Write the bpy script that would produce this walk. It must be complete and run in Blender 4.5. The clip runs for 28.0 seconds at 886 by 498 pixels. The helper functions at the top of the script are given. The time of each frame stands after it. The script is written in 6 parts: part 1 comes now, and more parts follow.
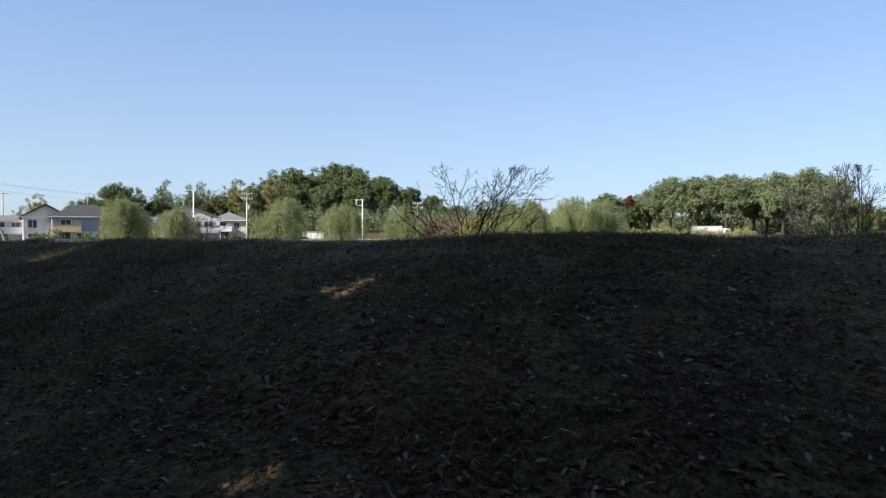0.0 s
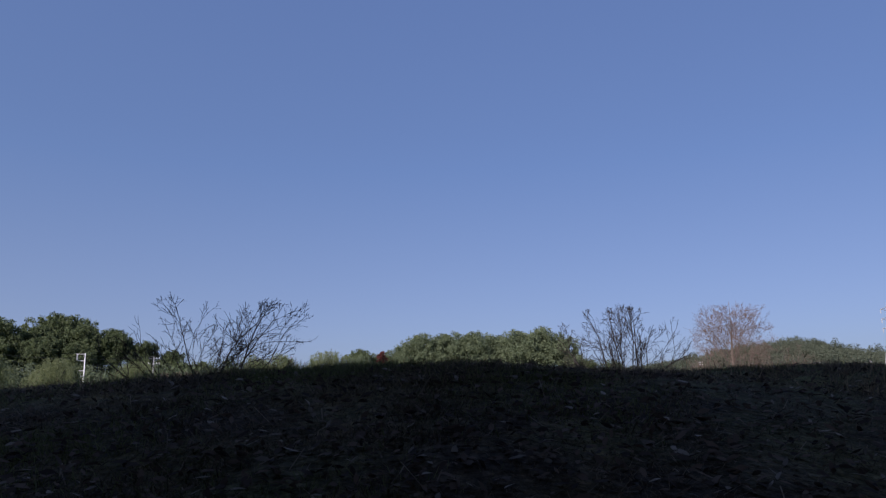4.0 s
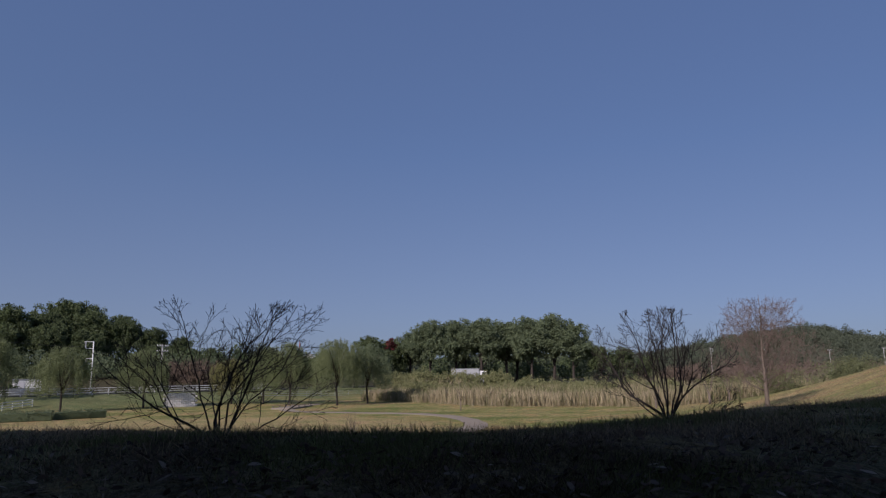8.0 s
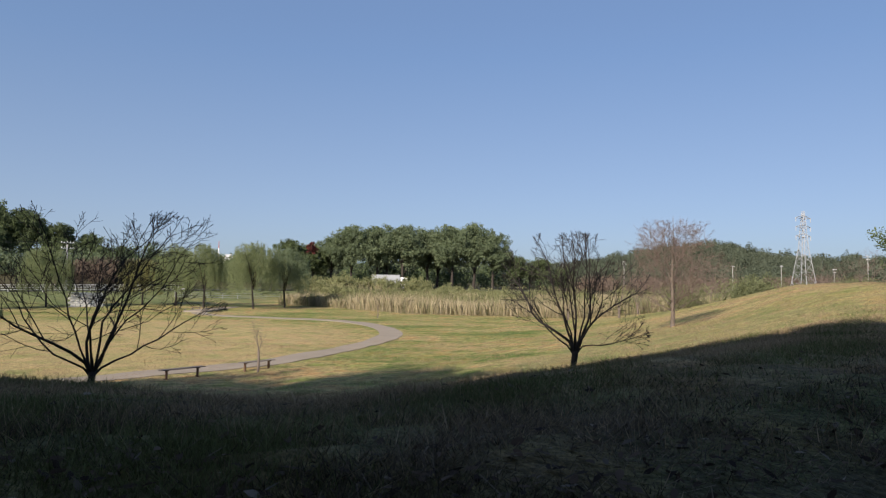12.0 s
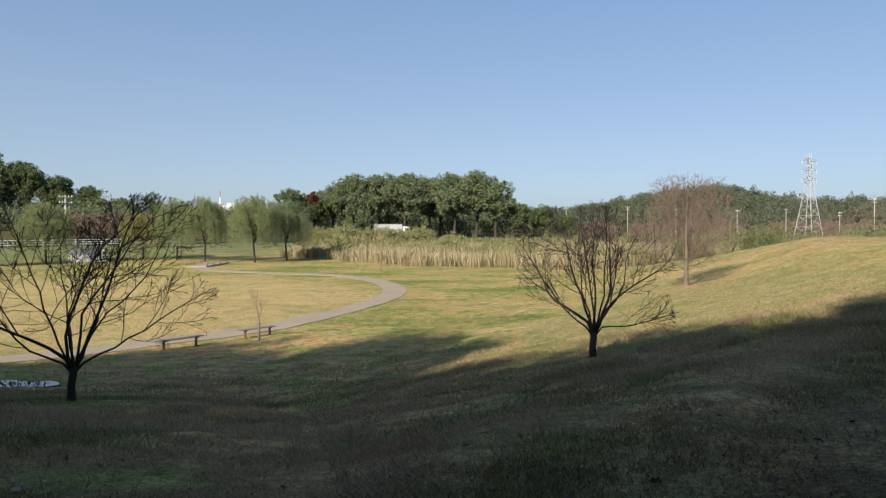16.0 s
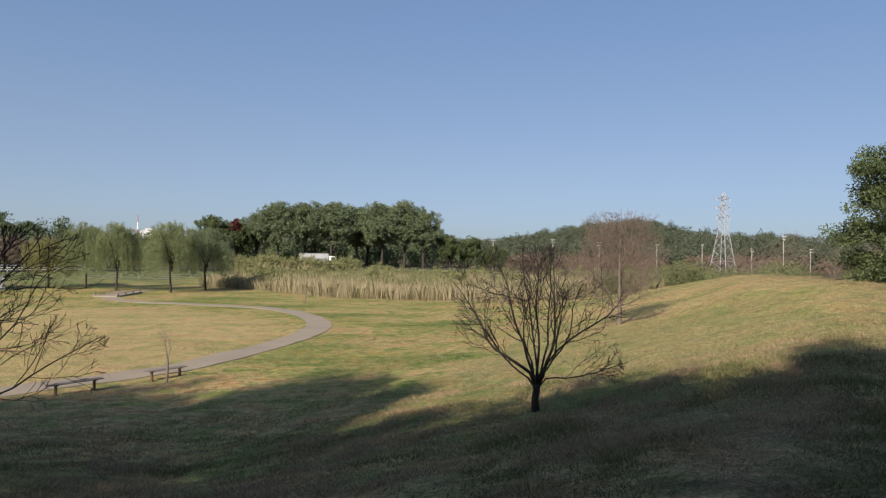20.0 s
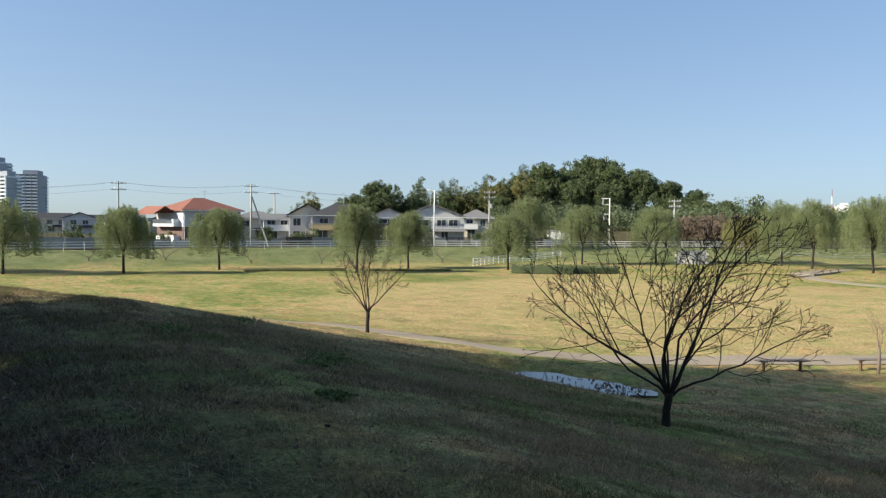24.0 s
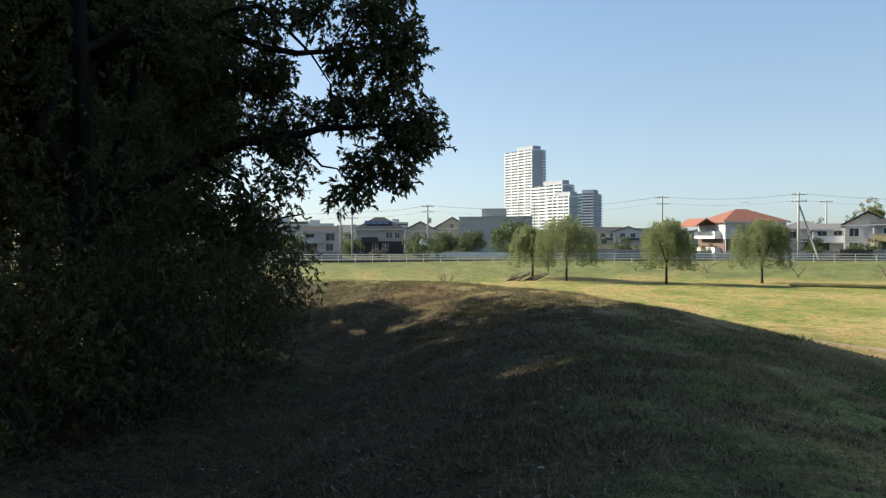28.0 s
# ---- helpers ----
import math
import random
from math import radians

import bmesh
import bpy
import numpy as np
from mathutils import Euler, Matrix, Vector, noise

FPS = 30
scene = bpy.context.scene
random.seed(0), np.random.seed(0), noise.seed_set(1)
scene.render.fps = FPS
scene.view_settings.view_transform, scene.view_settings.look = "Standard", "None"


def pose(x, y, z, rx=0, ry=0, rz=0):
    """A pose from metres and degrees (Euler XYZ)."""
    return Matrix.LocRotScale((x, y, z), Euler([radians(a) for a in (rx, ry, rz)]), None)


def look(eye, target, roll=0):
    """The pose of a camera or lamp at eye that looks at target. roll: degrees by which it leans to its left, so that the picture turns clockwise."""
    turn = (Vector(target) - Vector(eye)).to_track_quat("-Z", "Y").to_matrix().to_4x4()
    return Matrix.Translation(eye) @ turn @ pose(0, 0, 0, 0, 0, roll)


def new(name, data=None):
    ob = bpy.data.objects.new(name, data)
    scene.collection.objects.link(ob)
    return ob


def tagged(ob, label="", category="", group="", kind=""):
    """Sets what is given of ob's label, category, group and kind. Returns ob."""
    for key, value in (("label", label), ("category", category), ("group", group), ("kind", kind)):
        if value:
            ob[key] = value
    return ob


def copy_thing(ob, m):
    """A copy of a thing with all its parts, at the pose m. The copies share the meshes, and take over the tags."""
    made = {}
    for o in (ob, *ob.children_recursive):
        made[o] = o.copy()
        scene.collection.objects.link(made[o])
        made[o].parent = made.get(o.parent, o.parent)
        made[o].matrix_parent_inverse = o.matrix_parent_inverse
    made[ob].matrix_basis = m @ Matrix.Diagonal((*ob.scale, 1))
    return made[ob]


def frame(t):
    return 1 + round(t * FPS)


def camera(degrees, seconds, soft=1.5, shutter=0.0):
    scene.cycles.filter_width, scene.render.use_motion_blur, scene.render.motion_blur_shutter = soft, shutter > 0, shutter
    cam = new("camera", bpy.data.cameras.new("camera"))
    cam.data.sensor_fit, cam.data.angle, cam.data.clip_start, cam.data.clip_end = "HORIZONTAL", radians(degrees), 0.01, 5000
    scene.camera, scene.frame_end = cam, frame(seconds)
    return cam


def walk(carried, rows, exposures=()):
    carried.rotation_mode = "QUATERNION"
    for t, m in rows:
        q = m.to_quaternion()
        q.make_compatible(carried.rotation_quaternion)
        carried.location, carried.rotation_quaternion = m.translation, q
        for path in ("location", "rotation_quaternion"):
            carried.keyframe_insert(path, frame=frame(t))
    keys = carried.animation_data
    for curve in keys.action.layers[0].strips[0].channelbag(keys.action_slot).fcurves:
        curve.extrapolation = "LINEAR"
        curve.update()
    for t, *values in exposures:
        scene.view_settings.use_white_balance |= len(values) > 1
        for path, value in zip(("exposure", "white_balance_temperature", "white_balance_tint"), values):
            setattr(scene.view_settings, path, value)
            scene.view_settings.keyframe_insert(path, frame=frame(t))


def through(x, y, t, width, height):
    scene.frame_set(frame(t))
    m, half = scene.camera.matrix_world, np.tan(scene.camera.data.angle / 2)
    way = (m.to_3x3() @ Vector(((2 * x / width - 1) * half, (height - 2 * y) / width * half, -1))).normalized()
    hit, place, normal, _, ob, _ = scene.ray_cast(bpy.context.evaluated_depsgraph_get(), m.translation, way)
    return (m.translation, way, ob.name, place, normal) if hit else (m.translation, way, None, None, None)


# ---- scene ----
# ------------------------------------------------------------------ camera
cam = camera(63.3, 28.0, soft=1.3)
# seconds, x, y, z, yaw, pitch, roll
PATH_ROWS = [
    (0.0, 2.728, -8.857, 3.331, 19.41, -1.10, 0.22),
    (0.5, 2.595, -8.558, 3.270, 14.29, 1.01, 0.01),
    (1.0, 2.501, -8.216, 3.219, 8.50, 2.74, 0.13),
    (1.5, 2.446, -7.818, 3.156, 5.65, 0.91, 0.32),
    (2.0, 2.354, -7.383, 3.076, 5.30, 0.48, 0.53),
    (2.5, 2.272, -6.793, 3.065, -1.11, 1.42, 0.91),
    (3.0, 2.092, -6.330, 3.071, -2.63, 6.99, 0.46),
    (3.5, 2.005, -5.864, 3.086, -4.38, 9.04, 0.21),
    (4.0, 1.899, -5.397, 3.138, -0.05, 11.15, 1.02),
    (4.5, 1.773, -4.973, 3.213, -2.39, 11.65, 2.28),
    (6.5, 1.422, -4.366, 3.482, 2.44, 15.06, 1.64),
    (7.0, 1.412, -4.268, 3.611, 0.45, 15.17, 1.74),
    (7.5, 1.498, -4.124, 3.676, 0.23, 12.35, 0.53),
    (8.0, 1.465, -3.998, 3.710, 0.54, 9.97, 0.92),
    (8.5, 1.443, -3.971, 3.728, 2.13, 9.17, 1.14),
    (9.0, 1.391, -3.960, 3.720, 1.78, 7.90, 0.66),
    (9.5, 1.391, -3.990, 3.694, -3.25, 6.79, -0.80),
    (10.0, 1.573, -3.869, 3.640, -9.55, 4.36, -0.54),
    (10.5, 1.819, -3.651, 3.761, -5.73, 3.46, -2.03),
    (11.0, 1.825, -3.398, 3.807, -7.36, 3.24, -2.03),
    (11.5, 1.840, -3.119, 3.960, -7.46, 2.15, -1.46),
    (12.0, 1.926, -2.829, 4.102, -5.61, 2.46, -0.65),
    (12.5, 1.808, -2.638, 4.180, -1.99, 0.65, 0.05),
    (14.5, 1.672, -1.990, 4.680, -9.52, -3.33, -0.18),
    (15.0, 1.788, -1.866, 4.782, -9.10, -3.24, -0.14),
    (15.5, 1.927, -1.762, 4.816, -5.18, -1.92, -0.17),
    (16.0, 1.921, -1.513, 4.811, -5.43, -1.87, 0.03),
    (16.5, 1.938, -1.235, 4.899, -7.05, -1.69, 0.29),
    (17.0, 2.030, -0.964, 4.934, -6.04, -2.25, 1.13),
    (17.5, 2.032, -0.625, 4.946, -6.71, -2.47, 0.28),
    (18.0, 2.027, -0.315, 4.963, -8.00, -1.76, 0.75),
    (18.5, 2.071, -0.094, 4.991, -9.09, -1.03, 0.93),
    (19.0, 2.043, -0.022, 5.013, -10.11, -0.38, -0.44),
    (19.5, 2.025, 0.006, 5.023, -10.76, 0.41, -0.52),
    (20.0, 2.000, 0.000, 5.019, -11.24, 0.54, -0.84),
    (20.5, 1.958, -0.019, 5.027, -10.34, 0.41, -1.05),
    (22.5, 1.646, 0.099, 5.069, 16.18, -1.47, -0.77),
    (23.0, 1.607, -0.083, 5.098, 24.93, -1.68, -0.77),
    (23.5, 1.573, -0.230, 5.193, 31.88, -1.90, -0.53),
    (24.0, 1.554, -0.254, 5.211, 40.13, -1.95, -0.39),
    (24.5, 1.502, -0.229, 5.209, 50.86, -1.94, -0.27),
    (25.0, 1.494, -0.235, 5.215, 62.72, -1.79, -0.14),
    (25.5, 1.488, -0.238, 5.212, 68.65, -1.70, -0.03),
    (26.0, 1.466, -0.239, 5.210, 73.56, -1.54, 0.05),
    (26.5, 1.457, -0.251, 5.209, 78.02, -1.48, 0.10),
    (27.0, 1.478, -0.253, 5.207, 79.95, -1.36, 0.26),
    (27.5, 1.482, -0.263, 5.209, 80.28, -1.16, 0.22),
    (28.0, 1.491, -0.274, 5.209, 81.35, -1.04, 0.24),
]
# seconds, stops, kelvin, tint
EXPOSURES = [(0.0, 1.34, 7250, 9), (1.0, 0.92, 7000, 10), (2.0, 1.05, 7050, 10), (3.0, 0.92, 6550, 15), (4.0, 0.33, 6400, 25), (7.0, -0.34, 6350, 23), (8.0, -0.12, 6500, 23), (9.0, 0.10, 6600, 24), (10.0, 0.5, 6700, 18),
             (11.0, 0.7, 7050, 14), (12.0, 0.71, 7150, 13), (15.0, 1.07, 7700, 8), (16.0, 0.94, 7650, 9), (18.0, 0.81, 7500, 10), (20.0, 0.65, 7400, 12), (23.0, 0.97, 7400, 8), (24.0, 1.12, 7400, 5), (25.0, 1.25, 7650, 5), (26.0, 1.28, 7850, 4), (28.0, 1.32, 8000, 3)]
walk(cam, [(t, pose(x, y, z, 90 + p, r, w)) for t, x, y, z, w, p, r in PATH_ROWS], EXPOSURES)

# ------------------------------------------------------------------ light
SUN_ELEVATION, SUN_TURN = radians(29), math.atan2(-0.6, -0.8)
world = bpy.data.worlds.new("world")
scene.world = world
world.use_nodes = True
sky = world.node_tree.nodes.new("ShaderNodeTexSky")
sky.sky_type, sky.sun_disc = "NISHITA", False
sky.sun_elevation, sky.sun_rotation = SUN_ELEVATION, SUN_TURN
sky.air_density, sky.dust_density, sky.ozone_density = 0.5, 1.7, 5.0
sky.altitude = 300
backing = world.node_tree.nodes["Background"]
backing.inputs["Strength"].default_value = 0.1
# a clear sky seen through a thin haze, thicker towards the horizon
haze = world.node_tree.nodes.new("ShaderNodeMix")
haze.data_type = "RGBA"
direction = world.node_tree.nodes.new("ShaderNodeTexCoord")
split = world.node_tree.nodes.new("ShaderNodeSeparateXYZ")
low = world.node_tree.nodes.new("ShaderNodeMapRange")
low.inputs["From Max"].default_value = 0.34
low.inputs["To Min"].default_value, low.inputs["To Max"].default_value = 0.6, 0.46
tone = world.node_tree.nodes.new("ShaderNodeValToRGB")
tone.color_ramp.elements[0].color, tone.color_ramp.elements[0].position = (2.55, 3.15, 3.55, 1), 0.0
tone.color_ramp.elements[1].color, tone.color_ramp.elements[1].position = (1.4, 2.5, 4.9, 1), 0.55
tone.color_ramp.elements.new(0.3).color = (1.55, 2.7, 4.65, 1)
world.node_tree.links.new(direction.outputs["Generated"], split.inputs[0])
world.node_tree.links.new(split.outputs["Z"], low.inputs["Value"])
world.node_tree.links.new(split.outputs["Z"], tone.inputs["Fac"])
world.node_tree.links.new(low.outputs["Result"], haze.inputs["Factor"])
world.node_tree.links.new(tone.outputs["Color"], haze.inputs[7])
world.node_tree.links.new(sky.outputs["Color"], haze.inputs[6])
world.node_tree.links.new(haze.outputs[2], backing.inputs["Color"])
sun_data = bpy.data.lights.new("sun", "SUN")
sun_data.energy, sun_data.angle, sun_data.color = 4.8, radians(0.5), (1.0, 0.96, 0.895)
sun = new("sun", sun_data)
towards = Vector((math.sin(SUN_TURN) * math.cos(SUN_ELEVATION), math.cos(SUN_TURN) * math.cos(SUN_ELEVATION), math.sin(SUN_ELEVATION)))
sun.matrix_world = look(towards * 50, (0, 0, 0))

# ------------------------------------------------------------------ materials
def material(name, base, rough=0.8, spread=0.25, size=3.0, second=None, metal=0.0, bump=0.3, fine=40.0, pieces="", spec=0.3, through=0.0):
    """A surface of two colours mixed at two scales, with fine relief. pieces: vary by "object" or by "island"."""
    m = bpy.data.materials.new(name)
    m.use_nodes = True
    n, l = m.node_tree.nodes, m.node_tree.links
    bsdf = n["Principled BSDF"]
    where = n.new("ShaderNodeNewGeometry")
    big, small = n.new("ShaderNodeTexNoise"), n.new("ShaderNodeTexNoise")
    big.inputs["Scale"].default_value, small.inputs["Scale"].default_value = 1.0 / size, fine
    big.inputs["Detail"].default_value, small.inputs["Detail"].default_value = 4.0, 3.0
    for t in (big, small):
        l.new(where.outputs["Position"], t.inputs["Vector"])
    add = n.new("ShaderNodeMath")
    add.operation = "ADD"
    l.new(big.outputs["Fac"], add.inputs[0])
    if pieces:
        rnd = n.new("ShaderNodeMath")
        rnd.operation = "MULTIPLY_ADD"
        if pieces == "object":
            l.new(n.new("ShaderNodeObjectInfo").outputs["Random"], rnd.inputs[0])
        else:
            l.new(where.outputs["Random Per Island"], rnd.inputs[0])
        rnd.inputs[1].default_value, rnd.inputs[2].default_value = 1.0, 0.0
        l.new(rnd.outputs[0], add.inputs[1])
    else:
        l.new(small.outputs["Fac"], add.inputs[1])
    ramp = n.new("ShaderNodeValToRGB")
    second = second or tuple(c * (1 - spread) for c in base)
    ramp.color_ramp.elements[0].position, ramp.color_ramp.elements[1].position = 0.5 - 0.25, 0.5 + 0.25
    half = n.new("ShaderNodeMath")
    half.operation = "MULTIPLY"
    half.inputs[1].default_value = 0.5
    l.new(add.outputs[0], half.inputs[0])
    l.new(half.outputs[0], ramp.inputs["Fac"])
    ramp.color_ramp.elements[0].color = (*second, 1)
    ramp.color_ramp.elements[1].color = (*base, 1)
    l.new(ramp.outputs["Color"], bsdf.inputs["Base Color"])
    bsdf.inputs["Roughness"].default_value, bsdf.inputs["Metallic"].default_value = rough, metal
    bsdf.inputs["Specular IOR Level"].default_value = spec
    if bump:
        b = n.new("ShaderNodeBump")
        b.inputs["Strength"].default_value, b.inputs["Distance"].default_value = bump, 0.02
        l.new(small.outputs["Fac"], b.inputs["Height"])
        l.new(b.outputs["Normal"], bsdf.inputs["Normal"])
    if through:
        t = n.new("ShaderNodeBsdfTranslucent")
        mix = n.new("ShaderNodeMixShader")
        mix.inputs["Fac"].default_value = through
        l.new(ramp.outputs["Color"], t.inputs["Color"])
        l.new(bsdf.outputs[0], mix.inputs[1])
        l.new(t.outputs[0], mix.inputs[2])
        l.new(mix.outputs[0], n["Material Output"].inputs["Surface"])
    return m


M_ASPHALT = material("worn_asphalt", (0.295, 0.25, 0.2), 0.95, 0.25, 2.0, fine=60, spec=0.03)
M_ROAD = material("road_asphalt", (0.07, 0.07, 0.072), 0.95, 0.3, 4.0, fine=50, spec=0.05)
M_BARK = material("bark", (0.055, 0.045, 0.038), 0.95, 0.5, 0.3, fine=30, bump=0.8)
# bark colour lowered to carry the shade under the trees
M_BARK_DARK = material("shade_dark_bark", (0.024, 0.02, 0.017), 0.95, 0.5, 0.3, fine=30, bump=0.8, spec=0.1)
M_BARK_CHERRY = material("cherry_bark", (0.032, 0.026, 0.023), 0.9, 0.4, 0.2, fine=40, bump=0.6)
M_BARK_PALE = material("pale_bark", (0.17, 0.135, 0.11), 0.95, 0.4, 0.3, fine=30, bump=0.8)
M_TWIG_RED = material("reddish_twig", (0.175, 0.125, 0.105), 0.9, 0.4, 0.3, fine=30)
M_LEAF_DARK = material("dark_leaf", (0.112, 0.145, 0.06), 0.6, 0.5, 1.5, second=(0.05, 0.07, 0.03), pieces="island", bump=0, through=0.3)
M_LEAF_EVERGREEN = material("evergreen_leaf", (0.11, 0.118, 0.045), 0.45, 0.5, 1.5, second=(0.045, 0.05, 0.021), pieces="island", bump=0, through=0.5)
M_LEAF_OAK = material("oak_leaf", (0.165, 0.205, 0.11), 0.6, 0.5, 2.5, second=(0.105, 0.135, 0.075), pieces="island", bump=0, through=0.4)
M_LEAF_WILLOW = material("willow_leaf", (0.215, 0.25, 0.115), 0.6, 0.5, 2.0, second=(0.12, 0.145, 0.07), pieces="island", bump=0, through=0.4)
M_LEAF_YELLOW = material("yellowing_leaf", (0.235, 0.225, 0.095), 0.6, 0.5, 2.0, second=(0.12, 0.12, 0.04), pieces="island", bump=0, through=0.3)
M_LEAF_RUST = material("rusty_leaf", (0.185, 0.135, 0.1), 0.8, 0.5, 2.0, second=(0.10, 0.075, 0.058), pieces="island", bump=0, through=0.2)
M_LEAF_RED = material("red_leaf", (0.15, 0.035, 0.03), 0.8, 0.5, 2.0, second=(0.06, 0.02, 0.018), pieces="island", bump=0, through=0.2)
M_REED = material("dry_reed", (0.43, 0.355, 0.235), 0.9, 0.5, 6.0, second=(0.21, 0.18, 0.10), pieces="island", bump=0, through=0.2)
M_LEAF_OLIVE = material("olive_leaf", (0.17, 0.185, 0.085), 0.7, 0.5, 1.2, second=(0.085, 0.095, 0.045), pieces="island", bump=0, through=0.25)
M_SHRUB = material("shrub_leaf", (0.24, 0.24, 0.11), 0.7, 0.5, 3.0, second=(0.13, 0.14, 0.06), pieces="island", bump=0, through=0.25)
M_WHITE = material("white_paint", (0.75, 0.75, 0.74), 0.5, 0.12, 1.5, fine=20, bump=0.05)
M_CONCRETE = material("concrete", (0.42, 0.41, 0.39), 0.9, 0.3, 1.5, fine=25)
M_GREY_STEEL = material("galvanised_steel", (0.45, 0.46, 0.47), 0.45, 0.2, 0.5, metal=0.6, bump=0.05)
M_DARK = material("dark_metal", (0.05, 0.05, 0.055), 0.5, 0.3, 0.5, bump=0.05)
M_WOOD = material("weathered_wood", (0.20, 0.17, 0.15), 0.85, 0.4, 0.4, fine=40, bump=0.5)
M_RUST = material("rusty_steel", (0.16, 0.09, 0.06), 0.85, 0.5, 0.2, fine=60, bump=0.3)
M_GLASS = material("window_glass", (0.06, 0.075, 0.09), 0.08, 0.3, 2.0, bump=0, spec=0.6)


def ground_material():
    """Mown autumn turf: green and straw patches, earth showing through, darkened where shade falls."""
    m = bpy.data.materials.new("autumn_turf")
    m.use_nodes = True
    n, l = m.node_tree.nodes, m.node_tree.links
    bsdf = n["Principled BSDF"]
    bsdf.inputs["Roughness"].default_value, bsdf.inputs["Specular IOR Level"].default_value = 0.95, 0.1
    where = n.new("ShaderNodeNewGeometry")

    def noise_at(scale, detail, stretch=None):
        t = n.new("ShaderNodeTexNoise")
        t.inputs["Scale"].default_value, t.inputs["Detail"].default_value = scale, detail
        if stretch:
            mp = n.new("ShaderNodeMapping")
            mp.inputs["Rotation"].default_value, mp.inputs["Scale"].default_value = stretch
            l.new(where.outputs["Position"], mp.inputs["Vector"])
            l.new(mp.outputs[0], t.inputs["Vector"])
        else:
            l.new(where.outputs["Position"], t.inputs["Vector"])
        return t.outputs["Fac"]

    def ramp(fac, stops):
        r = n.new("ShaderNodeValToRGB")
        els = r.color_ramp.elements
        els[0].position, els[1].position = stops[0][0], stops[-1][0]
        for p, c in stops[1:-1]:
            els.new(p)
        for e, (p, c) in zip(els, stops):
            e.position, e.color = p, (*c, 1)
        l.new(fac, r.inputs["Fac"])
        return r.outputs["Color"]

    def mixed(a, b, fac, kind="MIX"):
        x = n.new("ShaderNodeMix")
        x.data_type, x.blend_type = "RGBA", kind
        if isinstance(fac, float):
            x.inputs["Factor"].default_value = fac
        else:
            l.new(fac, x.inputs["Factor"])
        for sock, v in ((x.inputs[6], a), (x.inputs[7], b)):
            if isinstance(v, tuple):
                sock.default_value = (*v, 1)
            else:
                l.new(v, sock)
        return x.outputs[2]

    patches = ramp(noise_at(0.13, 6, ((0, 0, 0.35), (0.72, 1.1, 1))), [(0.34, (0.142, 0.172, 0.064)), (0.46, (0.235, 0.235, 0.1)), (0.56, (0.325, 0.27, 0.147)), (0.7, (0.315, 0.236, 0.14))])
    tufts = ramp(noise_at(2.3, 4), [(0.3, (0.62, 0.62, 0.56)), (0.62, (1.15, 1.12, 1.04))])
    mid = ramp(noise_at(7, 4), [(0.32, (0.55, 0.55, 0.52)), (0.5, (1.0, 1.0, 1.0)), (0.66, (1.3, 1.25, 1.2))])
    fine = ramp(noise_at(75, 3), [(0.34, (0.5, 0.5, 0.47)), (0.64, (1.45, 1.42, 1.3))])
    grain = mixed(mixed(ramp(noise_at(26, 4), [(0.3, (0.42, 0.42, 0.4)), (0.65, (1.4, 1.4, 1.34))]), fine, 0.7, "MULTIPLY"), mid, 0.9, "MULTIPLY")
    clumps = ramp(noise_at(0.75, 5), [(0.36, (0.5, 0.72, 0.42)), (0.5, (1.0, 1.0, 1.0)), (0.64, (1.12, 0.86, 0.78))])
    patches = mixed(patches, clumps, 0.85, "MULTIPLY")
    colour = mixed(mixed(patches, tufts, 1.0, "MULTIPLY"), grain, 0.8, "MULTIPLY")
    lush = n.new("ShaderNodeAttribute")
    lush.attribute_name = "lush"
    green = ramp(noise_at(0.5, 5), [(0.3, (0.085, 0.11, 0.05)), (0.7, (0.16, 0.178, 0.088))])
    colour = mixed(colour, mixed(green, grain, 0.8, "MULTIPLY"), lush.outputs["Fac"])
    dry = n.new("ShaderNodeAttribute")
    dry.attribute_name = "dry"
    straw = ramp(noise_at(0.6, 5), [(0.36, (0.27, 0.25, 0.11)), (0.5, (0.4, 0.305, 0.168)), (0.64, (0.41, 0.29, 0.17))])
    colour = mixed(colour, mixed(straw, grain, 0.8, "MULTIPLY"), dry.outputs["Fac"])
    # this mask holds bare earth and the painted shade of the bank
    worn = n.new("ShaderNodeAttribute")
    worn.attribute_name = "soil_shade"
    ragged = n.new("ShaderNodeMath")
    ragged.operation = "MULTIPLY_ADD"
    l.new(noise_at(1.1, 5), ragged.inputs[0])
    ragged.inputs[1].default_value = 1.1
    add = n.new("ShaderNodeMath")
    add.operation = "SUBTRACT"
    l.new(worn.outputs["Fac"], add.inputs[0])
    add.inputs[1].default_value = 0.62
    l.new(add.outputs[0], ragged.inputs[2])
    ragged.use_clamp = True
    # bare earth, darkened further so the hollow's shade sits in its colour
    soil_shade = ramp(noise_at(9, 4), [(0.3, (0.022, 0.0165, 0.013)), (0.7, (0.075, 0.055, 0.04))])
    colour = mixed(colour, mixed(soil_shade, grain, 0.8, "MULTIPLY"), ragged.outputs[0])
    l.new(colour, bsdf.inputs["Base Color"])
    b = n.new("ShaderNodeBump")
    b.inputs["Strength"].default_value, b.inputs["Distance"].default_value = 0.9, 0.08
    l.new(noise_at(14, 4), b.inputs["Height"])
    l.new(b.outputs["Normal"], bsdf.inputs["Normal"])
    return m


M_TURF = ground_material()


# ------------------------------------------------------------------ mesh helpers
class Geo:
    """Vertices and faces of one part, gathered piece by piece."""

    def __init__(self):
        self.v, self.f = [], []

    def add(self, verts, faces):
        k = len(self.v)
        self.v += [tuple(p) for p in verts]
        self.f += [tuple(i + k for i in f) for f in faces]
        return self

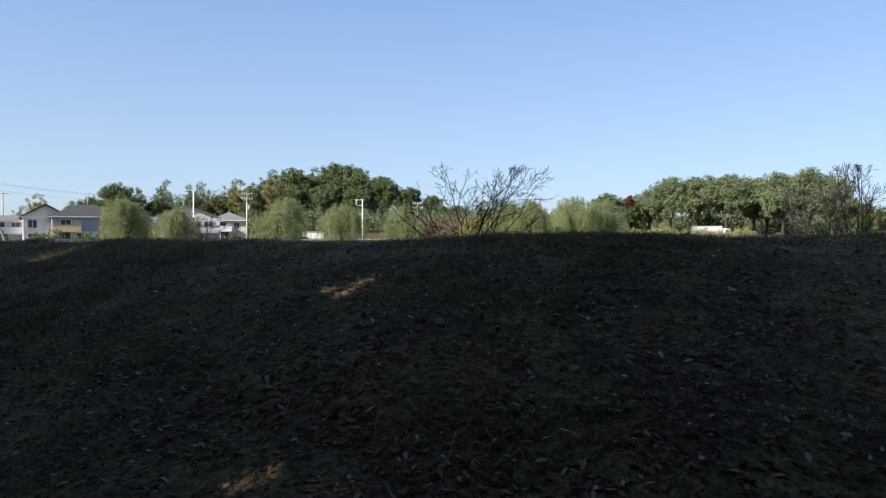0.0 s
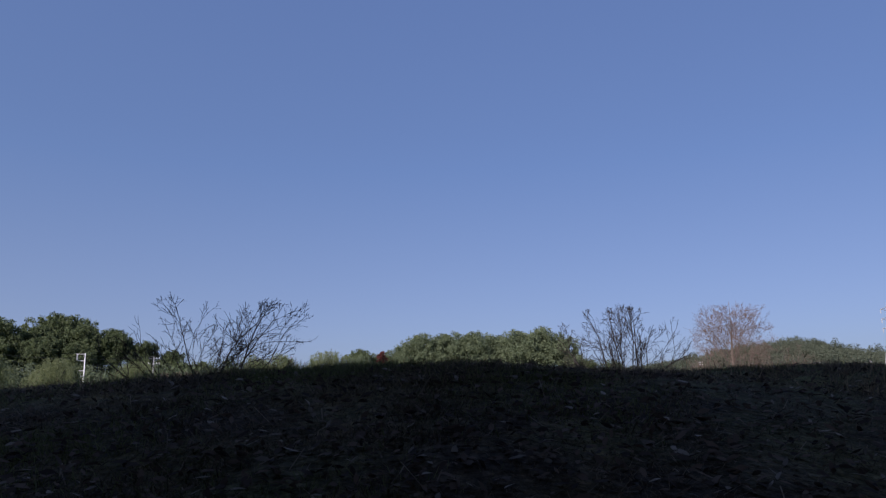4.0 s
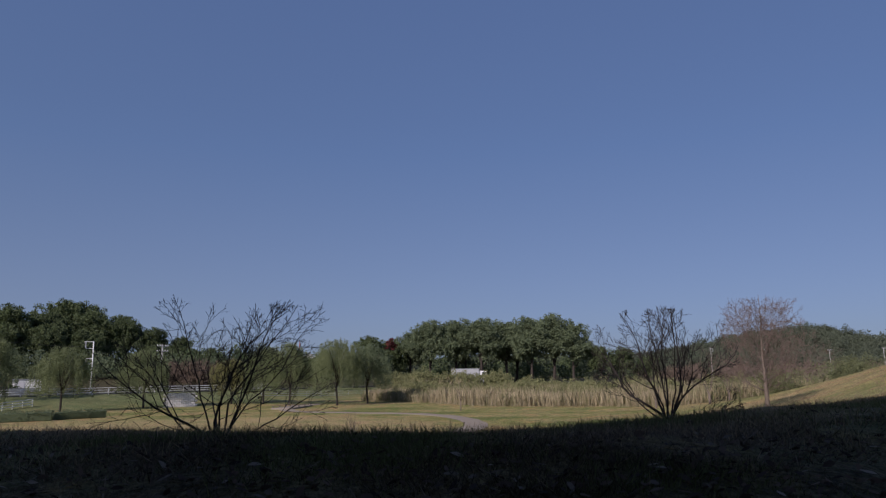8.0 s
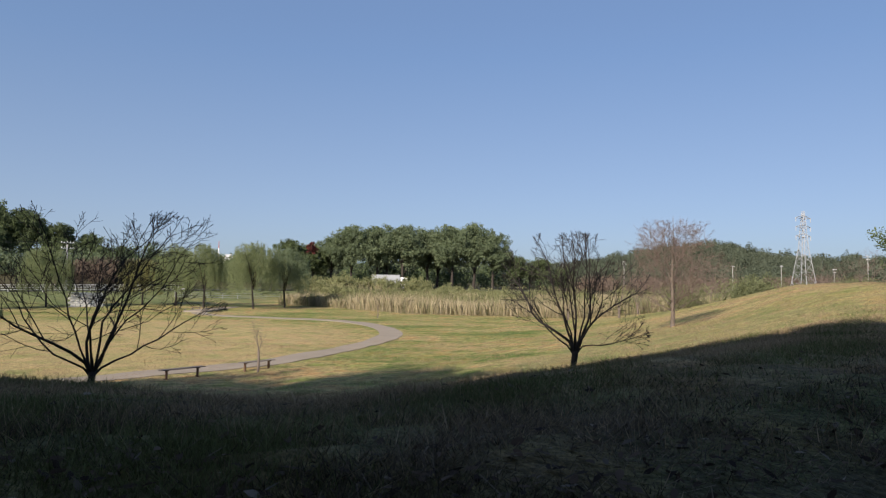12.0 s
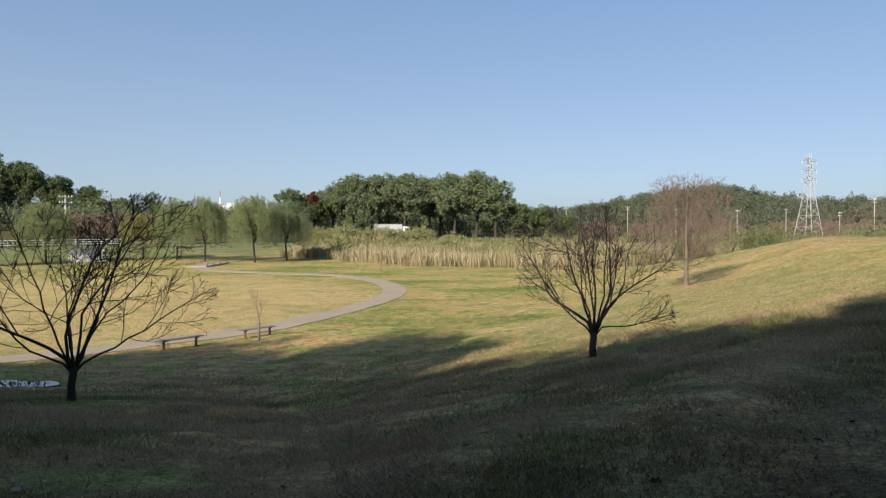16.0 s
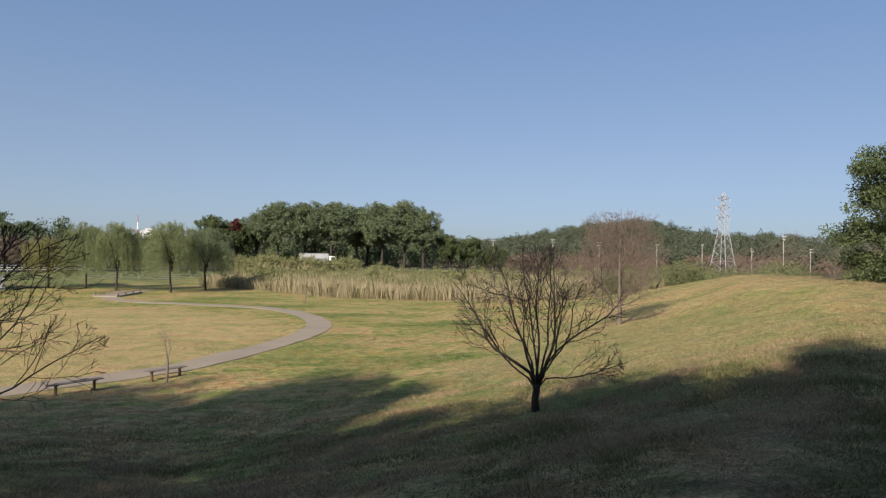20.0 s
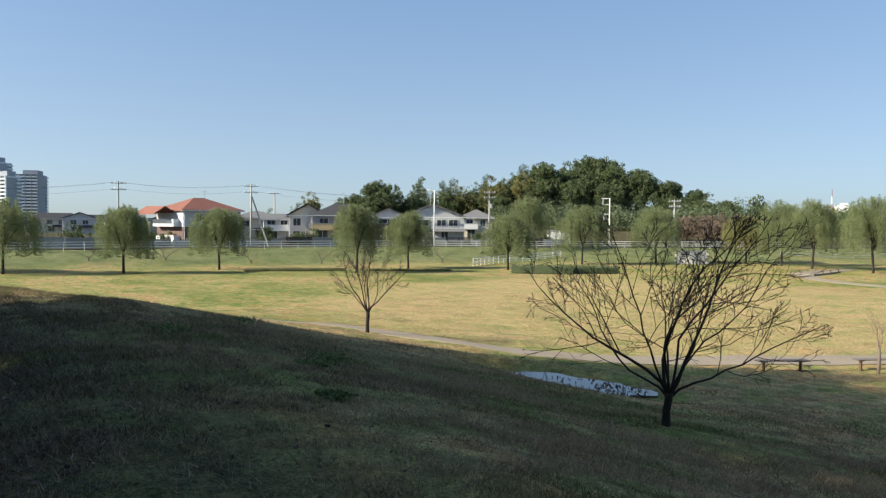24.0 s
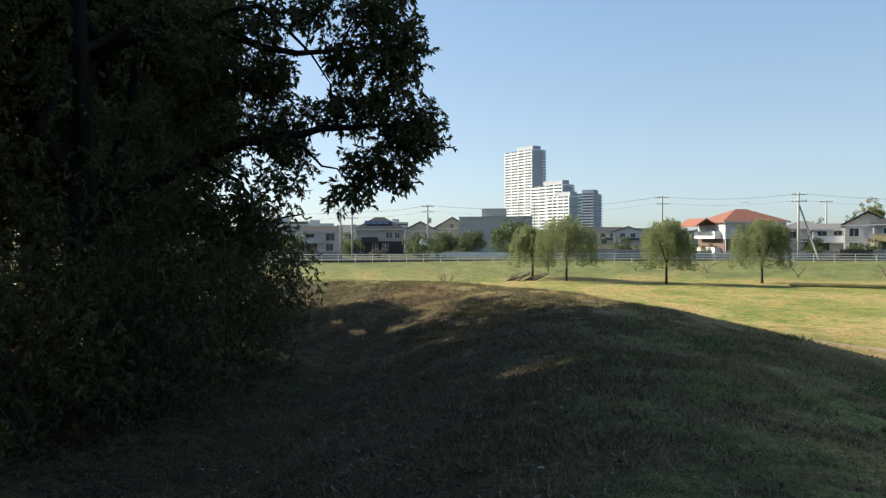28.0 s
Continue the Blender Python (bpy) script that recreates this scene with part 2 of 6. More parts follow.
    def box(self, x0, x1, y0, y1, z0, z1, m=None, cut=0.0):
        """A box; cut: the width of its chamfered edges."""
        if cut:
            bm = bmesh.new()
            bmesh.ops.create_cube(bm, size=1.0, matrix=Matrix.Translation(((x0 + x1) / 2, (y0 + y1) / 2, (z0 + z1) / 2)) @ Matrix.Diagonal((x1 - x0, y1 - y0, z1 - z0, 1)))
            bmesh.ops.bevel(bm, geom=bm.edges[:], offset=cut, segments=1, affect="EDGES")
            bm.verts.ensure_lookup_table()
            vs, fs = [v.co.copy() for v in bm.verts], [[v.index for v in f.verts] for f in bm.faces]
            bm.free()
        else:
            vs = [Vector((x, y, z)) for z in (z0, z1) for y in (y0, y1) for x in (x0, x1)]
            fs = [(0, 2, 3, 1), (4, 5, 7, 6), (0, 1, 5, 4), (2, 6, 7, 3), (0, 4, 6, 2), (1, 3, 7, 5)]
        if m:
            vs = [m @ v for v in vs]
        return self.add(vs, fs)

    def tube(self, points, radii, sides=6, cap=True):
        """A tapered tube along points."""
        rings, pts = [], [Vector(p) for p in points]
        side = Vector((1, 0.3, 0.1))
        for i, p in enumerate(pts):
            d = (pts[min(i + 1, len(pts) - 1)] - pts[max(i - 1, 0)]).normalized()
            u = d.cross(side)
            if u.length < 0.1:
                u = d.cross(Vector((0, 1, 0.2)))
            u.normalize()
            w = d.cross(u)
            rings.append([p + (u * math.cos(a) + w * math.sin(a)) * radii[i] for a in [2 * math.pi * k / sides for k in range(sides)]])
        vs = [v for r in rings for v in r]
        fs = [(i * sides + k, i * sides + (k + 1) % sides, (i + 1) * sides + (k + 1) % sides, (i + 1) * sides + k) for i in range(len(pts) - 1) for k in range(sides)]
        if cap:
            fs += [tuple(range(sides))[::-1], tuple((len(pts) - 1) * sides + k for k in range(sides))]
        return self.add(vs, fs)

    def prism(self, outline, z0, z1, m=None):
        """An upright prism over a flat outline."""
        k = len(outline)
        vs = [Vector((x, y, z0)) for x, y in outline] + [Vector((x, y, z1)) for x, y in outline]
        fs = [tuple(range(k))[::-1], tuple(range(k, 2 * k))] + [(i, (i + 1) % k, k + (i + 1) % k, k + i) for i in range(k)]
        if m:
            vs = [m @ v for v in vs]
        return self.add(vs, fs)

    def mesh(self, name, mat, smooth=False):
        me = bpy.data.meshes.new(name)
        me.from_pydata(self.v, [], self.f)
        me.materials.append(mat)
        if smooth:
            me.shade_smooth()
        me.update()
        return me


def array_mesh(name, verts, per_face, mat):
    """A mesh of loose faces, each with per_face vertices in a row of verts (numpy)."""
    me = bpy.data.meshes.new(name)
    nv = len(verts)
    nf = nv // per_face
    me.vertices.add(nv)
    me.vertices.foreach_set("co", np.asarray(verts, dtype=np.float32).ravel())
    me.loops.add(nv)
    me.loops.foreach_set("vertex_index", np.arange(nv, dtype=np.int32))
    me.polygons.add(nf)
    me.polygons.foreach_set("loop_start", np.arange(0, nv, per_face, dtype=np.int32))
    me.update(calc_edges=True)
    me.materials.append(mat)
    return me


def part(name, geo, mat, parent, label="", smooth=False):
    me = geo if isinstance(geo, bpy.types.Mesh) else geo.mesh(name, mat, smooth)
    ob = new(name, me)
    ob.parent = parent
    if label:
        tagged(ob, label)
    return ob


def thing(name, x, y, z, turn, label, category, group="", kind=""):
    ob = new(name)
    ob.matrix_basis = pose(x, y, z, 0, 0, turn)
    ob.empty_display_size = 0.2
    return tagged(ob, label, category, group, kind)


# ------------------------------------------------------------------ terrain
AXIS = [(-70, -80), (-55, -42), (-42, -14), (-36, -5), (-32, 1), (-26, 5.5), (-20, 7), (-15, 6.3), (-7, 3.5), (2, 0.3), (7, 3.5), (12, 8.5), (18, 15), (24.5, 25), (32, 42), (36, 60), (38, 80)]
CREST = [0.9, 0.9, 0.92, 0.95, 0.97, 0.97, 0.96, 0.96, 0.98, 1.0, 1.02, 1.0, 1.04, 1.29, 1.27, 0.72, 0.0]
OUTER = ([0, 2, 3.3, 5, 7, 8.5, 10, 13, 17, 22, 27], [3.27, 3.16, 2.98, 2.58, 2.05, 1.72, 1.45, 0.85, 0.35, 0.07, 0.0])
INNER = ([0, 1, 2.2, 3.6, 4.4, 5.2, 6.5, 7.5, 9, 11, 14], [3.3, 3.18, 2.88, 2.46, 2.2, 1.8, 1.5, 1.5, 1.78, 2.1, 2.3])
ROAD = [(-130, -160), (-116, -60), (-106, -5), (-96, 45), (-78, 82), (-56, 106), (-36, 128), (-10, 152), (12, 164), (60, 170), (150, 160), (320, 120)]


# the far ridge: headings and heights
RIDGE = ([-8, 2, 11, 14, 17, 20, 23, 26, 28, 30, 32, 35, 40, 46, 54], [4, 5, 6, 6.5, 10, 16, 22, 24.5, 22, 17, 14.5, 13, 11.5, 11, 9])

POOL = (-9.3, 18.4, 7, 0.44)  # x, y, turn, level


def beside(line, x, y):
    """Signed distance to a polyline (left of it positive) and how far along, in points."""
    best, along = np.full(x.shape, 1e9), np.zeros(x.shape)
    side = np.ones(x.shape)
    for i in range(len(line) - 1):
        ax, ay = line[i]
        bx, by = line[i + 1]
        dx, dy = bx - ax, by - ay
        u = np.clip(((x - ax) * dx + (y - ay) * dy) / (dx * dx + dy * dy), 0, 1)
        px, py = x - ax - u * dx, y - ay - u * dy
        d = np.hypot(px, py)
        hit = d < best
        cross = dx * py - dy * px
        side = np.where(hit, np.where(cross >= 0, 1.0, -1.0), side)
        best, along = np.where(hit, d, best), np.where(hit, i + u, along)
    return best * side, along


def smooth_step(a, b, x):
    u = np.clip((x - a) / (b - a), 0, 1)
    return u * u * (3 - 2 * u)


def height(x, y):
    x, y = np.asarray(x, dtype=float), np.asarray(y, dtype=float)
    d, s = beside(AXIS, x, y)
    crest = np.interp(s, np.arange(len(CREST)), CREST)
    outer = np.interp(d, *OUTER) * crest
    fade = smooth_step(15.2, 16, s)
    inner = np.interp(-d, *INNER) * crest * (1 - fade)
    z = np.where(d >= 0, outer, inner)
    # the road on its low bank, and the ground behind it
    r, rs = beside(ROAD, x, y)
    bank = smooth_step(-16, -4.5, r) * 1.75
    z = np.where(d >= 0, np.maximum(z, bank), z)
    # the wooded rise behind the road and the far ridge
    z = z + 7.0 * np.exp(-(((x + 95) / 50) ** 2 + ((y - 185) / 35) ** 2)) * smooth_step(5, 40, r)
    far = np.hypot(x, y)
    z = z + np.where(far < 300, 0.0, smooth_step(380, 560, far) * np.interp(np.degrees(np.arctan2(x, np.maximum(y, 1e-3))), RIDGE[0], RIDGE[1]) * (y > 0))
    # the puddle's shallow basin, widened towards the camera so the water shows
    ca, sa = math.cos(radians(POOL[2])), math.sin(radians(POOL[2]))
    px, py = (x - POOL[0]) * ca + (y - POOL[1]) * sa, -(x - POOL[0]) * sa + (y - POOL[1]) * ca
    z = z + (POOL[3] - z) * smooth_step(1.75, 1.0, np.hypot(px / 2.6, py / np.where(py < 0, 1.9, 1.2)))
    # gentle unevenness
    z = z + 0.05 * np.sin(x * 0.9 + 1.3 * np.sin(y * 0.6)) * np.sin(y * 0.8 + 0.7) * np.exp(-(far / 80) ** 2)
    return z


def ground_at(x, y):
    return float(height(np.array([x]), np.array([y]))[0])


def stretched(dense, step, edge, count):
    """Grid lines: even within +-dense, then ever wider to the edge."""
    inner = np.arange(-dense, dense + step / 2, step)
    k = np.linspace(0, 1, count + 1)[1:]
    outer = dense + (edge - dense) * k ** 3
    return np.concatenate([-outer[::-1], inner, outer])


def build_ground():
    xs, ys = stretched(44, 0.4, 3600, 70), stretched(44, 0.4, 3600, 70) + 8
    gx, gy = np.meshgrid(xs, ys)
    gz = height(gx, gy)
    rough = np.random.default_rng(3).normal(0, 0.012, gz.shape)
    gz = gz + np.where(np.hypot(gx, gy) < 60, rough, 0)
    v = np.stack([gx, gy, gz], -1).reshape(-1, 3)
    nx, ny = len(xs), len(ys)
    i = np.arange(ny - 1)[:, None] * nx + np.arange(nx - 1)[None, :]
    f = np.stack([i, i + 1, i + nx + 1, i + nx], -1).reshape(-1, 4)
    me = bpy.data.meshes.new("ground")
    me.vertices.add(len(v))
    me.vertices.foreach_set("co", v.astype(np.float32).ravel())
    me.loops.add(f.size)
    me.loops.foreach_set("vertex_index", f.astype(np.int32).ravel())
    me.polygons.add(len(f))
    me.polygons.foreach_set("loop_start", np.arange(0, f.size, 4, dtype=np.int32))
    me.update(calc_edges=True)
    d, _ = beside(AXIS, gx, gy)
    soil_shade = smooth_step(1.2, -2.0, d) * 0.8 + 0.12 * smooth_step(6, 1, d)
    # the shaded stretch of the bank is darkened through the same mask
    soil_shade = np.maximum(soil_shade, 0.6 * smooth_step(7, 3.5, np.abs(d - 1)) * smooth_step(13, 7, gx) * smooth_step(-24, -14, gx))
    trodden = np.hypot((gx - 0.4) / 2.4, (gy - 2.4 - 0.12 * gx) / 0.75)
    soil_shade = np.maximum(soil_shade, 0.85 * smooth_step(1.3, 0.6, trodden))
    # less of that painted shade on the field side
    soil_shade = soil_shade * (1 - 0.55 * smooth_step(0.3, 2.2, d) * (trodden > 1.3))
    r, _ = beside(ROAD, gx, gy)
    soil_shade = np.maximum(soil_shade, 0.85 * smooth_step(5, 11, r) * (np.hypot(gx, gy) < 420))
    lush = smooth_step(-21, -13, r) * (d > 0) * 0.9
    lush = np.maximum(lush, 0.3 * smooth_step(2.6, 0.6, d) * (np.hypot(gx, gy) < 60))
    lush = np.maximum(lush, 0.4 * smooth_step(8.5, 6, np.abs(d - 7.5)) * smooth_step(5, 7.5, gx) * smooth_step(22, 14, gx))
    lush = np.maximum(lush, 0.55 * smooth_step(3.5, 1.5, np.abs(d - 5.2)) * smooth_step(-26, -20, gx) * smooth_step(-5, -9, gx))
    lush = np.maximum(lush, 0.08 * smooth_step(-18, -45, gx) * (d > 8))
    la = me.attributes.new("lush", "FLOAT", "POINT")
    la.data.foreach_set("value", lush.astype(np.float32).ravel())
    withered = 0.24 * smooth_step(15, 9, np.abs(d - 3)) * smooth_step(8, 14, gx)
    withered = np.maximum(withered, 0.62 * smooth_step(1.05, 0.8, np.hypot((gx + 20) / 22, (gy - 46) / 24)))
    wa = me.attributes.new("dry", "FLOAT", "POINT")
    wa.data.foreach_set("value", withered.astype(np.float32).ravel())
    a = me.attributes.new("soil_shade", "FLOAT", "POINT")
    a.data.foreach_set("value", soil_shade.astype(np.float32).ravel())
    me.shade_smooth()
    me.materials.append(M_TURF)
    return tagged(new("ground", me), "grassy earth bank, hollow and mown park field", "ground", kind="structure")


build_ground()


def ribbon(line, widths, lift, thick, steps=10, closed=False):
    """A strip that follows the ground along a smooth line."""
    pts = [Vector((x, y, 0)) for x, y in line]
    n = len(pts)
    out = []
    for i in range(n if closed else n - 1):
        p = [pts[(i + k) % n] if closed else pts[min(max(i + k, 0), n - 1)] for k in (-1, 0, 1, 2)]
        for k in range(steps):
            u = k / steps
            out.append(0.5 * (2 * p[1] + (p[2] - p[0]) * u + (2 * p[0] - 5 * p[1] + 4 * p[2] - p[3]) * u * u + (3 * p[1] - p[0] - 3 * p[2] + p[3]) * u ** 3))
    if not closed:
        out.append(pts[-1])
    g, m = Geo(), len(out)
    vs, fs = [], []
    for i, p in enumerate(out):
        a, b = (out[(i + 1) % m], out[i - 1]) if closed else (out[min(i + 1, m - 1)], out[max(i - 1, 0)])
        d = (a - b).normalized()
        nrm = Vector((-d.y, d.x, 0))
        for s in (1, 1 / 3, -1 / 3, -1):
            q = p + nrm * widths * 0.5 * s
            z = ground_at(q.x, q.y) + lift
            vs.append((q.x, q.y, z))
        for s in (1, -1):
            q = p + nrm * widths * 0.5 * s
            vs.append((q.x, q.y, ground_at(q.x, q.y) + lift - thick))
    for i in range(m if closed else m - 1):
        a, b = i * 6, ((i + 1) % m) * 6
        fs += [(a + k, a + k + 1, b + k + 1, b + k) for k in range(3)] + [(a + 4, a, b, b + 4), (a + 3, a + 5, b + 5, b + 3)]
    return g.add(vs, fs), out


LOOP = [(-72, -14), (-60, 1), (-50, 11), (-40, 13.5), (-31, 18.2), (-25, 20.5), (-21, 21.3), (-16.6, 21.4), (-13.7, 22.1), (-11.2, 23.6), (-9.1, 25.9), (-7, 28.5), (-3, 33), (0, 39), (2.4, 45.5), (3.4, 52), (2.4, 60), (-1, 67.5), (-7, 71.8), (-13, 75.5), (-17, 80), (-18.5, 88), (-17, 100)]
strip, _ = ribbon(LOOP, 1.75, 0.03, 0.12)
tagged(new("footpath", strip.mesh("footpath", M_ASPHALT)), "pale worn asphalt footpath curving round the field", "path", kind="structure")
strip, _ = ribbon(ROAD, 7.0, 0.03, 0.2, steps=6)
tagged(new("road", strip.mesh("road", M_ROAD)), "dark asphalt road on a low bank behind the field", "road", kind="structure")

# ------------------------------------------------------------------ plants
def leaf_quads(rng, centres, spread, count, size, slim=0.5, droop=0.3):
    """Small diamond leaves scattered round each centre."""
    n = len(centres)
    c = np.repeat(np.asarray(centres, dtype=float), count, axis=0)
    off = rng.normal(0, 1, (n * count, 3))
    off /= np.maximum(np.linalg.norm(off, axis=1, keepdims=True), 1e-6)
    off *= (rng.random((n * count, 1)) ** 0.45) * np.asarray(spread)
    p = c + off
    along = rng.normal(0, 1, p.shape)
    along[:, 2] -= droop * 2
    along /= np.linalg.norm(along, axis=1, keepdims=True)
    other = rng.normal(0, 1, p.shape)
    across = np.cross(along, other)
    across /= np.maximum(np.linalg.norm(across, axis=1, keepdims=True), 1e-6)
    s = size * (0.6 + 0.8 * rng.random((len(p), 1)))
    a, w = along * s, across * s * slim
    return np.stack([p - a * 0.5, p + w * 0.5, p + a * 0.5, p - w * 0.5], 1).reshape(-1, 3)


def leaf_sprays(rng, centres, spread, tips, per, size, slim=0.28, droop=0.5):
    """Narrow leaves set along the drooping ends of twigs, so many twigs round each centre."""
    n = len(centres) * tips
    c = np.repeat(np.asarray(centres, dtype=float), tips, axis=0)
    off = rng.normal(0, 1, (n, 3))
    off /= np.maximum(np.linalg.norm(off, axis=1, keepdims=True), 1e-6)
    start = c + off * (rng.random((n, 1)) ** 0.5) * spread
    way = off * 0.8 + rng.normal(0, 0.45, (n, 3))
    way[:, 2] -= droop * 0.8
    way /= np.linalg.norm(way, axis=1, keepdims=True)
    start, way = np.repeat(start, per, axis=0), np.repeat(way, per, axis=0)
    u = rng.random((len(start), 1))
    foot = start + way * u * size * 1.7 + np.array([0, 0, -droop]) * u * u * size * 0.8
    along = way * 0.75 + rng.normal(0, 0.5, foot.shape)
    along[:, 2] -= droop * (0.5 + 0.8 * u[:, 0])
    along /= np.linalg.norm(along, axis=1, keepdims=True)
    across = np.cross(along, rng.normal(0, 1, foot.shape))
    across /= np.maximum(np.linalg.norm(across, axis=1, keepdims=True), 1e-6)
    s = size * (0.55 + 0.8 * rng.random((len(foot), 1)))
    w = across * s * slim * (0.4 + 0.2 * rng.random((len(foot), 1)))
    return np.stack([foot, foot + along * s * 0.4 + w, foot + along * s, foot + along * s * 0.4 - w], 1).reshape(-1, 3)


def curled_leaves(rng, places, size, wide=0.45):
    """Fallen leaves: six-sided blades, bent along the rib and curled at the tip."""
    n = len(places)
    a = rng.random(n) * 2 * math.pi
    tilt, roll = rng.normal(0, 0.3, n), rng.normal(0, 0.4, n)
    along = np.stack([np.cos(a) * np.cos(tilt), np.sin(a) * np.cos(tilt), np.sin(tilt)], 1)
    side = np.stack([-np.sin(a), np.cos(a), np.zeros(n)], 1)
    up = np.cross(along, side)
    side, up = side * np.cos(roll)[:, None] + up * np.sin(roll)[:, None], up * np.cos(roll)[:, None] - side * np.sin(roll)[:, None]
    s = (size * (0.55 + 0.9 * rng.random(n)))[:, None]
    w = wide * (0.75 + 0.5 * rng.random(n))[:, None]
    cup, hook = rng.normal(0.16, 0.12, n)[:, None], rng.normal(0.1, 0.16, n)[:, None]
    shape = [(-0.5, 0.0, 0.3), (-0.15, 0.42, 1.0), (0.22, 0.36, 0.9), (0.5, 0.0, 0.5), (0.22, -0.36, 0.9), (-0.15, -0.42, 1.0)]
    return np.stack([places + (along * u + side * v * w + up * (abs(v) * cup * 2 * w + hook * u * u * 2) * lift) * s for u, v, lift in shape], 1).reshape(-1, 3)


def crown_centres(rng, radius, tall, count, hollow=0.35, base=0.0, lump=0.25, lobes=0):
    """Clump centres in an uneven ellipsoid that stands on z = base; lobes: gathered on so many rounded boughs."""
    d = rng.normal(0, 1, (count, 3))
    d /= np.linalg.norm(d, axis=1, keepdims=True)
    if lobes:
        q = rng.normal(0, 1, (lobes, 3))
        q[:, 2] = q[:, 2] * 0.9 + 0.15
        q /= np.linalg.norm(q, axis=1, keepdims=True)
        q *= 0.6 * (0.75 + 0.4 * rng.random((lobes, 1)))
        size = 0.36 + 0.16 * rng.random((lobes, 1))
        k = rng.integers(0, lobes, count)
        d[:, 2] = d[:, 2] * 0.75 + 0.25
        p = (q[k] + d * size[k] * (0.55 + 0.45 * rng.random((count, 1)))) * np.array([radius, radius, tall / 2])
    else:
        r = hollow + (1 - hollow) * rng.random((count, 1)) ** 0.6
        bumps = 1 + lump * np.sin(d[:, :1] * 5 + rng.random() * 6) * np.cos(d[:, 1:2] * 4 + rng.random() * 6) + lump * 0.6 * np.sin(d[:, 2:3] * 7 + d[:, :1] * 3)
        p = d * r * bumps * np.array([radius, radius, tall / 2])
    p[:, 2] += base + tall / 2
    return p


def leafy_tree(name, seed, tall, radius, trunk_r, clear, mat, bark, leaf, clumps, per, label, category="tree", lump=0.25, slim=0.5, x=0, y=0, z=0, hollow=0.35, droop=0.3, lean=(0, 0), tight=0.27, limbs=9, lobes=0, boughs=(), gaps=(), tips=0, arms=()):
    rng = np.random.default_rng(seed)
    ob = thing(name, x, y, z, 0, label, category)
    cs = crown_centres(rng, radius, tall - clear, clumps, hollow, clear, lump, lobes)
    cs[:, 0] += lean[0] * (cs[:, 2] / tall)
    cs[:, 1] += lean[1] * (cs[:, 2] / tall)
    g = Geo()
    top = Vector((lean[0] * 0.7, lean[1] * 0.7, tall * 0.75))
    mid = Vector((lean[0] * 0.2 + rng.normal(0, 0.15), lean[1] * 0.2 + rng.normal(0, 0.15), clear))
    g.tube([(0, 0, -0.3), (0, 0, 0.15), mid * 0.5, mid, (mid + top) / 2, top], [trunk_r * 1.5, trunk_r * 1.15, trunk_r, trunk_r * 0.85, trunk_r * 0.5, trunk_r * 0.12], 8)
    part("trunk", g, bark, ob, smooth=True)
    picks = rng.choice(len(cs), min(limbs, len(cs)), replace=False)
    for i, k in enumerate(picks):
        e = Vector(cs[k])
        s = mid.lerp(top, float(rng.random()) * 0.6)
        wob = Vector(rng.normal(0, 0.04 * tall, 3))
        b, c = s.lerp(e, 0.35) + Vector((0, 0, 0.05 * tall)) + wob, s.lerp(e, 0.72) + Vector((0, 0, 0.04 * tall)) - wob * 0.5
        r = trunk_r * (0.42 if i < 7 else 0.15)
        part("limb", Geo().tube([s, b, c, e], [r, r * 0.7, r * 0.4, r * 0.12], 6 if i < 7 else 4), bark, ob, smooth=True)
    for bx, by, bz, br in boughs:
        e = Vector((bx, by, bz))
        s = min((Vector(q) for way, r in arms for q in way[1:]), key=lambda q: (q - e).length + 2 * max(0, q.y - e.y))
        part("bough", Geo().tube([s, s.lerp(e, 0.5) + Vector((0, 0, 0.12 * br)), e, e + Vector((0.1, 0.3, -0.35)) * br], [0.03, 0.022, 0.014, 0.005], 5), bark, ob, smooth=True)
        d = rng.normal(0, 1, (int(7 + 23 * br * br), 3))
        d /= np.linalg.norm(d, axis=1, keepdims=True)
        knot = 1 + 0.28 * np.sin(d[:, :1] * 4 + bz) * np.cos(d[:, 1:2] * 5 + bx)
        cs = np.concatenate([cs, np.array(e) + d * br * knot * (0.2 + 0.85 * rng.random((len(d), 1)))])
    for way, r in arms:
        part("arm", Geo().tube(way, [r * (1 - 0.8 * k / (len(way) - 1)) for k in range(len(way))], 8), bark, ob, smooth=True)
    leaves = (leaf_sprays(rng, cs, radius * tight, tips, per // tips, leaf, slim, droop) if tips else leaf_quads(rng, cs, radius * tight, per, leaf, slim, droop)).reshape(-1, 4, 3)
    # leaves are removed along each line to let a fleck of sun through
    for p, way, width in gaps:
        off = leaves[:, 0] - np.array(p)
        off = off - np.outer(off @ np.array(way), way)
        leaves = leaves[np.linalg.norm(off, axis=1) > width]
    part("crown", array_mesh("crown", leaves.reshape(-1, 3), 4, mat), mat, ob)
    return ob


def sun_fleck_gaps(at, scale=(1, 1, 1)):
    """Narrow cuts through a crown at a place, so sun flecks hit chosen bank spots."""
    out = []
    for spot, width in (((-1.07, -1.74), 0.34), ((-0.94, -1.46), 0.34), ((-0.82, -1.18), 0.3), ((-10.24, 2.91), 0.5), ((-10.36, 3.3), 0.5), ((-10.49, 3.69), 0.42), ((-25.6, -0.1), 0.3), ((-24.2, 0.6), 0.3), ((-22.8, 1.8), 0.35), ((-27.6, 0.8), 0.3), ((-24.7, 2.8), 0.25), ((-30.0, 0.6), 0.4), ((-31.5, -0.6), 0.4)):
        p = Vector((*spot, ground_at(*spot))) - Vector(at)
        p = Vector((p.x / scale[0], p.y / scale[1], p.z / scale[2]))
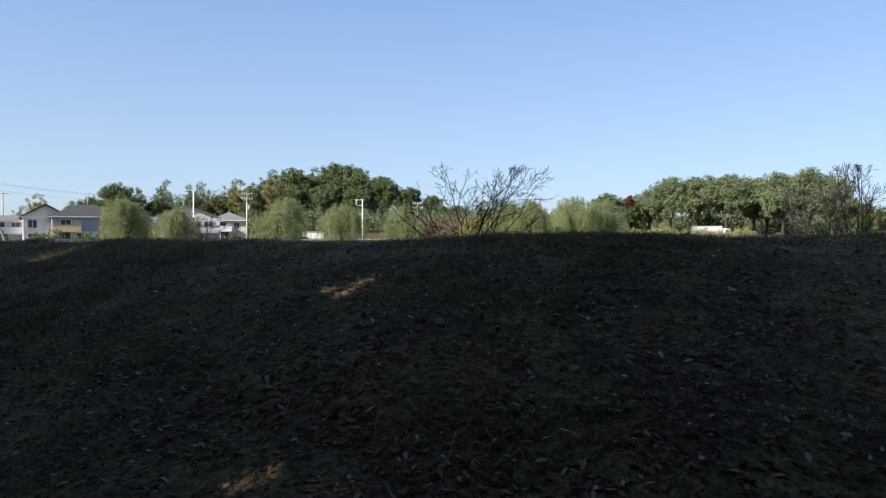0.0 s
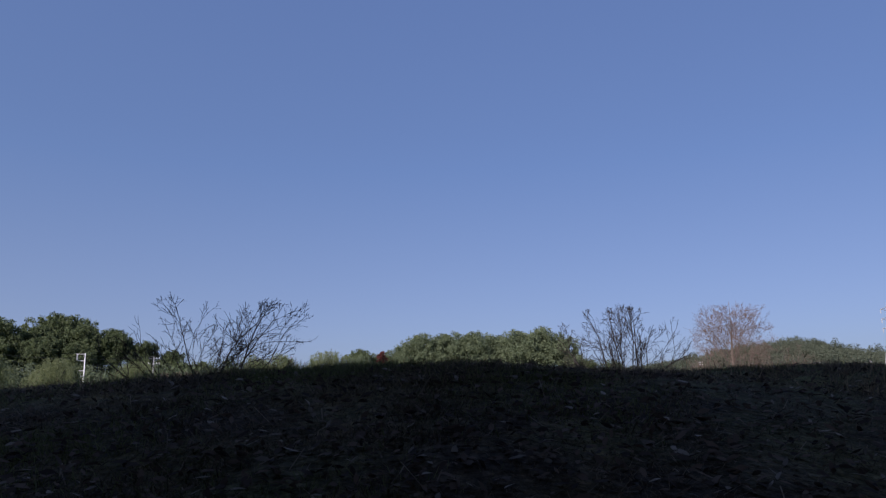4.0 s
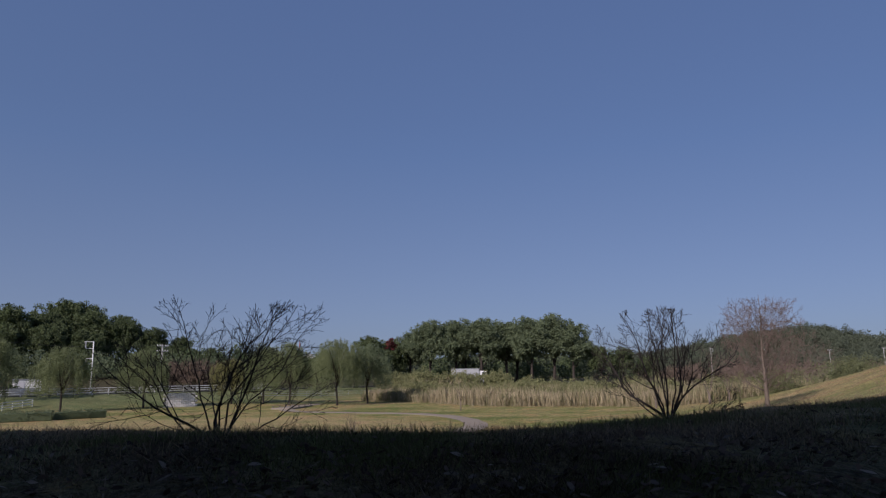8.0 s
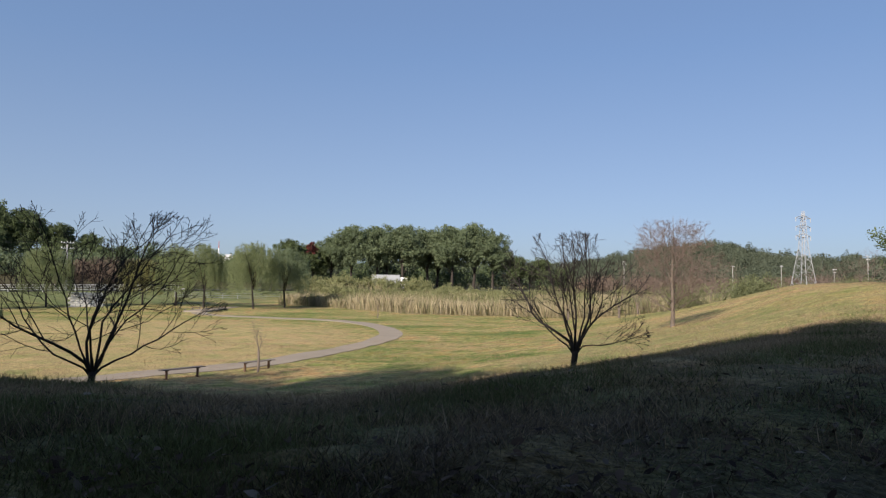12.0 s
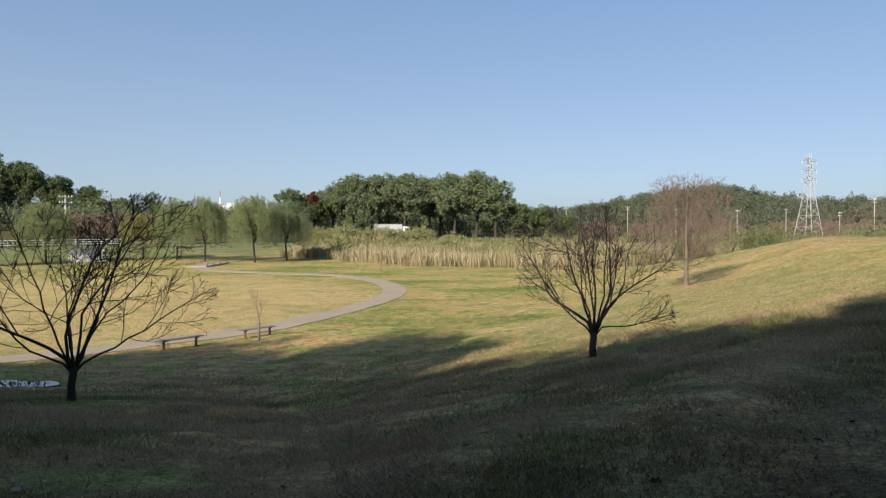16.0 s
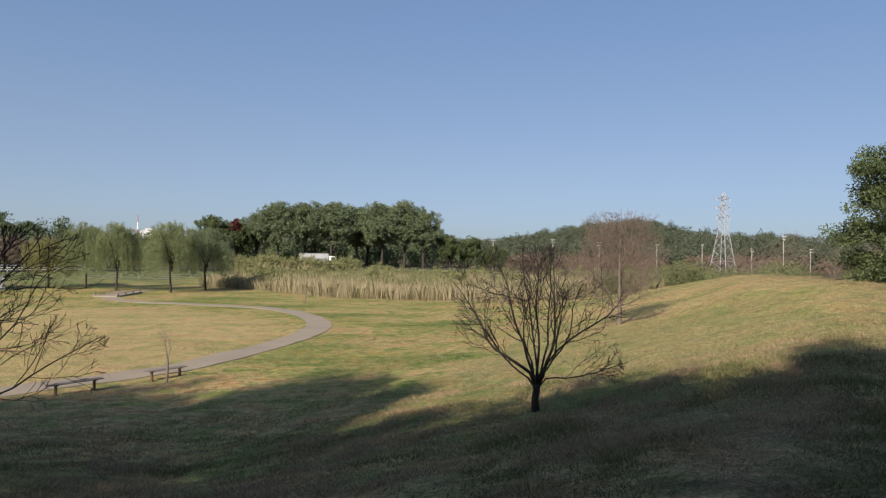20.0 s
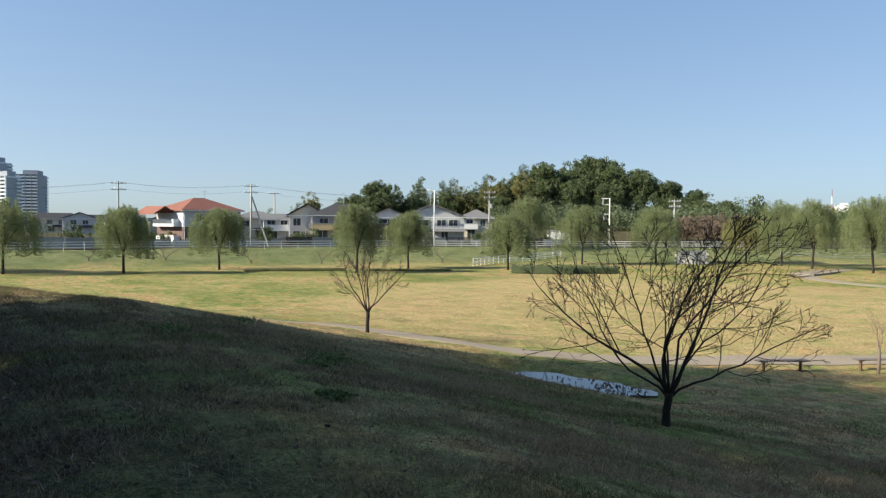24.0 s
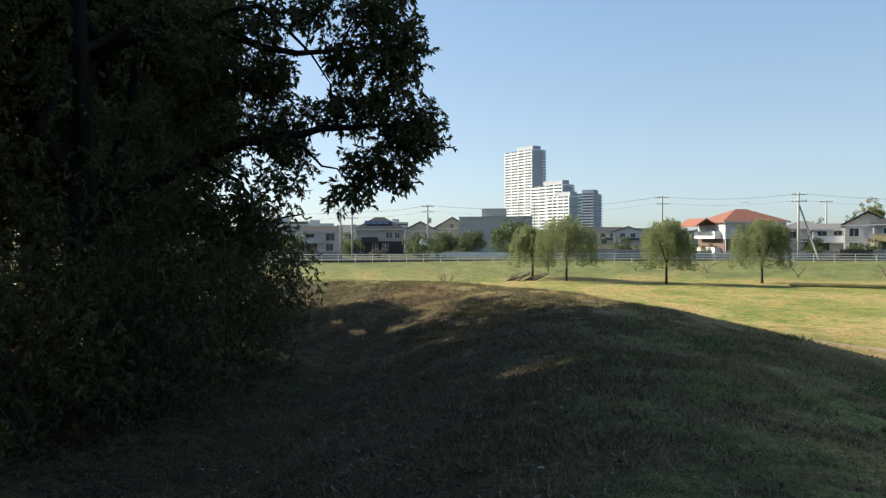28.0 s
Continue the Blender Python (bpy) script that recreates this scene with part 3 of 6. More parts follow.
        way = Vector((towards.x / scale[0], towards.y / scale[1], towards.z / scale[2])).normalized()
        out.append((tuple(p), tuple(way), width))
    return out


def willow(name, seed, tall, radius, x, y, label, mat=None, group="willows along the field"):
    """A round-headed willow with hanging strands of narrow leaves."""
    rng = np.random.default_rng(seed)
    ob = thing(name, x, y, ground_at(x, y), 0, label, "tree", group)
    radius *= 1.08
    clear = tall * 0.33
    g = Geo().tube([(0, 0, -0.3), (0.05, 0, 0.2), (rng.normal(0, 0.1), 0.05, clear), (0.1, 0.1, tall * 0.6)], [0.2, 0.14, 0.11, 0.06], 8)
    part("trunk", g, M_BARK, ob, smooth=True)
    verts, heads = [], []
    for i in range(26):
        a, u = i * 2.4 + rng.normal(0, 0.3), ((i + 0.5) / 26) ** 0.5
        reach = radius * u * (0.8 + 0.35 * rng.random())
        top = tall * (1.0 - 0.30 * u ** 2.6) - tall * 0.1 * rng.random()
        e = Vector((math.cos(a) * reach, math.sin(a) * reach, top))
        if i % 3 == 0:
            part("limb", Geo().tube([(0.05, 0.05, clear * (0.8 + 0.3 * rng.random())), Vector((e.x * 0.45, e.y * 0.45, tall * 0.62)), e], [0.09, 0.06, 0.015], 5), M_BARK, ob, smooth=True)
        for k in range(11):
            b, v = rng.random() * 2 * math.pi, rng.random() ** 0.5 * radius * 0.36
            heads.append((e.x + math.cos(b) * v, e.y + math.sin(b) * v, top - 0.35 * v * v - rng.random() * 0.25, 0.18 + (0.26 + 0.32 * u) * rng.random()))
    for hx, hy, hz, fall in heads:
        drop = tall * fall
        n = 130
        t = rng.random(n) ** 1.2
        out = 1 + 0.07 * t
        px = hx * out + rng.normal(0, 0.10 + 0.05 * t, n)
        py = hy * out + rng.normal(0, 0.10 + 0.05 * t, n)
        pz = np.maximum(hz - drop * t + rng.normal(0, 0.1, n), tall * (0.2 + 0.12 * rng.random()))
        c = np.stack([px, py, pz], 1)
        al = rng.normal(0, 0.4, (n, 3))
        al[:, 2] -= 0.9
        al /= np.linalg.norm(al, axis=1, keepdims=True)
        ac = np.cross(al, rng.normal(0, 1, (n, 3)))
        ac /= np.linalg.norm(ac, axis=1, keepdims=True)
        s = 0.15 * (0.6 + 0.8 * rng.random((n, 1)))
        verts.append(np.stack([c - al * s / 2, c + ac * s * 0.16, c + al * s / 2, c - ac * s * 0.16], 1).reshape(-1, 3))
    part("crown", array_mesh("crown", np.concatenate(verts), 4, mat or M_LEAF_WILLOW), mat or M_LEAF_WILLOW, ob)
    return ob


def bare_tree(name, seed, x, y, tall, spread, stems, trunk_r, fork, label, bark, twig, depth=4, fan=0.55, lift=0.0, upright=0.0):
    """A leafless tree: a short bole, stems, boughs and twigs."""
    rng = np.random.default_rng(seed)
    ob = thing(name, x, y, ground_at(x, y) - lift, 0, label, "tree")
    part("trunk", Geo().tube([(0, 0, -0.25), (0, 0, 0.05), (0.02, 0.01, fork * 0.6), (0.0, 0.02, fork * 1.05)], [trunk_r * 1.5, trunk_r * 1.15, trunk_r, trunk_r * 0.95], 9), bark, ob, smooth=True)
    fine, stem_geos = Geo(), []

    def grow(geo, p, d, length, r, level):
        pts, rs = [p.copy()], [r]
        segs = 4 if level < 2 else 3
        q, way = p.copy(), d.copy()
        for i in range(segs):
            way = (way + Vector(rng.normal(0, 0.13 + 0.03 * level, 3)) + Vector((0, 0, 0.05 + upright * 0.1))).normalized()
            q = q + way * length / segs
            pts.append(q.copy())
            rs.append(r * (1 - 0.62 * (i + 1) / segs))
        geo.tube(pts, rs, 6 if level < 1 else (4 if level < 3 else 3), cap=False)
        if level >= depth:
            return
        kids = int(rng.integers(3, 6)) if level < depth - 1 else int(rng.integers(3, 5))
        for k in range(kids):
            u = 0.3 + 0.7 * (k + rng.random()) / kids
            i = min(int(u * segs), segs - 1)
            s = pts[i].lerp(pts[i + 1], u * segs - i)
            turn = Vector(rng.normal(0, 1, 3)).cross(way).normalized()
            nd = (way * (1 - fan * 0.5) + turn * fan * (0.7 + 0.5 * rng.random()) + Vector((0, 0, 0.05))).normalized()
            g = geo if level + 1 < 2 else fine
            grow(g, s, nd, length * (0.5 + 0.22 * rng.random()), max(rs[i] * 0.55, 0.003), level + 1)

    for k in range(stems):
        a = 2 * math.pi * (k + 0.6 * rng.random()) / stems
        tilt = spread / tall * (0.35 + 0.75 * rng.random())
        d = Vector((math.cos(a) * tilt, math.sin(a) * tilt, 1)).normalized()
        g = Geo()
        grow(g, Vector((math.cos(a) * trunk_r * 0.4, math.sin(a) * trunk_r * 0.4, fork * (0.85 + 0.2 * rng.random()))), d, (tall - fork) * (0.62 + 0.25 * rng.random()), trunk_r * (0.48 if stems > 1 else 0.9), 0)
        stem_geos.append(g)
    # bring the grown crown to its height and reach
    every = np.array([v for g in (*stem_geos, fine) for v in g.v])
    up = (tall - fork) / (np.percentile(every[:, 2], 99.7) - fork)
    out = spread / np.percentile(np.hypot(every[:, 0], every[:, 1]), 99)
    for g in (*stem_geos, fine):
        g.v = [(a * out, b * out, fork + (c - fork) * up if c > fork else c) for a, b, c in g.v]
    for g in stem_geos:
        part("stem", g, bark, ob, smooth=True)
    tagged(part("twig_spray", fine, twig, ob), kind="stuff")
    return ob


def spire_tree(name, seed, x, y, tall, spread, stems, trunk_r, fork, label, bark, twig, widest=60, thick=1.0):
    """A leafless tree of fine branches that rise from one leader."""
    rng = np.random.default_rng(seed)
    ob = thing(name, x, y, ground_at(x, y), 0, label, "tree")
    line = [(0, 0, -0.25), (0, 0, 0.05), (0.03, 0.02, fork), (0.0, 0.05, tall * 0.5), (0.05, 0.0, tall * 0.78), (0.04, 0.02, tall)]
    part("trunk", Geo().tube(line, [trunk_r * 1.5, trunk_r * 1.15, trunk_r * 0.9, trunk_r * 0.55, trunk_r * 0.25, 0.008], 9), bark, ob, smooth=True)
    fine = Geo()

    def grow(geo, p, d, length, r, level):
        segs = (6, 4, 3, 2)[level]
        pts, rs, q, way = [p.copy()], [r], p.copy(), d.copy()
        for i in range(segs):
            way = (way + Vector(rng.normal(0, 0.155 + 0.03 * level, 3)) + Vector((0, 0, 0.05))).normalized()
            q = q + way * length / segs
            pts.append(q.copy())
            rs.append(r + (0.0035 * thick - r) * ((i + 1) / segs) ** 0.85)
        geo.tube(pts, rs, (6, 5, 4, 3)[level], cap=False)
        if level == 3:
            return
        kids = (int(rng.integers(6, 9)), int(rng.integers(4, 7)), int(rng.integers(2, 4)))[level]
        for k in range(kids):
            u = (0.22, 0.2, 0.25)[level] + 0.74 * (k + rng.random()) / kids
            i = min(int(u * segs), segs - 1)
            s = pts[i].lerp(pts[i + 1], u * segs - i)
            here = (pts[i + 1] - pts[i]).normalized()
            turn = here.cross(Vector(rng.normal(0, 1, 3))).normalized()
            a = radians(rng.uniform(24, 52))
            nd = (here * math.cos(a) + turn * math.sin(a)).normalized()
            reach = length * (0.62 - 0.32 * u) * rng.uniform(0.7, 1.25)
            if s.z + nd.z * reach > tall * 0.97 or math.hypot(s.x + nd.x * reach, s.y + nd.y * reach) > spread:
                reach *= 0.45
            grow(fine, s, nd, reach, max(rs[i] * 0.5, 0.0045 * thick), level + 1)

    for k in range(stems):
        a = k * 2.39996 + rng.normal(0, 0.25)
        f = ((k + 0.5) / stems) ** 1.35
        z0 = fork + (tall * 0.74 - fork) * f
        tilt = radians(widest) * (1 - 0.6 * f)
        length = spread * (0.62 + 0.38 * math.sin(math.pi * min(0.12 + f, 1.0))) / math.sin(radians(widest)) * rng.uniform(0.75, 1.15)
        p, r = Vector((0.02, 0.02, z0)), trunk_r * (0.2 - 0.1 * f)
        g = Geo()
        grow(g, p, Vector((math.cos(a) * math.sin(tilt), math.sin(a) * math.sin(tilt), math.cos(tilt))), length, r, 0)
        part("stem", g, bark, ob, smooth=True)
    tagged(part("twig_spray", fine, twig, ob), kind="stuff")
    return ob


def cherry_tree(seed, x, y, tall, spread, trunk_r, fork, limbs, label, lean=0.0, twigs=1.0):
    """A leafless young cherry: a short bole that forks low into a few stout limbs, each with long arching branches and twigs.
    limbs: (heading, degrees from upright, thickness, reach) of each."""
    rng = np.random.default_rng(seed)
    ob = thing("cherry_tree", x, y, ground_at(x, y), 0, label, "tree", "young cherry trees on the slope")
    knee = Vector((lean, 0.02, fork))
    part("trunk", Geo().tube([(0, 0, -0.25), (0, 0, 0.04), (lean * 0.3 - 0.015, 0.01, fork * 0.45), (lean * 0.7 + 0.01, 0.02, fork * 0.8), knee], [trunk_r * 1.5, trunk_r * 1.12, trunk_r * 0.95, trunk_r * 0.98, trunk_r * 1.08], 10), M_BARK_CHERRY, ob, smooth=True)
    fine, boughs = Geo(), []

    def inside(q):
        return q.z < tall and math.hypot(q.x, q.y) < spread

    def grow(geo, p, d, length, r, level, arch):
        segs = (9, 6, 4, 3)[level]
        pts, rs, q, way = [p.copy()], [r], p.copy(), d.copy()
        end = (0.006, 0.0048, 0.004, 0.0034)[level]
        for i in range(segs):
            way = (way + Vector(rng.normal(0, (0.14, 0.16, 0.16, 0.14)[level], 3)) + Vector((0, 0, arch))).normalized()
            q = q + way * length / segs
            pts.append(q.copy())
            rs.append(end + (r - end) * (1 - (i + 1) / segs) ** 1.15)
            if not inside(q):
                break
        geo.tube(pts, rs, (8, 6, 4, 3)[level], cap=False)
        n = len(pts) - 1
        if level == 3:
            return
        kids = (int(round(rng.uniform(7, 9) * twigs)), int(round(rng.uniform(5, 7) * twigs)), int(rng.integers(2, 4)))[level]
        flip = rng.random() * 2 * math.pi
        for k in range(kids):
            u = (0.2, 0.22, 0.25)[level] + (0.74, 0.72, 0.7)[level] * (k + rng.random()) / kids
            i = min(int(u * n), n - 1)
            a = pts[i].lerp(pts[i + 1], u * n - i)
            here = (pts[i + 1] - pts[i]).normalized()
            side = here.cross(Vector((0, 0, 1)) + Vector(rng.normal(0, 0.2, 3))).normalized()
            side = Matrix.Rotation(flip + math.pi * k + rng.normal(0, 0.6), 3, here) @ side
            angle = radians(rng.uniform(26, 50))
            nd = (here * math.cos(angle) + side * math.sin(angle)).normalized()
            reach = length * (0.64 - 0.40 * u) * rng.uniform(0.6, 1.15)
            if level == 0:
                branch = Geo()
                boughs.append(branch)
            else:
                branch = geo if level == 1 and k % 2 == 0 else fine
            grow(branch, a, nd, reach, max(rs[i] * rng.uniform(0.38, 0.58), 0.0045), level + 1, 0.05 if level < 2 else 0.02)

    for k, (heading, tilt, stout, far) in enumerate(limbs):
        h, t = radians(heading), radians(tilt)
        d = Vector((math.cos(h) * math.sin(t), math.sin(h) * math.sin(t), math.cos(t)))
        # limbs leave the fork steeply and bend out to their own way
        start = knee + Vector((math.cos(h), math.sin(h), 0)) * trunk_r * 0.35 - Vector((0, 0, 0.09 if tilt > 50 else 0.03))
        first = (d + Vector((0, 0, 0.55))).normalized() if tilt > 30 else d
        g = Geo()
        bend = 0.24 * rng.uniform(0.8, 1.2)
        m = start + first * bend
        g.tube([start - first * 0.08, start, m], [trunk_r * stout * 0.92, trunk_r * stout * 0.88, trunk_r * stout * 0.76], 8, cap=False)
        grow(g, m, d, far, trunk_r * stout * 0.76, 0, 0.035 if tilt > 50 else 0.02)
        part("limb", g, M_BARK_CHERRY, ob, smooth=True)
    for g in boughs:
        part("branch", g, M_BARK_CHERRY, ob, smooth=True)
    tagged(part("twig_spray", fine, M_BARK_CHERRY, ob), kind="stuff")
    return ob


def put_copies(source, places):
    """Copies of a tree at (x, y, scale, turn), standing on the ground."""
    for x, y, s, turn in places:
        c = copy_thing(source, pose(x, y, ground_at(x, y) - 0.05, 0, 0, turn))
        c.scale = (s, s, s)


# the young cherry trees on the slope and the thin trees of the field
cherry_tree(12, -3.69, 12.32, 3.8, 2.6, 0.074, 0.62, [(20, 64, 0.42, 2.7), (206, 57, 0.4, 2.8), (200, 38, 0.62, 3.3), (35, 30, 0.6, 3.3), (185, 15, 0.55, 3.4), (15, 12, 0.45, 3.5), (118, 46, 0.42, 3.0), (292, 44, 0.42, 3.0), (70, 50, 0.32, 2.6), (245, 30, 0.38, 3.2), (335, 28, 0.36, 3.1)],
            "leafless young cherry tree with long wide-spreading branches on the grass slope", lean=0.03)
cherry_tree(14, 6.7, 13.86, 3.3, 1.7, 0.078, 0.55, [(165, 33, 0.6, 2.6), (172, 52, 0.34, 2.0), (-18, 27, 0.55, 2.6), (-28, 56, 0.27, 1.9), (150, 12, 0.5, 2.7), (-10, 10, 0.45, 2.8), (60, 24, 0.42, 2.7), (250, 22, 0.45, 2.7), (100, 40, 0.36, 2.3), (300, 38, 0.36, 2.3), (20, 18, 0.38, 2.6)],
            "leafless young cherry tree with many upright branches on the grass slope", lean=0.02)
cherry_tree(23, -19.65, 20.15, 3.5, 1.8, 0.075, 0.85, [(35, 38, 0.5, 2.6), (215, 36, 0.5, 2.6), (200, 18, 0.5, 2.7), (20, 12, 0.5, 2.8), (120, 28, 0.42, 2.5), (300, 28, 0.42, 2.5), (60, 48, 0.34, 2.1), (240, 50, 0.3, 2.0)],
            "small leafless cherry tree beside the footpath", twigs=0.85)
spire_tree("dawn_redwood", 31, 16.5, 31.0, 5.4, 2.5, 50, 0.105, 0.7, "leafless tree with reddish bark and dense fine twigs on the mound", M_BARK_PALE, M_TWIG_RED, widest=68, thick=1.0)
bare_tree("sapling", 41, -2.95, 29.2, 2.7, 0.75, 3, 0.05, 0.9, "thin pale leafless sapling beside a bench", M_BARK_PALE, M_BARK_PALE, depth=2, fan=0.45, upright=0.8)
bare_tree("sapling", 43, 2.56, 73.6, 4.4, 1.8, 3, 0.05, 0.9, "slender leafless tree on the field before the reeds", M_BARK_PALE, M_TWIG_RED, depth=3, fan=0.5, upright=0.6)
for k, (x, y) in enumerate([(-85.5, 37.8), (-81.8, 45.5), (-74.8, 53), (-70.1, 60.5), (-88, 27), (-62, 75), (-67.7, 10.6), (-57, 11.5)]):
    bare_tree("bank_cherry", 50 + k, x, y, 2.4 if k < 6 else 1.9, 2.6, 3, 0.09, 0.5, "low spreading leafless cherry tree on the road bank", M_BARK_PALE, M_TWIG_RED, depth=3, fan=0.6)

# willows
WILLOWS = [(-77.6, 26.0, 7.9, 2.9), (-83.2, 23.6, 6.8, 2.1), (-70.6, 34.75, 7.2, 2.2), (-69.5, 45.1, 7.4, 2.3), (-55.5, 53.0, 7.8, 2.0), (-56.3, 62.0, 7.2, 2.2), (-46.5, 68.5, 7.0, 2.3),
           (-46.2, 85.3, 8.3, 2.8), (-40.1, 95.0, 8.2, 2.7), (-60.0, 93.3, 8.2, 2.4), (-31.1, 104.8, 7.2, 2.7), (-25.7, 102.2, 9.0, 2.6), (-20.8, 97.2, 9.1, 2.6), (-13.6, 93.4, 9.3, 3.0), (-10.2, 99.0, 9.0, 2.8)]
for k, (x, y, h, r) in enumerate(WILLOWS):
    willow("willow_tree", 70 + k, h, r, x, y, "round-headed green willow tree at the far edge of the field", M_LEAF_YELLOW if k == 10 else (M_LEAF_OAK if k == 14 else M_LEAF_WILLOW))

# the tall trees round the park: a few builds, copied
zelkova = leafy_tree("zelkova_tree", 101, 16.5, 6.6, 0.38, 3.4, M_LEAF_OAK, M_BARK, 0.45, 520, 46, "tall broad green zelkova tree in the far row", x=-4, y=190, z=ground_at(-4, 190), lobes=26, tight=0.13)
tagged(zelkova, group="far row of zelkova trees")
put_copies(zelkova, [(3, 191, 1.03, 40), (10, 189, 1.04, 110), (17, 192, 1.0, 200), (23, 188, 1.04, 290), (29, 189, 1.08, 330), (34, 188, 0.92, 75), (-9, 193, 0.82, 160), (6, 197, 0.95, 250), (20, 199, 1.0, 15)])
dark_oak = leafy_tree("evergreen_oak", 103, 14.0, 5.8, 0.35, 1.2, M_LEAF_DARK, M_BARK, 0.45, 470, 42, "dark evergreen oak in the wood behind the houses", x=-92, y=167, z=ground_at(-92, 167) - 0.6, lobes=24, tight=0.13)
tagged(dark_oak, group="wood behind the houses")
put_copies(dark_oak, [(-99, 162, 1.12, 60), (-104, 168, 0.92, 120), (-97, 176, 1.15, 200), (-84, 171, 0.96, 20), (-78, 173, 0.82, 95), (-72, 175, 0.7, 150), (-66, 177, 0.58, 280), (-91, 177, 1.12, 330), (-108, 160, 0.95, 240), (-84, 186, 0.9, 77),
                      (-19, 190, 0.88, 45), (-14, 192, 0.82, 300), (-63, 180, 0.36, 10), (-60, 184, 0.42, 60), (-53, 186, 0.36, 90), (-40, 188, 0.4, 130), (-33, 190, 0.42, 170), (-27, 191, 0.46, 210),
                      (41, 187, 0.66, 50), (47, 188, 0.62, 130), (54, 190, 0.6, 250), (-132, 133, 1.05, 10), (-139, 129, 0.8, 210), (-112, 160, 0.8, 33), (-106, 151, 0.62, 77), (-118, 154, 0.72, 140), (-98, 156, 0.8, 190), (-124, 150, 0.7, 222), (-130, 141, 0.72, 260), (-90, 160, 0.8, 310), (-82, 162, 0.7, 15)])
mixed_tree = leafy_tree("broadleaf_tree", 107, 13.0, 4.6, 0.3, 1.6, M_LEAF_YELLOW, M_BARK, 0.36, 260, 40, "tree with yellowing autumn leaves behind the houses", x=-104, y=156, z=ground_at(-104, 156), lobes=16, tight=0.14)
put_copies(mixed_tree, [(-110, 152, 1.0, 50), (-116, 148, 0.85, 110), (-144, 120, 0.85, 210), (-122, 150, 0.9, 300), (-36, 176, 0.5, 0), (-30, 180, 0.55, 70)])
pine = leafy_tree("conifer_tree", 109, 13.5, 3.0, 0.28, 1.2, M_LEAF_DARK, M_BARK, 0.36, 140, 50, "narrow dark conifer in the wood behind the houses", x=-125, y=140, z=ground_at(-125, 140), lump=0.35)
put_copies(pine, [(-119, 145, 0.95, 80), (-128, 143, 0.9, 160), (-113, 152, 0.95, 20), (-134, 138, 0.75, 250), (-122, 147, 0.9, 300), (-107, 160, 1.05, 10), (-148, 118, 0.6, 40), (-152, 112, 0.5, 90)])
leafy_tree("maple_tree", 113, 11.5, 1.7, 0.2, 8.0, M_LEAF_RED, M_BARK, 0.5, 22, 30, "tree with red autumn leaves beside the zelkovas", x=-14.5, y=189, z=ground_at(-14.5, 189))
rust = leafy_tree("autumn_cherry", 127, 5.0, 4.2, 0.2, 1.0, M_LEAF_RUST, M_BARK, 0.35, 60, 40, "low cherry tree with rusty autumn leaves beyond the road", x=-50, y=140, z=ground_at(-50, 140))
put_copies(rust, [(-47, 139, 1.05, 30), (-53, 139, 1.0, 300), (-41, 142, 1.0, 190), (-44, 143, 0.95, 70), (-56, 137, 0.9, 140), (-38, 146, 0.9, 220)])

# the oak on the mound
def layered_tree(name, seed, x, y, tall, reach, trunk_r, boughs, leaf, per, mat, label):
    """A tree leafy to the ground: boughs in uneven tiers, each with flat pads of leaves and gaps between."""
    rng = np.random.default_rng(seed)
    ob = thing(name, x, y, ground_at(x, y), 0, label, "tree")
    part("trunk", Geo().tube([(0, 0, -0.3), (0.02, 0.05, tall * 0.3), (-0.05, 0, tall * 0.6), (0.1, -0.05, tall * 0.96)], [trunk_r * 1.3, trunk_r, trunk_r * 0.6, 0.02], 8), M_BARK_DARK, ob, smooth=True)
    pads = []
    for k in range(boughs):
        u = (k + 0.5 * rng.random()) / boughs
        a, z = k * 2.4 + rng.normal(0, 0.3), tall * (0.05 + 0.9 * u)
        out = reach * (0.6 + 0.5 * rng.random()) * (0.86 if u < 0.45 else math.cos((u - 0.45) * 2.1) ** 0.6)
        way = Vector((math.cos(a), math.sin(a), 0))
        rise = rng.normal(0.2 * u, 0.12)
        line = [Vector((0, 0, z - 0.1)), way * out * 0.4 + Vector((0, 0, z + rise * out * 0.6)), way * out * 0.8 + Vector((0, 0, z + rise * out)), way * out + Vector((0, 0, z + rise * out * 0.8))]
        part("bough", Geo().tube(line, [0.06 - 0.035 * u, 0.04 - 0.02 * u, 0.02, 0.006], 5), M_BARK_DARK, ob, smooth=True)
        side = Vector((-way.y, way.x, 0))
        for _ in range(12):
            w = 0.15 + 0.85 * rng.random()
            pads.append((line[0].lerp(line[1], w * 2) if w < 0.5 else line[1].lerp(line[3], w * 2 - 1)) + side * rng.normal(0, 0.3) * out * w * 0.6 + Vector((0, 0, rng.normal(0.02, 0.14))))
    pads = np.array(pads)
    part("crown", array_mesh("crown", leaf_quads(rng, pads, np.array([0.5, 0.5, 0.34]), per, leaf, 0.45, 0.2), 4, mat), mat, ob)
    return ob


layered_tree("oak_tree", 131, 27.0, 25.9, 5.9, 3.35, 0.16, 44, 0.13, 120, M_LEAF_DARK, "dark leafy oak with uneven tiers of boughs on the sunlit mound")
leafy_tree("oak_tree", 133, 5.2, 3.0, 0.2, 0.3, M_LEAF_OAK, M_BARK, 0.13, 260, 190, "leafy green oak on the sunlit mound", x=31, y=24.2, z=ground_at(31, 24.2), lump=0.35, tight=0.13, limbs=20, lobes=12)

# the wood on the near side of the hollow
OAK = Vector((-13.4, -5.2, ground_at(-13.4, -5.2)))
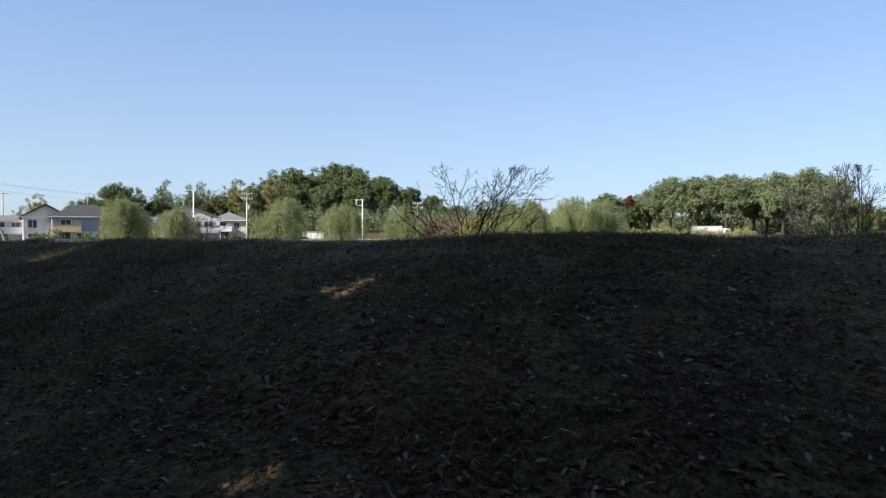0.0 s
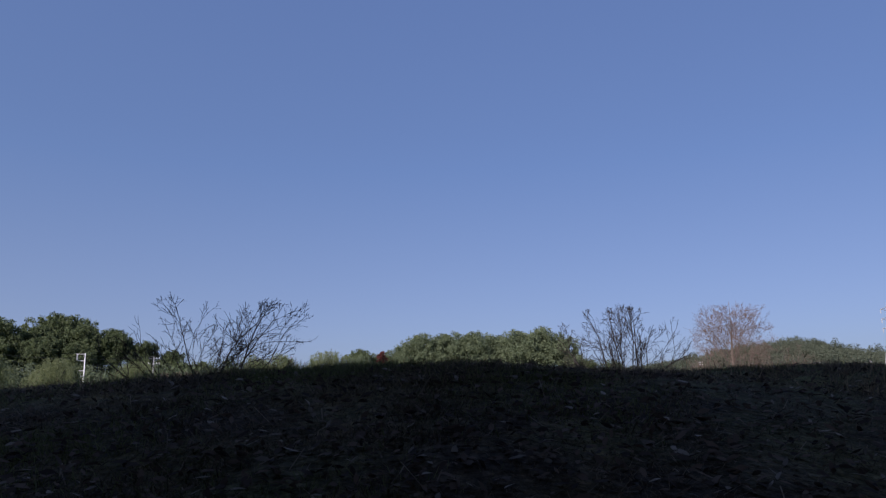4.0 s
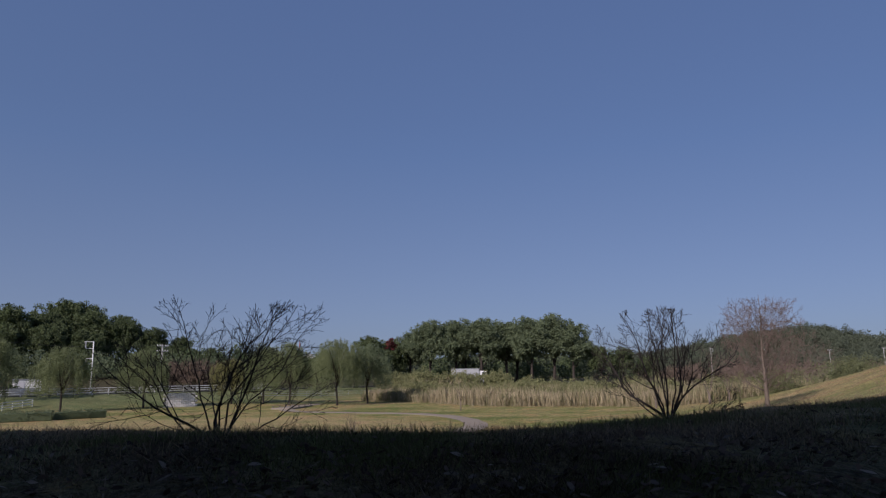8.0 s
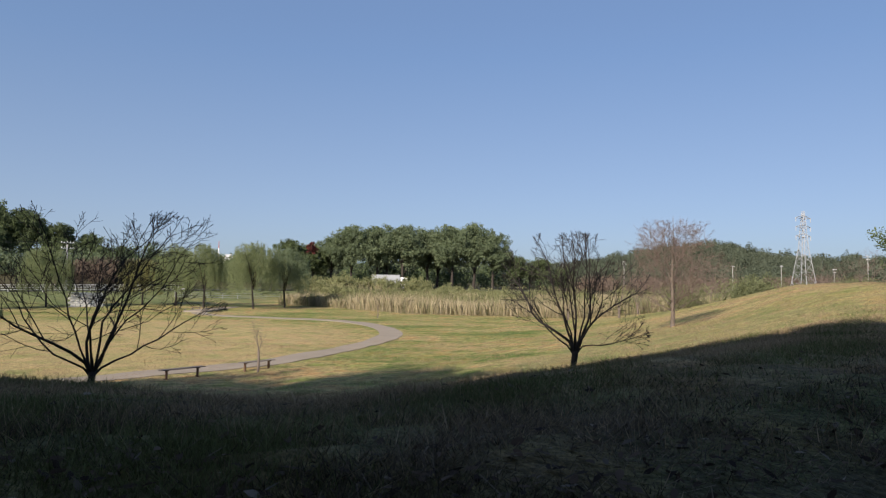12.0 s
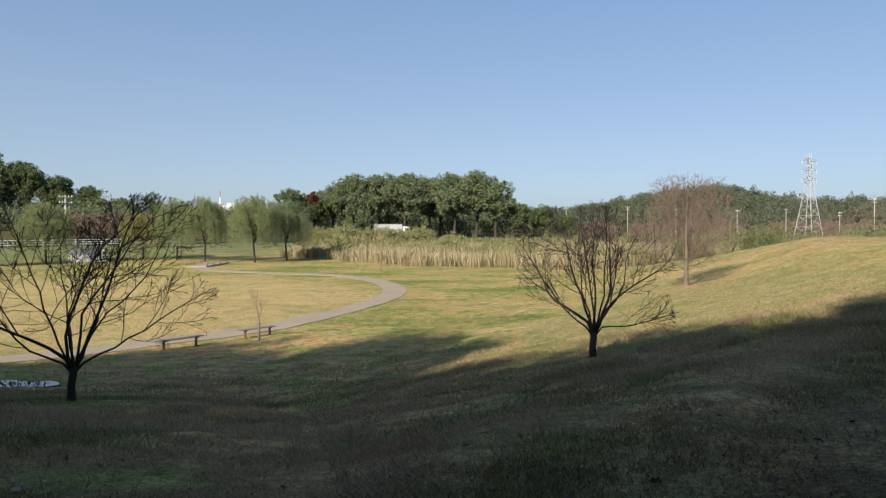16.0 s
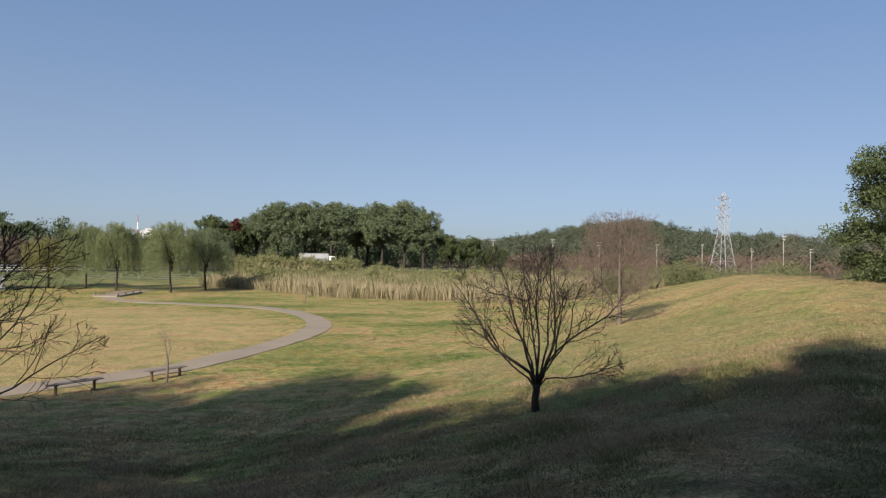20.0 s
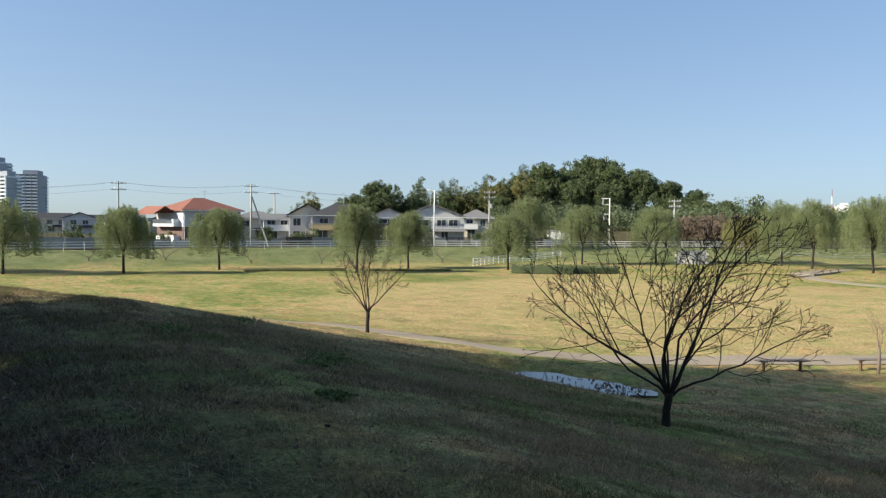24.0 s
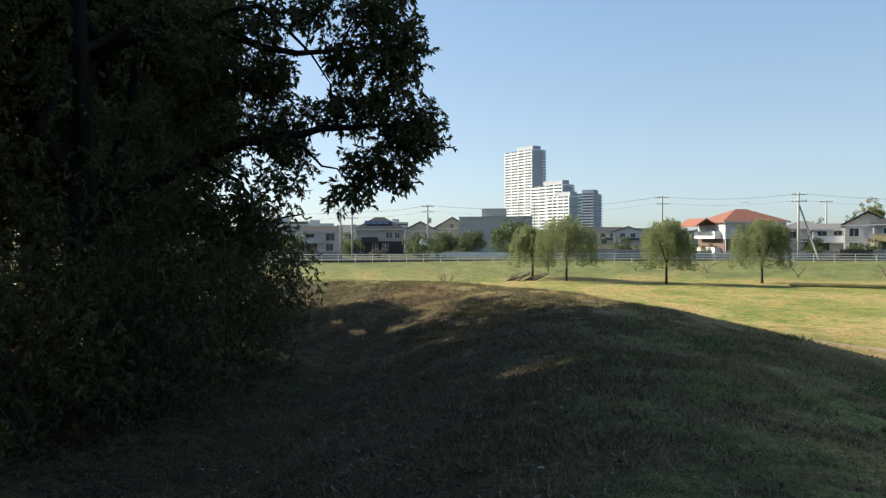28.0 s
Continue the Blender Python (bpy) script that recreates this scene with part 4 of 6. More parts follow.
OVERHANG = [(-12.65, 0.95, 7.47, 0.88), (-12.42, 1.28, 7.05, 0.48), (-12.86, 0.62, 8.95, 0.66), (-12.62, 1.1, 8.41, 0.32), (-13.03, 0.75, 9.86, 0.62), (-13.3, 0.31, 7.84, 0.66), (-12.69, 0.39, 6.58, 0.52), (-12.81, -0.03, 6.05, 0.34), (-12.45, 1.05, 6.4, 0.13),
            (-13.51, -0.14, 8.91, 0.46), (-13.5, 0.33, 9.85, 0.8), (-13.71, -0.6, 9.82, 0.6), (-13.08, -1.27, 6.21, 0.7), (-13.25, -1.62, 5.43, 0.78), (-12.9, -0.9, 5.64, 0.46), (-13.89, -1.15, 7.7, 0.56), (-14.0, -2.12, 8.38, 1.0), (-13.6, -2.09, 6.24, 1.0), (-14.06, -3.05, 7.55, 1.1), (-14.26, -3.06, 9.47, 1.2), (-14.04, -1.77, 9.93, 0.8), (-14.06, -1.55, 8.53, 0.6), (-13.69, -1.08, 6.89, 0.45), (-13.85, -1.66, 7.13, 0.6), (-13.51, -0.32, 7.85, 0.4), (-12.48, 1.5, 7.42, 0.34), (-12.6, 1.2, 9.1, 0.4), (-13.6, -2.9, 8.6, 1.0), (-13.4, -3.0, 5.6, 1.0)]
BOUGHS = [(*(Vector((x, y, z)) - OAK), r) for x, y, z, r in OVERHANG]
ARMS = [([(-13.5, -5.1, 5.2), (-14.3, -4.3, 6.2), (-14.06, -3.05, 6.8), (-13.8, -2.08, 7.18), (-13.47, -1.29, 7.17), (-13.21, -0.52, 7.38), (-12.9, 0.29, 7.38), (-12.66, 0.94, 7.41)], 0.17),
        ([(-13.6, -4.9, 8.8), (-14.42, -3.4, 9.9), (-14.16, -2.42, 9.47), (-13.74, -1.68, 9.1), (-13.49, -0.97, 8.94), (-13.31, -0.14, 8.98), (-12.87, 0.75, 9.01)], 0.13),
        ([(-14.3, -3.0, 9.7), (-14.26, -2.43, 9.97), (-14.04, -1.77, 10.05), (-13.68, -1.17, 9.44), (-13.5, -0.71, 8.95), (-13.31, -0.31, 8.29)], 0.07),
        ([(-14.06, -3.05, 6.78), (-13.59, -2.2, 6.35), (-13.43, -1.85, 5.88), (-13.25, -1.62, 5.43)], 0.06),
        ([(-13.47, -1.29, 7.17), (-13.2, -0.85, 7.0), (-13.15, -0.5, 6.62), (-12.9, -0.2, 6.55), (-12.81, 0.06, 6.2)], 0.04)]
ARMS = [([tuple(Vector(q) - OAK) for q in way], r) for way, r in ARMS]
leafy_tree("chestnut_oak", 141, 12.5, 4.1, 0.36, 1.6, M_LEAF_EVERGREEN, M_BARK_DARK, 0.108, 150, 168, "big dark oak that overhangs the hollow with drooping narrow leaves", x=OAK.x, y=OAK.y, z=OAK.z, slim=0.38, droop=0.3, lean=(0.4, 0.3), tight=0.07, limbs=4, lobes=40, boughs=BOUGHS, gaps=sun_fleck_gaps(OAK), tips=12, arms=ARMS)
# mostly out of view: placed and sized for the shadows they cast
near_tree = leafy_tree("wood_tree", 147, 18.5, 6.0, 0.4, 2.0, M_LEAF_EVERGREEN, M_BARK_DARK, 0.25, 560, 165, "tall dark tree of the wood beside the hollow, set to cast shade", x=-21.3, y=-9.3, z=2.1, lump=0.3, tight=0.17, limbs=24, lobes=22, gaps=sun_fleck_gaps((-21.3, -9.3, 2.1), (0.98, 0.98, 1.2)))
near_tree.scale = (0.98, 0.98, 1.2)
tagged(near_tree, group="wood beside the hollow")
# several are unseen, added to block sky or close gaps of sun
for x, y, wide, s, turn in [(-14.3, -10.8, 0.78, 0.96, 80), (-25.5, -10.5, 0.85, 1.36, 25), (8.5, -10.8, 0.95, 0.86, 70), (14, -9.2, 0.85, 0.73, 190),
                            (-2.7, -13.2, 0.88, 0.99, 250), (3.5, -14.2, 1.02, 1.02, 310), (9.8, -13.6, 0.9, 0.9, 20), (16, -12.5, 0.8, 0.8, 170), (-3.2, -10.3, 0.6, 0.95, 140), (-19.5, -6.2, 0.45, 0.4, 100), (-22.0, -6.0, 0.5, 0.72, 10)]:
    c = copy_thing(near_tree, pose(x, y, ground_at(x, y) - 0.1, 0, 0, turn))
    c.scale = (wide, wide, s)
leafy_tree("wood_tree", 149, 17.2, 6.0, 0.4, 2.0, M_LEAF_EVERGREEN, M_BARK_DARK, 0.25, 560, 140, "tall dark tree of the wood beside the hollow, set to cast shade", x=-10.1, y=-11.4, z=2.1, lump=0.3, tight=0.17, limbs=24, lobes=22, gaps=sun_fleck_gaps((-10.1, -11.4, 2.1)))
# two trees hidden behind the oak, placed to shade bank, crest and field
leafy_tree("wood_tree", 157, 24.0, 4.8, 0.36, 4.5, M_LEAF_EVERGREEN, M_BARK_DARK, 0.25, 520, 110, "tall dark tree of the wood with a high crown, set to shade bank and field", x=-29.4, y=-8.9, z=ground_at(-29.4, -8.9), lump=0.3, tight=0.18, limbs=20, lobes=20, gaps=sun_fleck_gaps((-29.4, -8.9, ground_at(-29.4, -8.9))))
leafy_tree("wood_tree", 159, 12.6, 4.1, 0.3, 2.4, M_LEAF_EVERGREEN, M_BARK_DARK, 0.25, 300, 95, "dark tree at the end of the wood beside the hollow, set to shade the crest", x=-32.8, y=-12.9, z=ground_at(-32.8, -12.9), lump=0.3, tight=0.18, limbs=16, lobes=16, gaps=sun_fleck_gaps((-32.8, -12.9, ground_at(-32.8, -12.9))))
# unseen trees added to the south to shade the hollow and field
big = leafy_tree("wood_tree", 143, 19.0, 6.4, 0.4, 2.0, M_LEAF_EVERGREEN, M_BARK_DARK, 0.5, 240, 70, "tall dark tree of the wood beside the hollow, set to cast shade", x=-3, y=-16, z=2.2, lump=0.3)
tagged(big, group="wood beside the hollow")
for x, y, s, turn in [(-34, -17, 0.5, 70), (-42, -22, 0.5, 150), (4, -18, 0.92, 120), (11, -18, 0.88, 260), (18, -17, 0.78, 45), (-24, -18, 0.72, 300), (26, -11, 0.5, 90), (-50, -30, 0.5, 10),
                      (-15, -21, 0.58, 33), (-6, -24, 1.0, 170), (2, -27, 0.95, 280), (10, -28, 1.0, 350), (19, -27, 0.9, 130), (-32, -25, 0.7, 220), (28, -21, 0.7, 15)]:
    c = copy_thing(big, pose(x, y, ground_at(x, y) - 0.1, 0, 0, turn))
    c.scale = (s, s, s)


def shrub(name, seed, radius, tall, mat, label, leaf=0.12, clumps=40, per=90, tips=0):
    rng = np.random.default_rng(seed)
    ob = thing(name, 0, 0, 0, 0, label, "shrub")
    cs = crown_centres(rng, radius, tall, clumps, 0.4, 0.0, 0.3)
    g = Geo()
    for k in range(6):
        e = Vector(cs[int(rng.integers(0, len(cs)))])
        g.tube([(rng.normal(0, 0.1), rng.normal(0, 0.1), -0.1), (e.x * 0.4, e.y * 0.4, e.z * 0.5), e], [0.035, 0.025, 0.006], 5, cap=False)
    part("bough_frame", g, M_BARK, ob)
    leaves = leaf_sprays(rng, cs, radius * 0.32, tips, per // tips, leaf, 0.34, 0.45) if tips else leaf_quads(rng, cs, radius * 0.3, per, leaf, 0.42, 0.4)
    part("foliage", array_mesh("foliage", leaves, 4, mat), mat, ob)
    return ob


M_LEAF_BRONZE = material("bronze_leaf", (0.10, 0.075, 0.04), 0.6, 0.5, 1.2, second=(0.035, 0.034, 0.016), pieces="island", bump=0, through=0.4)
bronze = shrub("thicket_bush", 153, 1.7, 4.0, M_LEAF_BRONZE, "dark bush with bronze autumn leaves at the edge of the wood", 0.11, 80, 120, tips=12)
tagged(bronze, group="bushes along the hollow")
bronze.matrix_basis = pose(-12.0, -4.3, ground_at(-12.0, -4.3) - 0.1)
thicket = shrub("thicket_bush", 151, 1.7, 4.2, M_LEAF_EVERGREEN, "dense dark evergreen bush at the edge of the wood", 0.12, 80, 120, tips=12)
tagged(thicket, group="bushes along the hollow")
thicket.matrix_basis = pose(-13.2, -3.7, ground_at(-13.2, -3.7) - 0.1)
for k, (x, y, s) in enumerate([(-16.0, -2.9, 1.0), (-18.7, -2.6, 1.05), (-21.5, -2.5, 1.05), (-24.5, -3.4, 0.72), (-10.6, -4.9, 0.95), (-8.4, -6.5, 0.85), (-14.5, -5.8, 1.25), (-18, -5.5, 1.35), (-22, -5.7, 1.35), (-26.5, -5.0, 0.9), (-10.8, -7.9, 1.2), (-7.2, -8.9, 0.95), (-29, -7.4, 0.8), (-5.6, -11.1, 0.9)]):
    c = copy_thing(bronze if k % 4 == 1 else thicket, pose(x, y, ground_at(x, y) - 0.1, 0, 0, k * 67))
    c.scale = (s, s, s)

# ------------------------------------------------------------------ buildings
def wall_mat(name, colour, rough=0.85):
    return material(name, colour, rough, 0.14, 2.5, fine=12, bump=0.1)


M_CREAM = wall_mat("cream_render", (0.62, 0.56, 0.45))
M_PALE = wall_mat("pale_grey_render", (0.53, 0.53, 0.54))
M_BLUEGREY = wall_mat("grey_siding", (0.30, 0.31, 0.34))
M_BROWN = wall_mat("brown_tile", (0.13, 0.085, 0.075))
M_DARKBROWN = wall_mat("dark_brown_siding", (0.06, 0.05, 0.05))
M_BEIGE = wall_mat("beige_siding", (0.45, 0.41, 0.35))
M_OCHRE = wall_mat("ochre_panel", (0.60, 0.45, 0.25))
M_GREY = wall_mat("grey_render", (0.42, 0.43, 0.39))
M_SLATE = material("slate_roof", (0.065, 0.065, 0.07), 0.8, 0.3, 1.0, fine=8, bump=0.4, spec=0.1)
M_SLATE_PALE = material("weathered_roof", (0.17, 0.17, 0.175), 0.8, 0.25, 1.0, fine=8, bump=0.4, spec=0.1)
M_RED_ROOF = material("red_tile_roof", (0.25, 0.10, 0.072), 0.8, 0.3, 1.0, fine=8, bump=0.4)
M_SOLAR = material("solar_panel", (0.02, 0.03, 0.06), 0.15, 0.3, 1.0, bump=0, spec=0.6)
M_TOWER = wall_mat("white_tower_wall", (0.74, 0.78, 0.84))
# grey of the far block, and painted shade on the white towers' sides
M_TOWER_GREY_SHADE = wall_mat("grey_and_shade_tower_wall", (0.33, 0.35, 0.40))


def facing(x, y):
    return math.degrees(math.atan2(1.5 - x, y))


def window(parent, x, y, z, w, h, pane=None):
    """A framed window in a front wall (which looks along -y), its lower left corner at x, z."""
    g = Geo()
    for a in ((x - 0.06, x, z - 0.06, z + h + 0.06), (x + w, x + w + 0.06, z - 0.06, z + h + 0.06), (x, x + w, z - 0.06, z), (x, x + w, z + h, z + h + 0.06), (x + w / 2 - 0.025, x + w / 2 + 0.025, z, z + h)):
        g.box(a[0], a[1], y - 0.07, y + 0.02, a[2], a[3])
    f = part("window", g, M_WHITE if pane is None else pane, parent)
    part("pane", Geo().box(x, x + w, y - 0.035, y - 0.005, z, z + h), M_GLASS, f, "dark window glass")
    return f


def roof_geo(kind, x0, x1, y0, y1, eave, ridge, over=0.5, thick=0.22):
    g = Geo()
    a, b, c, d = x0 - over, x1 + over, y0 - over, y1 + over
    mx, my = (a + b) / 2, (c + d) / 2
    if kind == "hip":
        inset = min(b - a, d - c) / 2 * 0.95
        top = [(a + inset, my), (b - inset, my)] if b - a >= d - c else [(mx, c + inset), (mx, d - inset)]
        vs = [(a, c, eave), (b, c, eave), (b, d, eave), (a, d, eave), (*top[0], ridge), (*top[1], ridge)]
        fs = [(0, 1, 5, 4), (1, 2, 5), (2, 3, 4, 5), (3, 0, 4)] if b - a >= d - c else [(0, 1, 4), (1, 2, 5, 4), (2, 3, 5), (3, 0, 4, 5)]
    else:
        # two slabs that meet at the ridge
        e = Vector((a, c, eave)), Vector((b, c, eave)), Vector((b, d, eave)), Vector((a, d, eave))
        if kind == "gable_x":
            r0, r1 = Vector((a, my, ridge)), Vector((b, my, ridge))
            slabs = ((e[0], e[1], r1, r0), (e[2], e[3], r0, r1))
        else:
            r0, r1 = Vector((mx, c, ridge)), Vector((mx, d, ridge))
            slabs = ((e[1], e[2], r1, r0), (e[3], e[0], r0, r1))
        for s in slabs:
            low = [v - Vector((0, 0, thick)) for v in s]
            g.add([*s, *low], [(0, 1, 2, 3), (7, 6, 5, 4), (0, 4, 5, 1), (1, 5, 6, 2), (2, 6, 7, 3), (3, 7, 4, 0)])
        return g
    k = len(vs)
    low = [(x, y, z - thick) for x, y, z in vs]
    g.add(vs + low, fs + [tuple(i + k for i in f)[::-1] for f in fs] + [(i, (i + 1) % 4, (i + 1) % 4 + k, i + k) for i in range(4)])
    return g


def house(x, y, w, d, eave, ridge, kind, lower, upper, roof, label, windows=(), balcony=None, turn=0.0, base=None, extra=None, gable=None):
    """A two-storey house; its front looks to the field. windows: x, z, w, h. balcony: x0, x1, z, material."""
    z0 = ground_at(x, y) if base is None else base
    ob = thing("house", x, y, z0, facing(x, y) + turn, label, "house", "houses behind the road")
    mid = (eave) * 0.5
    part("lower_wall", Geo().box(-w / 2, w / 2, 0, d, -0.6, mid), lower, ob)
    part("upper_wall", Geo().box(-w / 2 - 0.02, w / 2 + 0.02, -0.02, d + 0.02, mid, eave), upper, ob)
    top = ridge - 0.3
    if kind == "gable_y":
        for y0, y1 in ((-0.02, 0.2), (d - 0.2, d + 0.02)):
            part("gable", Geo().add([(-w / 2, y0, eave), (w / 2, y0, eave), (0, y0, top), (-w / 2, y1, eave), (w / 2, y1, eave), (0, y1, top)], [(0, 1, 2), (5, 4, 3), (0, 3, 4, 1), (1, 4, 5, 2), (2, 5, 3, 0)]), gable or upper, ob)
    elif kind == "gable_x":
        for x0, x1 in ((-w / 2 - 0.02, -w / 2 + 0.2), (w / 2 - 0.2, w / 2 + 0.02)):
            part("gable", Geo().add([(x0, 0, eave), (x0, d, eave), (x0, d / 2, top), (x1, 0, eave), (x1, d, eave), (x1, d / 2, top)], [(2, 1, 0), (3, 4, 5), (1, 4, 3, 0), (2, 5, 4, 1), (0, 3, 5, 2)]), gable or upper, ob)
    r = part("roof", roof_geo(kind, -w / 2, w / 2, 0, d, eave, ridge), roof, ob)
    part("gutter", Geo().box(-w / 2 - 0.5, w / 2 + 0.5, -0.62, -0.5, eave - 0.2, eave - 0.06), M_WHITE, r)
    part("drainpipe", Geo().tube([(-w / 2 + 0.12, -0.1, 0.0), (-w / 2 + 0.12, -0.1, eave - 0.2)], [0.045, 0.045], 6), M_WHITE, ob)
    if not balcony:
        part("porch_roof", Geo().add([(-w * 0.1, -1.3, mid - 0.25), (w / 2 + 0.1, -1.3, mid - 0.25), (w / 2 + 0.1, -0.03, mid + 0.25), (-w * 0.1, -0.03, mid + 0.25), (-w * 0.1, -1.3, mid - 0.37), (w / 2 + 0.1, -1.3, mid - 0.37), (w / 2 + 0.1, -0.03, mid + 0.13), (-w * 0.1, -0.03, mid + 0.13)], [(0, 1, 2, 3), (7, 6, 5, 4), (0, 4, 5, 1), (1, 5, 6, 2), (2, 6, 7, 3), (3, 7, 4, 0)]), roof, ob)
    for wx, wz, ww, wh in windows:
        window(ob, wx, -0.02 if wz >= mid else 0.0, wz, ww, wh)
    if balcony:
        b0, b1, bz, bm = balcony
        b = part("balcony", Geo().box(b0, b1, -1.2, -0.03, bz - 0.15, bz).box(b0, b1, -1.2, -1.12, bz, bz + 1.0).box(b0, b0 + 0.08, -1.12, -0.03, bz, bz + 1.0).box(b1 - 0.08, b1, -1.12, -0.03, bz, bz + 1.0), bm, ob)
        part("handrail", Geo().box(b0, b1, -1.24, -1.08, bz + 1.0, bz + 1.06), M_GREY_STEEL, b)
    if extra:
        extra(ob)
    return ob


def red_extra(ob):
    for k in range(2):
        b = part("side_balcony", Geo().box(-6.3, -5.04, 1.2, 8.2, 0.25 + 2.6 * k, 0.4 + 2.6 * k).box(-6.3, -6.2, 1.2, 8.2, 0.4 + 2.6 * k, 1.4 + 2.6 * k).box(-6.2, -5.04, 1.2, 1.3, 0.4 + 2.6 * k, 1.4 + 2.6 * k), M_WHITE, ob)
        part("handrail", Geo().box(-6.34, -6.16, 1.2, 8.2, 1.4 + 2.6 * k, 1.46 + 2.6 * k), M_GREY_STEEL, b)
    for y0 in (2.0, 5.2):
        for z0 in (0.5, 3.1):
            part("terrace_door", Geo().box(-5.08, -5.0, y0, y0 + 1.8, z0, z0 + 1.9), M_GLASS, ob)
    part("porch_roof", roof_geo("gable_y", -8.2, -5.1, 3.4, 9.6, 5.0, 6.2, 0.3), M_RED_ROOF, ob)


house(-104.6, 66.4, 10.4, 9.0, 5.6, 7.7, "hip", M_BROWN, M_PALE, M_RED_ROOF, "two-storey house with red tile roof, pale upper and brown lower walls", [(-3.2, 3.6, 1.5, 1.3), (-3.2, 0.9, 1.6, 1.4), (1.8, 3.6, 1.2, 1.2), (1.6, 0.9, 1.6, 1.6)], turn=30, extra=red_extra)
house(-101.4, 83.8, 6.8, 8.0, 5.0, 7.2, "gable_y", M_PALE, M_PALE, M_SLATE, "pale gabled house with a slate roof and grey balcony", [(-2.6, 3.1, 1.3, 1.3), (0.6, 2.9, 1.6, 1.7), (0.8, 0.4, 1.8, 2.0), (-2.6, 0.7, 1.2, 1.4)], (0.0, 3.0, 2.7, M_BLUEGREY), gable=M_CREAM)
house(-107.2, 81.4, 5.2, 7.0, 4.3, 5.3, "gable_x", M_PALE, M_PALE, M_SLATE_PALE, "white house with a shallow pale roof and balcony", [(-1.8, 2.7, 1.4, 1.3), (0.6, 2.7, 1.2, 1.3), (-1.6, 0.5, 1.6, 1.6)], (-2.4, 2.2, 2.2, M_WHITE))
house(-93.8, 85.2, 10.6, 8.5, 5.0, 7.1, "hip", M_CREAM, M_BLUEGREY, M_SLATE, "house with a dark hipped roof and an ochre balcony", [(-3.9, 3.1, 1.5, 1.3), (1.8, 3.3, 1.6, 1.1), (-4.2, 0.3, 1.7, 2.0), (-1.6, 0.6, 1.5, 1.5), (2.2, 0.6, 1.8, 1.6)], (-5.2, -0.9, 2.5, M_OCHRE))
house(-97.9, 101.1, 7.0, 8.0, 4.9, 6.6, "gable_y", M_DARKBROWN, M_PALE, M_SLATE_PALE, "white gabled house with a dark carport below", [(-1.9, 3.0, 3.4, 1.4), (-2.6, 0.3, 2.2, 2.0)], (-2.4, 2.6, 2.5, M_DARKBROWN))
house(-85.6, 100.2, 11.6, 9.0, 4.9, 7.3, "gable_y", M_PALE, M_PALE, M_SLATE_PALE, "white house with a broad weathered gable roof", [(-3.2, 3.2, 2.4, 1.1), (0.8, 3.2, 1.6, 1.1), (3.0, 3.2, 1.6, 1.1), (1.6, 0.4, 1.2, 1.9), (-3.8, 0.7, 1.8, 1.4)])
house(-89.8, 118.8, 6.6, 7.0, 4.8, 6.6, "hip", M_CREAM, M_CREAM, M_SLATE_PALE, "cream house with a hipped grey roof", [(-2.0, 3.0, 1.3, 1.3), (0.9, 3.0, 1.0, 1.2), (-1.8, 0.5, 1.6, 1.8)], (-2.6, 0.4, 2.5, M_WHITE))
house(-148.5, -2.8, 7.8, 7.0, 4.5, 5.7, "gable_x", M_PALE, M_PALE, M_SLATE, "white house with a low dark roof and a railed balcony", [(-3.2, 2.6, 1.8, 1.4), (0.9, 2.6, 1.8, 1.5), (-3.0, 0.3, 2.2, 1.9), (1.0, 0.4, 1.4, 1.6)], (-3.7, 0.6, 2.2, M_GREY_STEEL))


def solar_extra(ob):
    slope = math.atan2(2.4, 4.5)
    for k in range(4):
        part("solar_panel", Geo().box(-3.2 + k * 1.25, -2.05 + k * 1.25, -0.75, 0.85, 0, 0.05, Matrix.Translation((0.2, 1.6, 6.15)) @ Matrix.Rotation(slope, 4, "X")), M_SOLAR, ob, "glossy dark solar panel")


house(-140.2, 8.7, 9.4, 8.0, 4.9, 7.3, "hip", M_DARKBROWN, M_BEIGE, M_SLATE, "beige and dark brown house with solar panels on a hipped roof", [(1.2, 3.1, 1.3, 1.1), (3.0, 3.1, 0.9, 1.1), (-4.3, 0.3, 1.0, 1.9), (-1.4, 0.3, 1.0, 1.9), (0.6, 0.6, 1.0, 1.3)], (-3.6, -0.4, 2.3, M_DARKBROWN), extra=solar_extra)
house(-167.3, 20.0, 7.6, 8.0, 4.8, 7.0, "gable_y", M_BEIGE, M_BEIGE, M_SLATE, "beige gabled house behind the road", [(-1.6, 3.0, 1.2, 1.2), (1.0, 3.0, 1.0, 1.2)])
house(-166.4, 27.5, 8.0, 8.0, 5.4, 8.0, "gable_y", M_BEIGE, M_BEIGE, M_SLATE, "tall gabled house with dark bargeboards", [(-0.5, 5.3, 0.8, 1.0), (-2.4, 3.0, 1.2, 1.2)])
house(-121.0, 86.4, 8.0, 7.0, 4.6, 6.0, "hip", M_PALE, M_CREAM, M_SLATE_PALE, "cream house with a grey hipped roof", [(-2.6, 2.8, 1.4, 1.2), (0.8, 2.8, 1.4, 1.2)])
house(-128.3, 98.0, 7.0, 7.0, 4.2, 5.4, "gable_x", M_PALE, M_PALE, M_RED_ROOF, "pale house with a rusty red roof", [(-2.0, 2.6, 1.4, 1.2), (0.8, 2.6, 1.2, 1.2)])
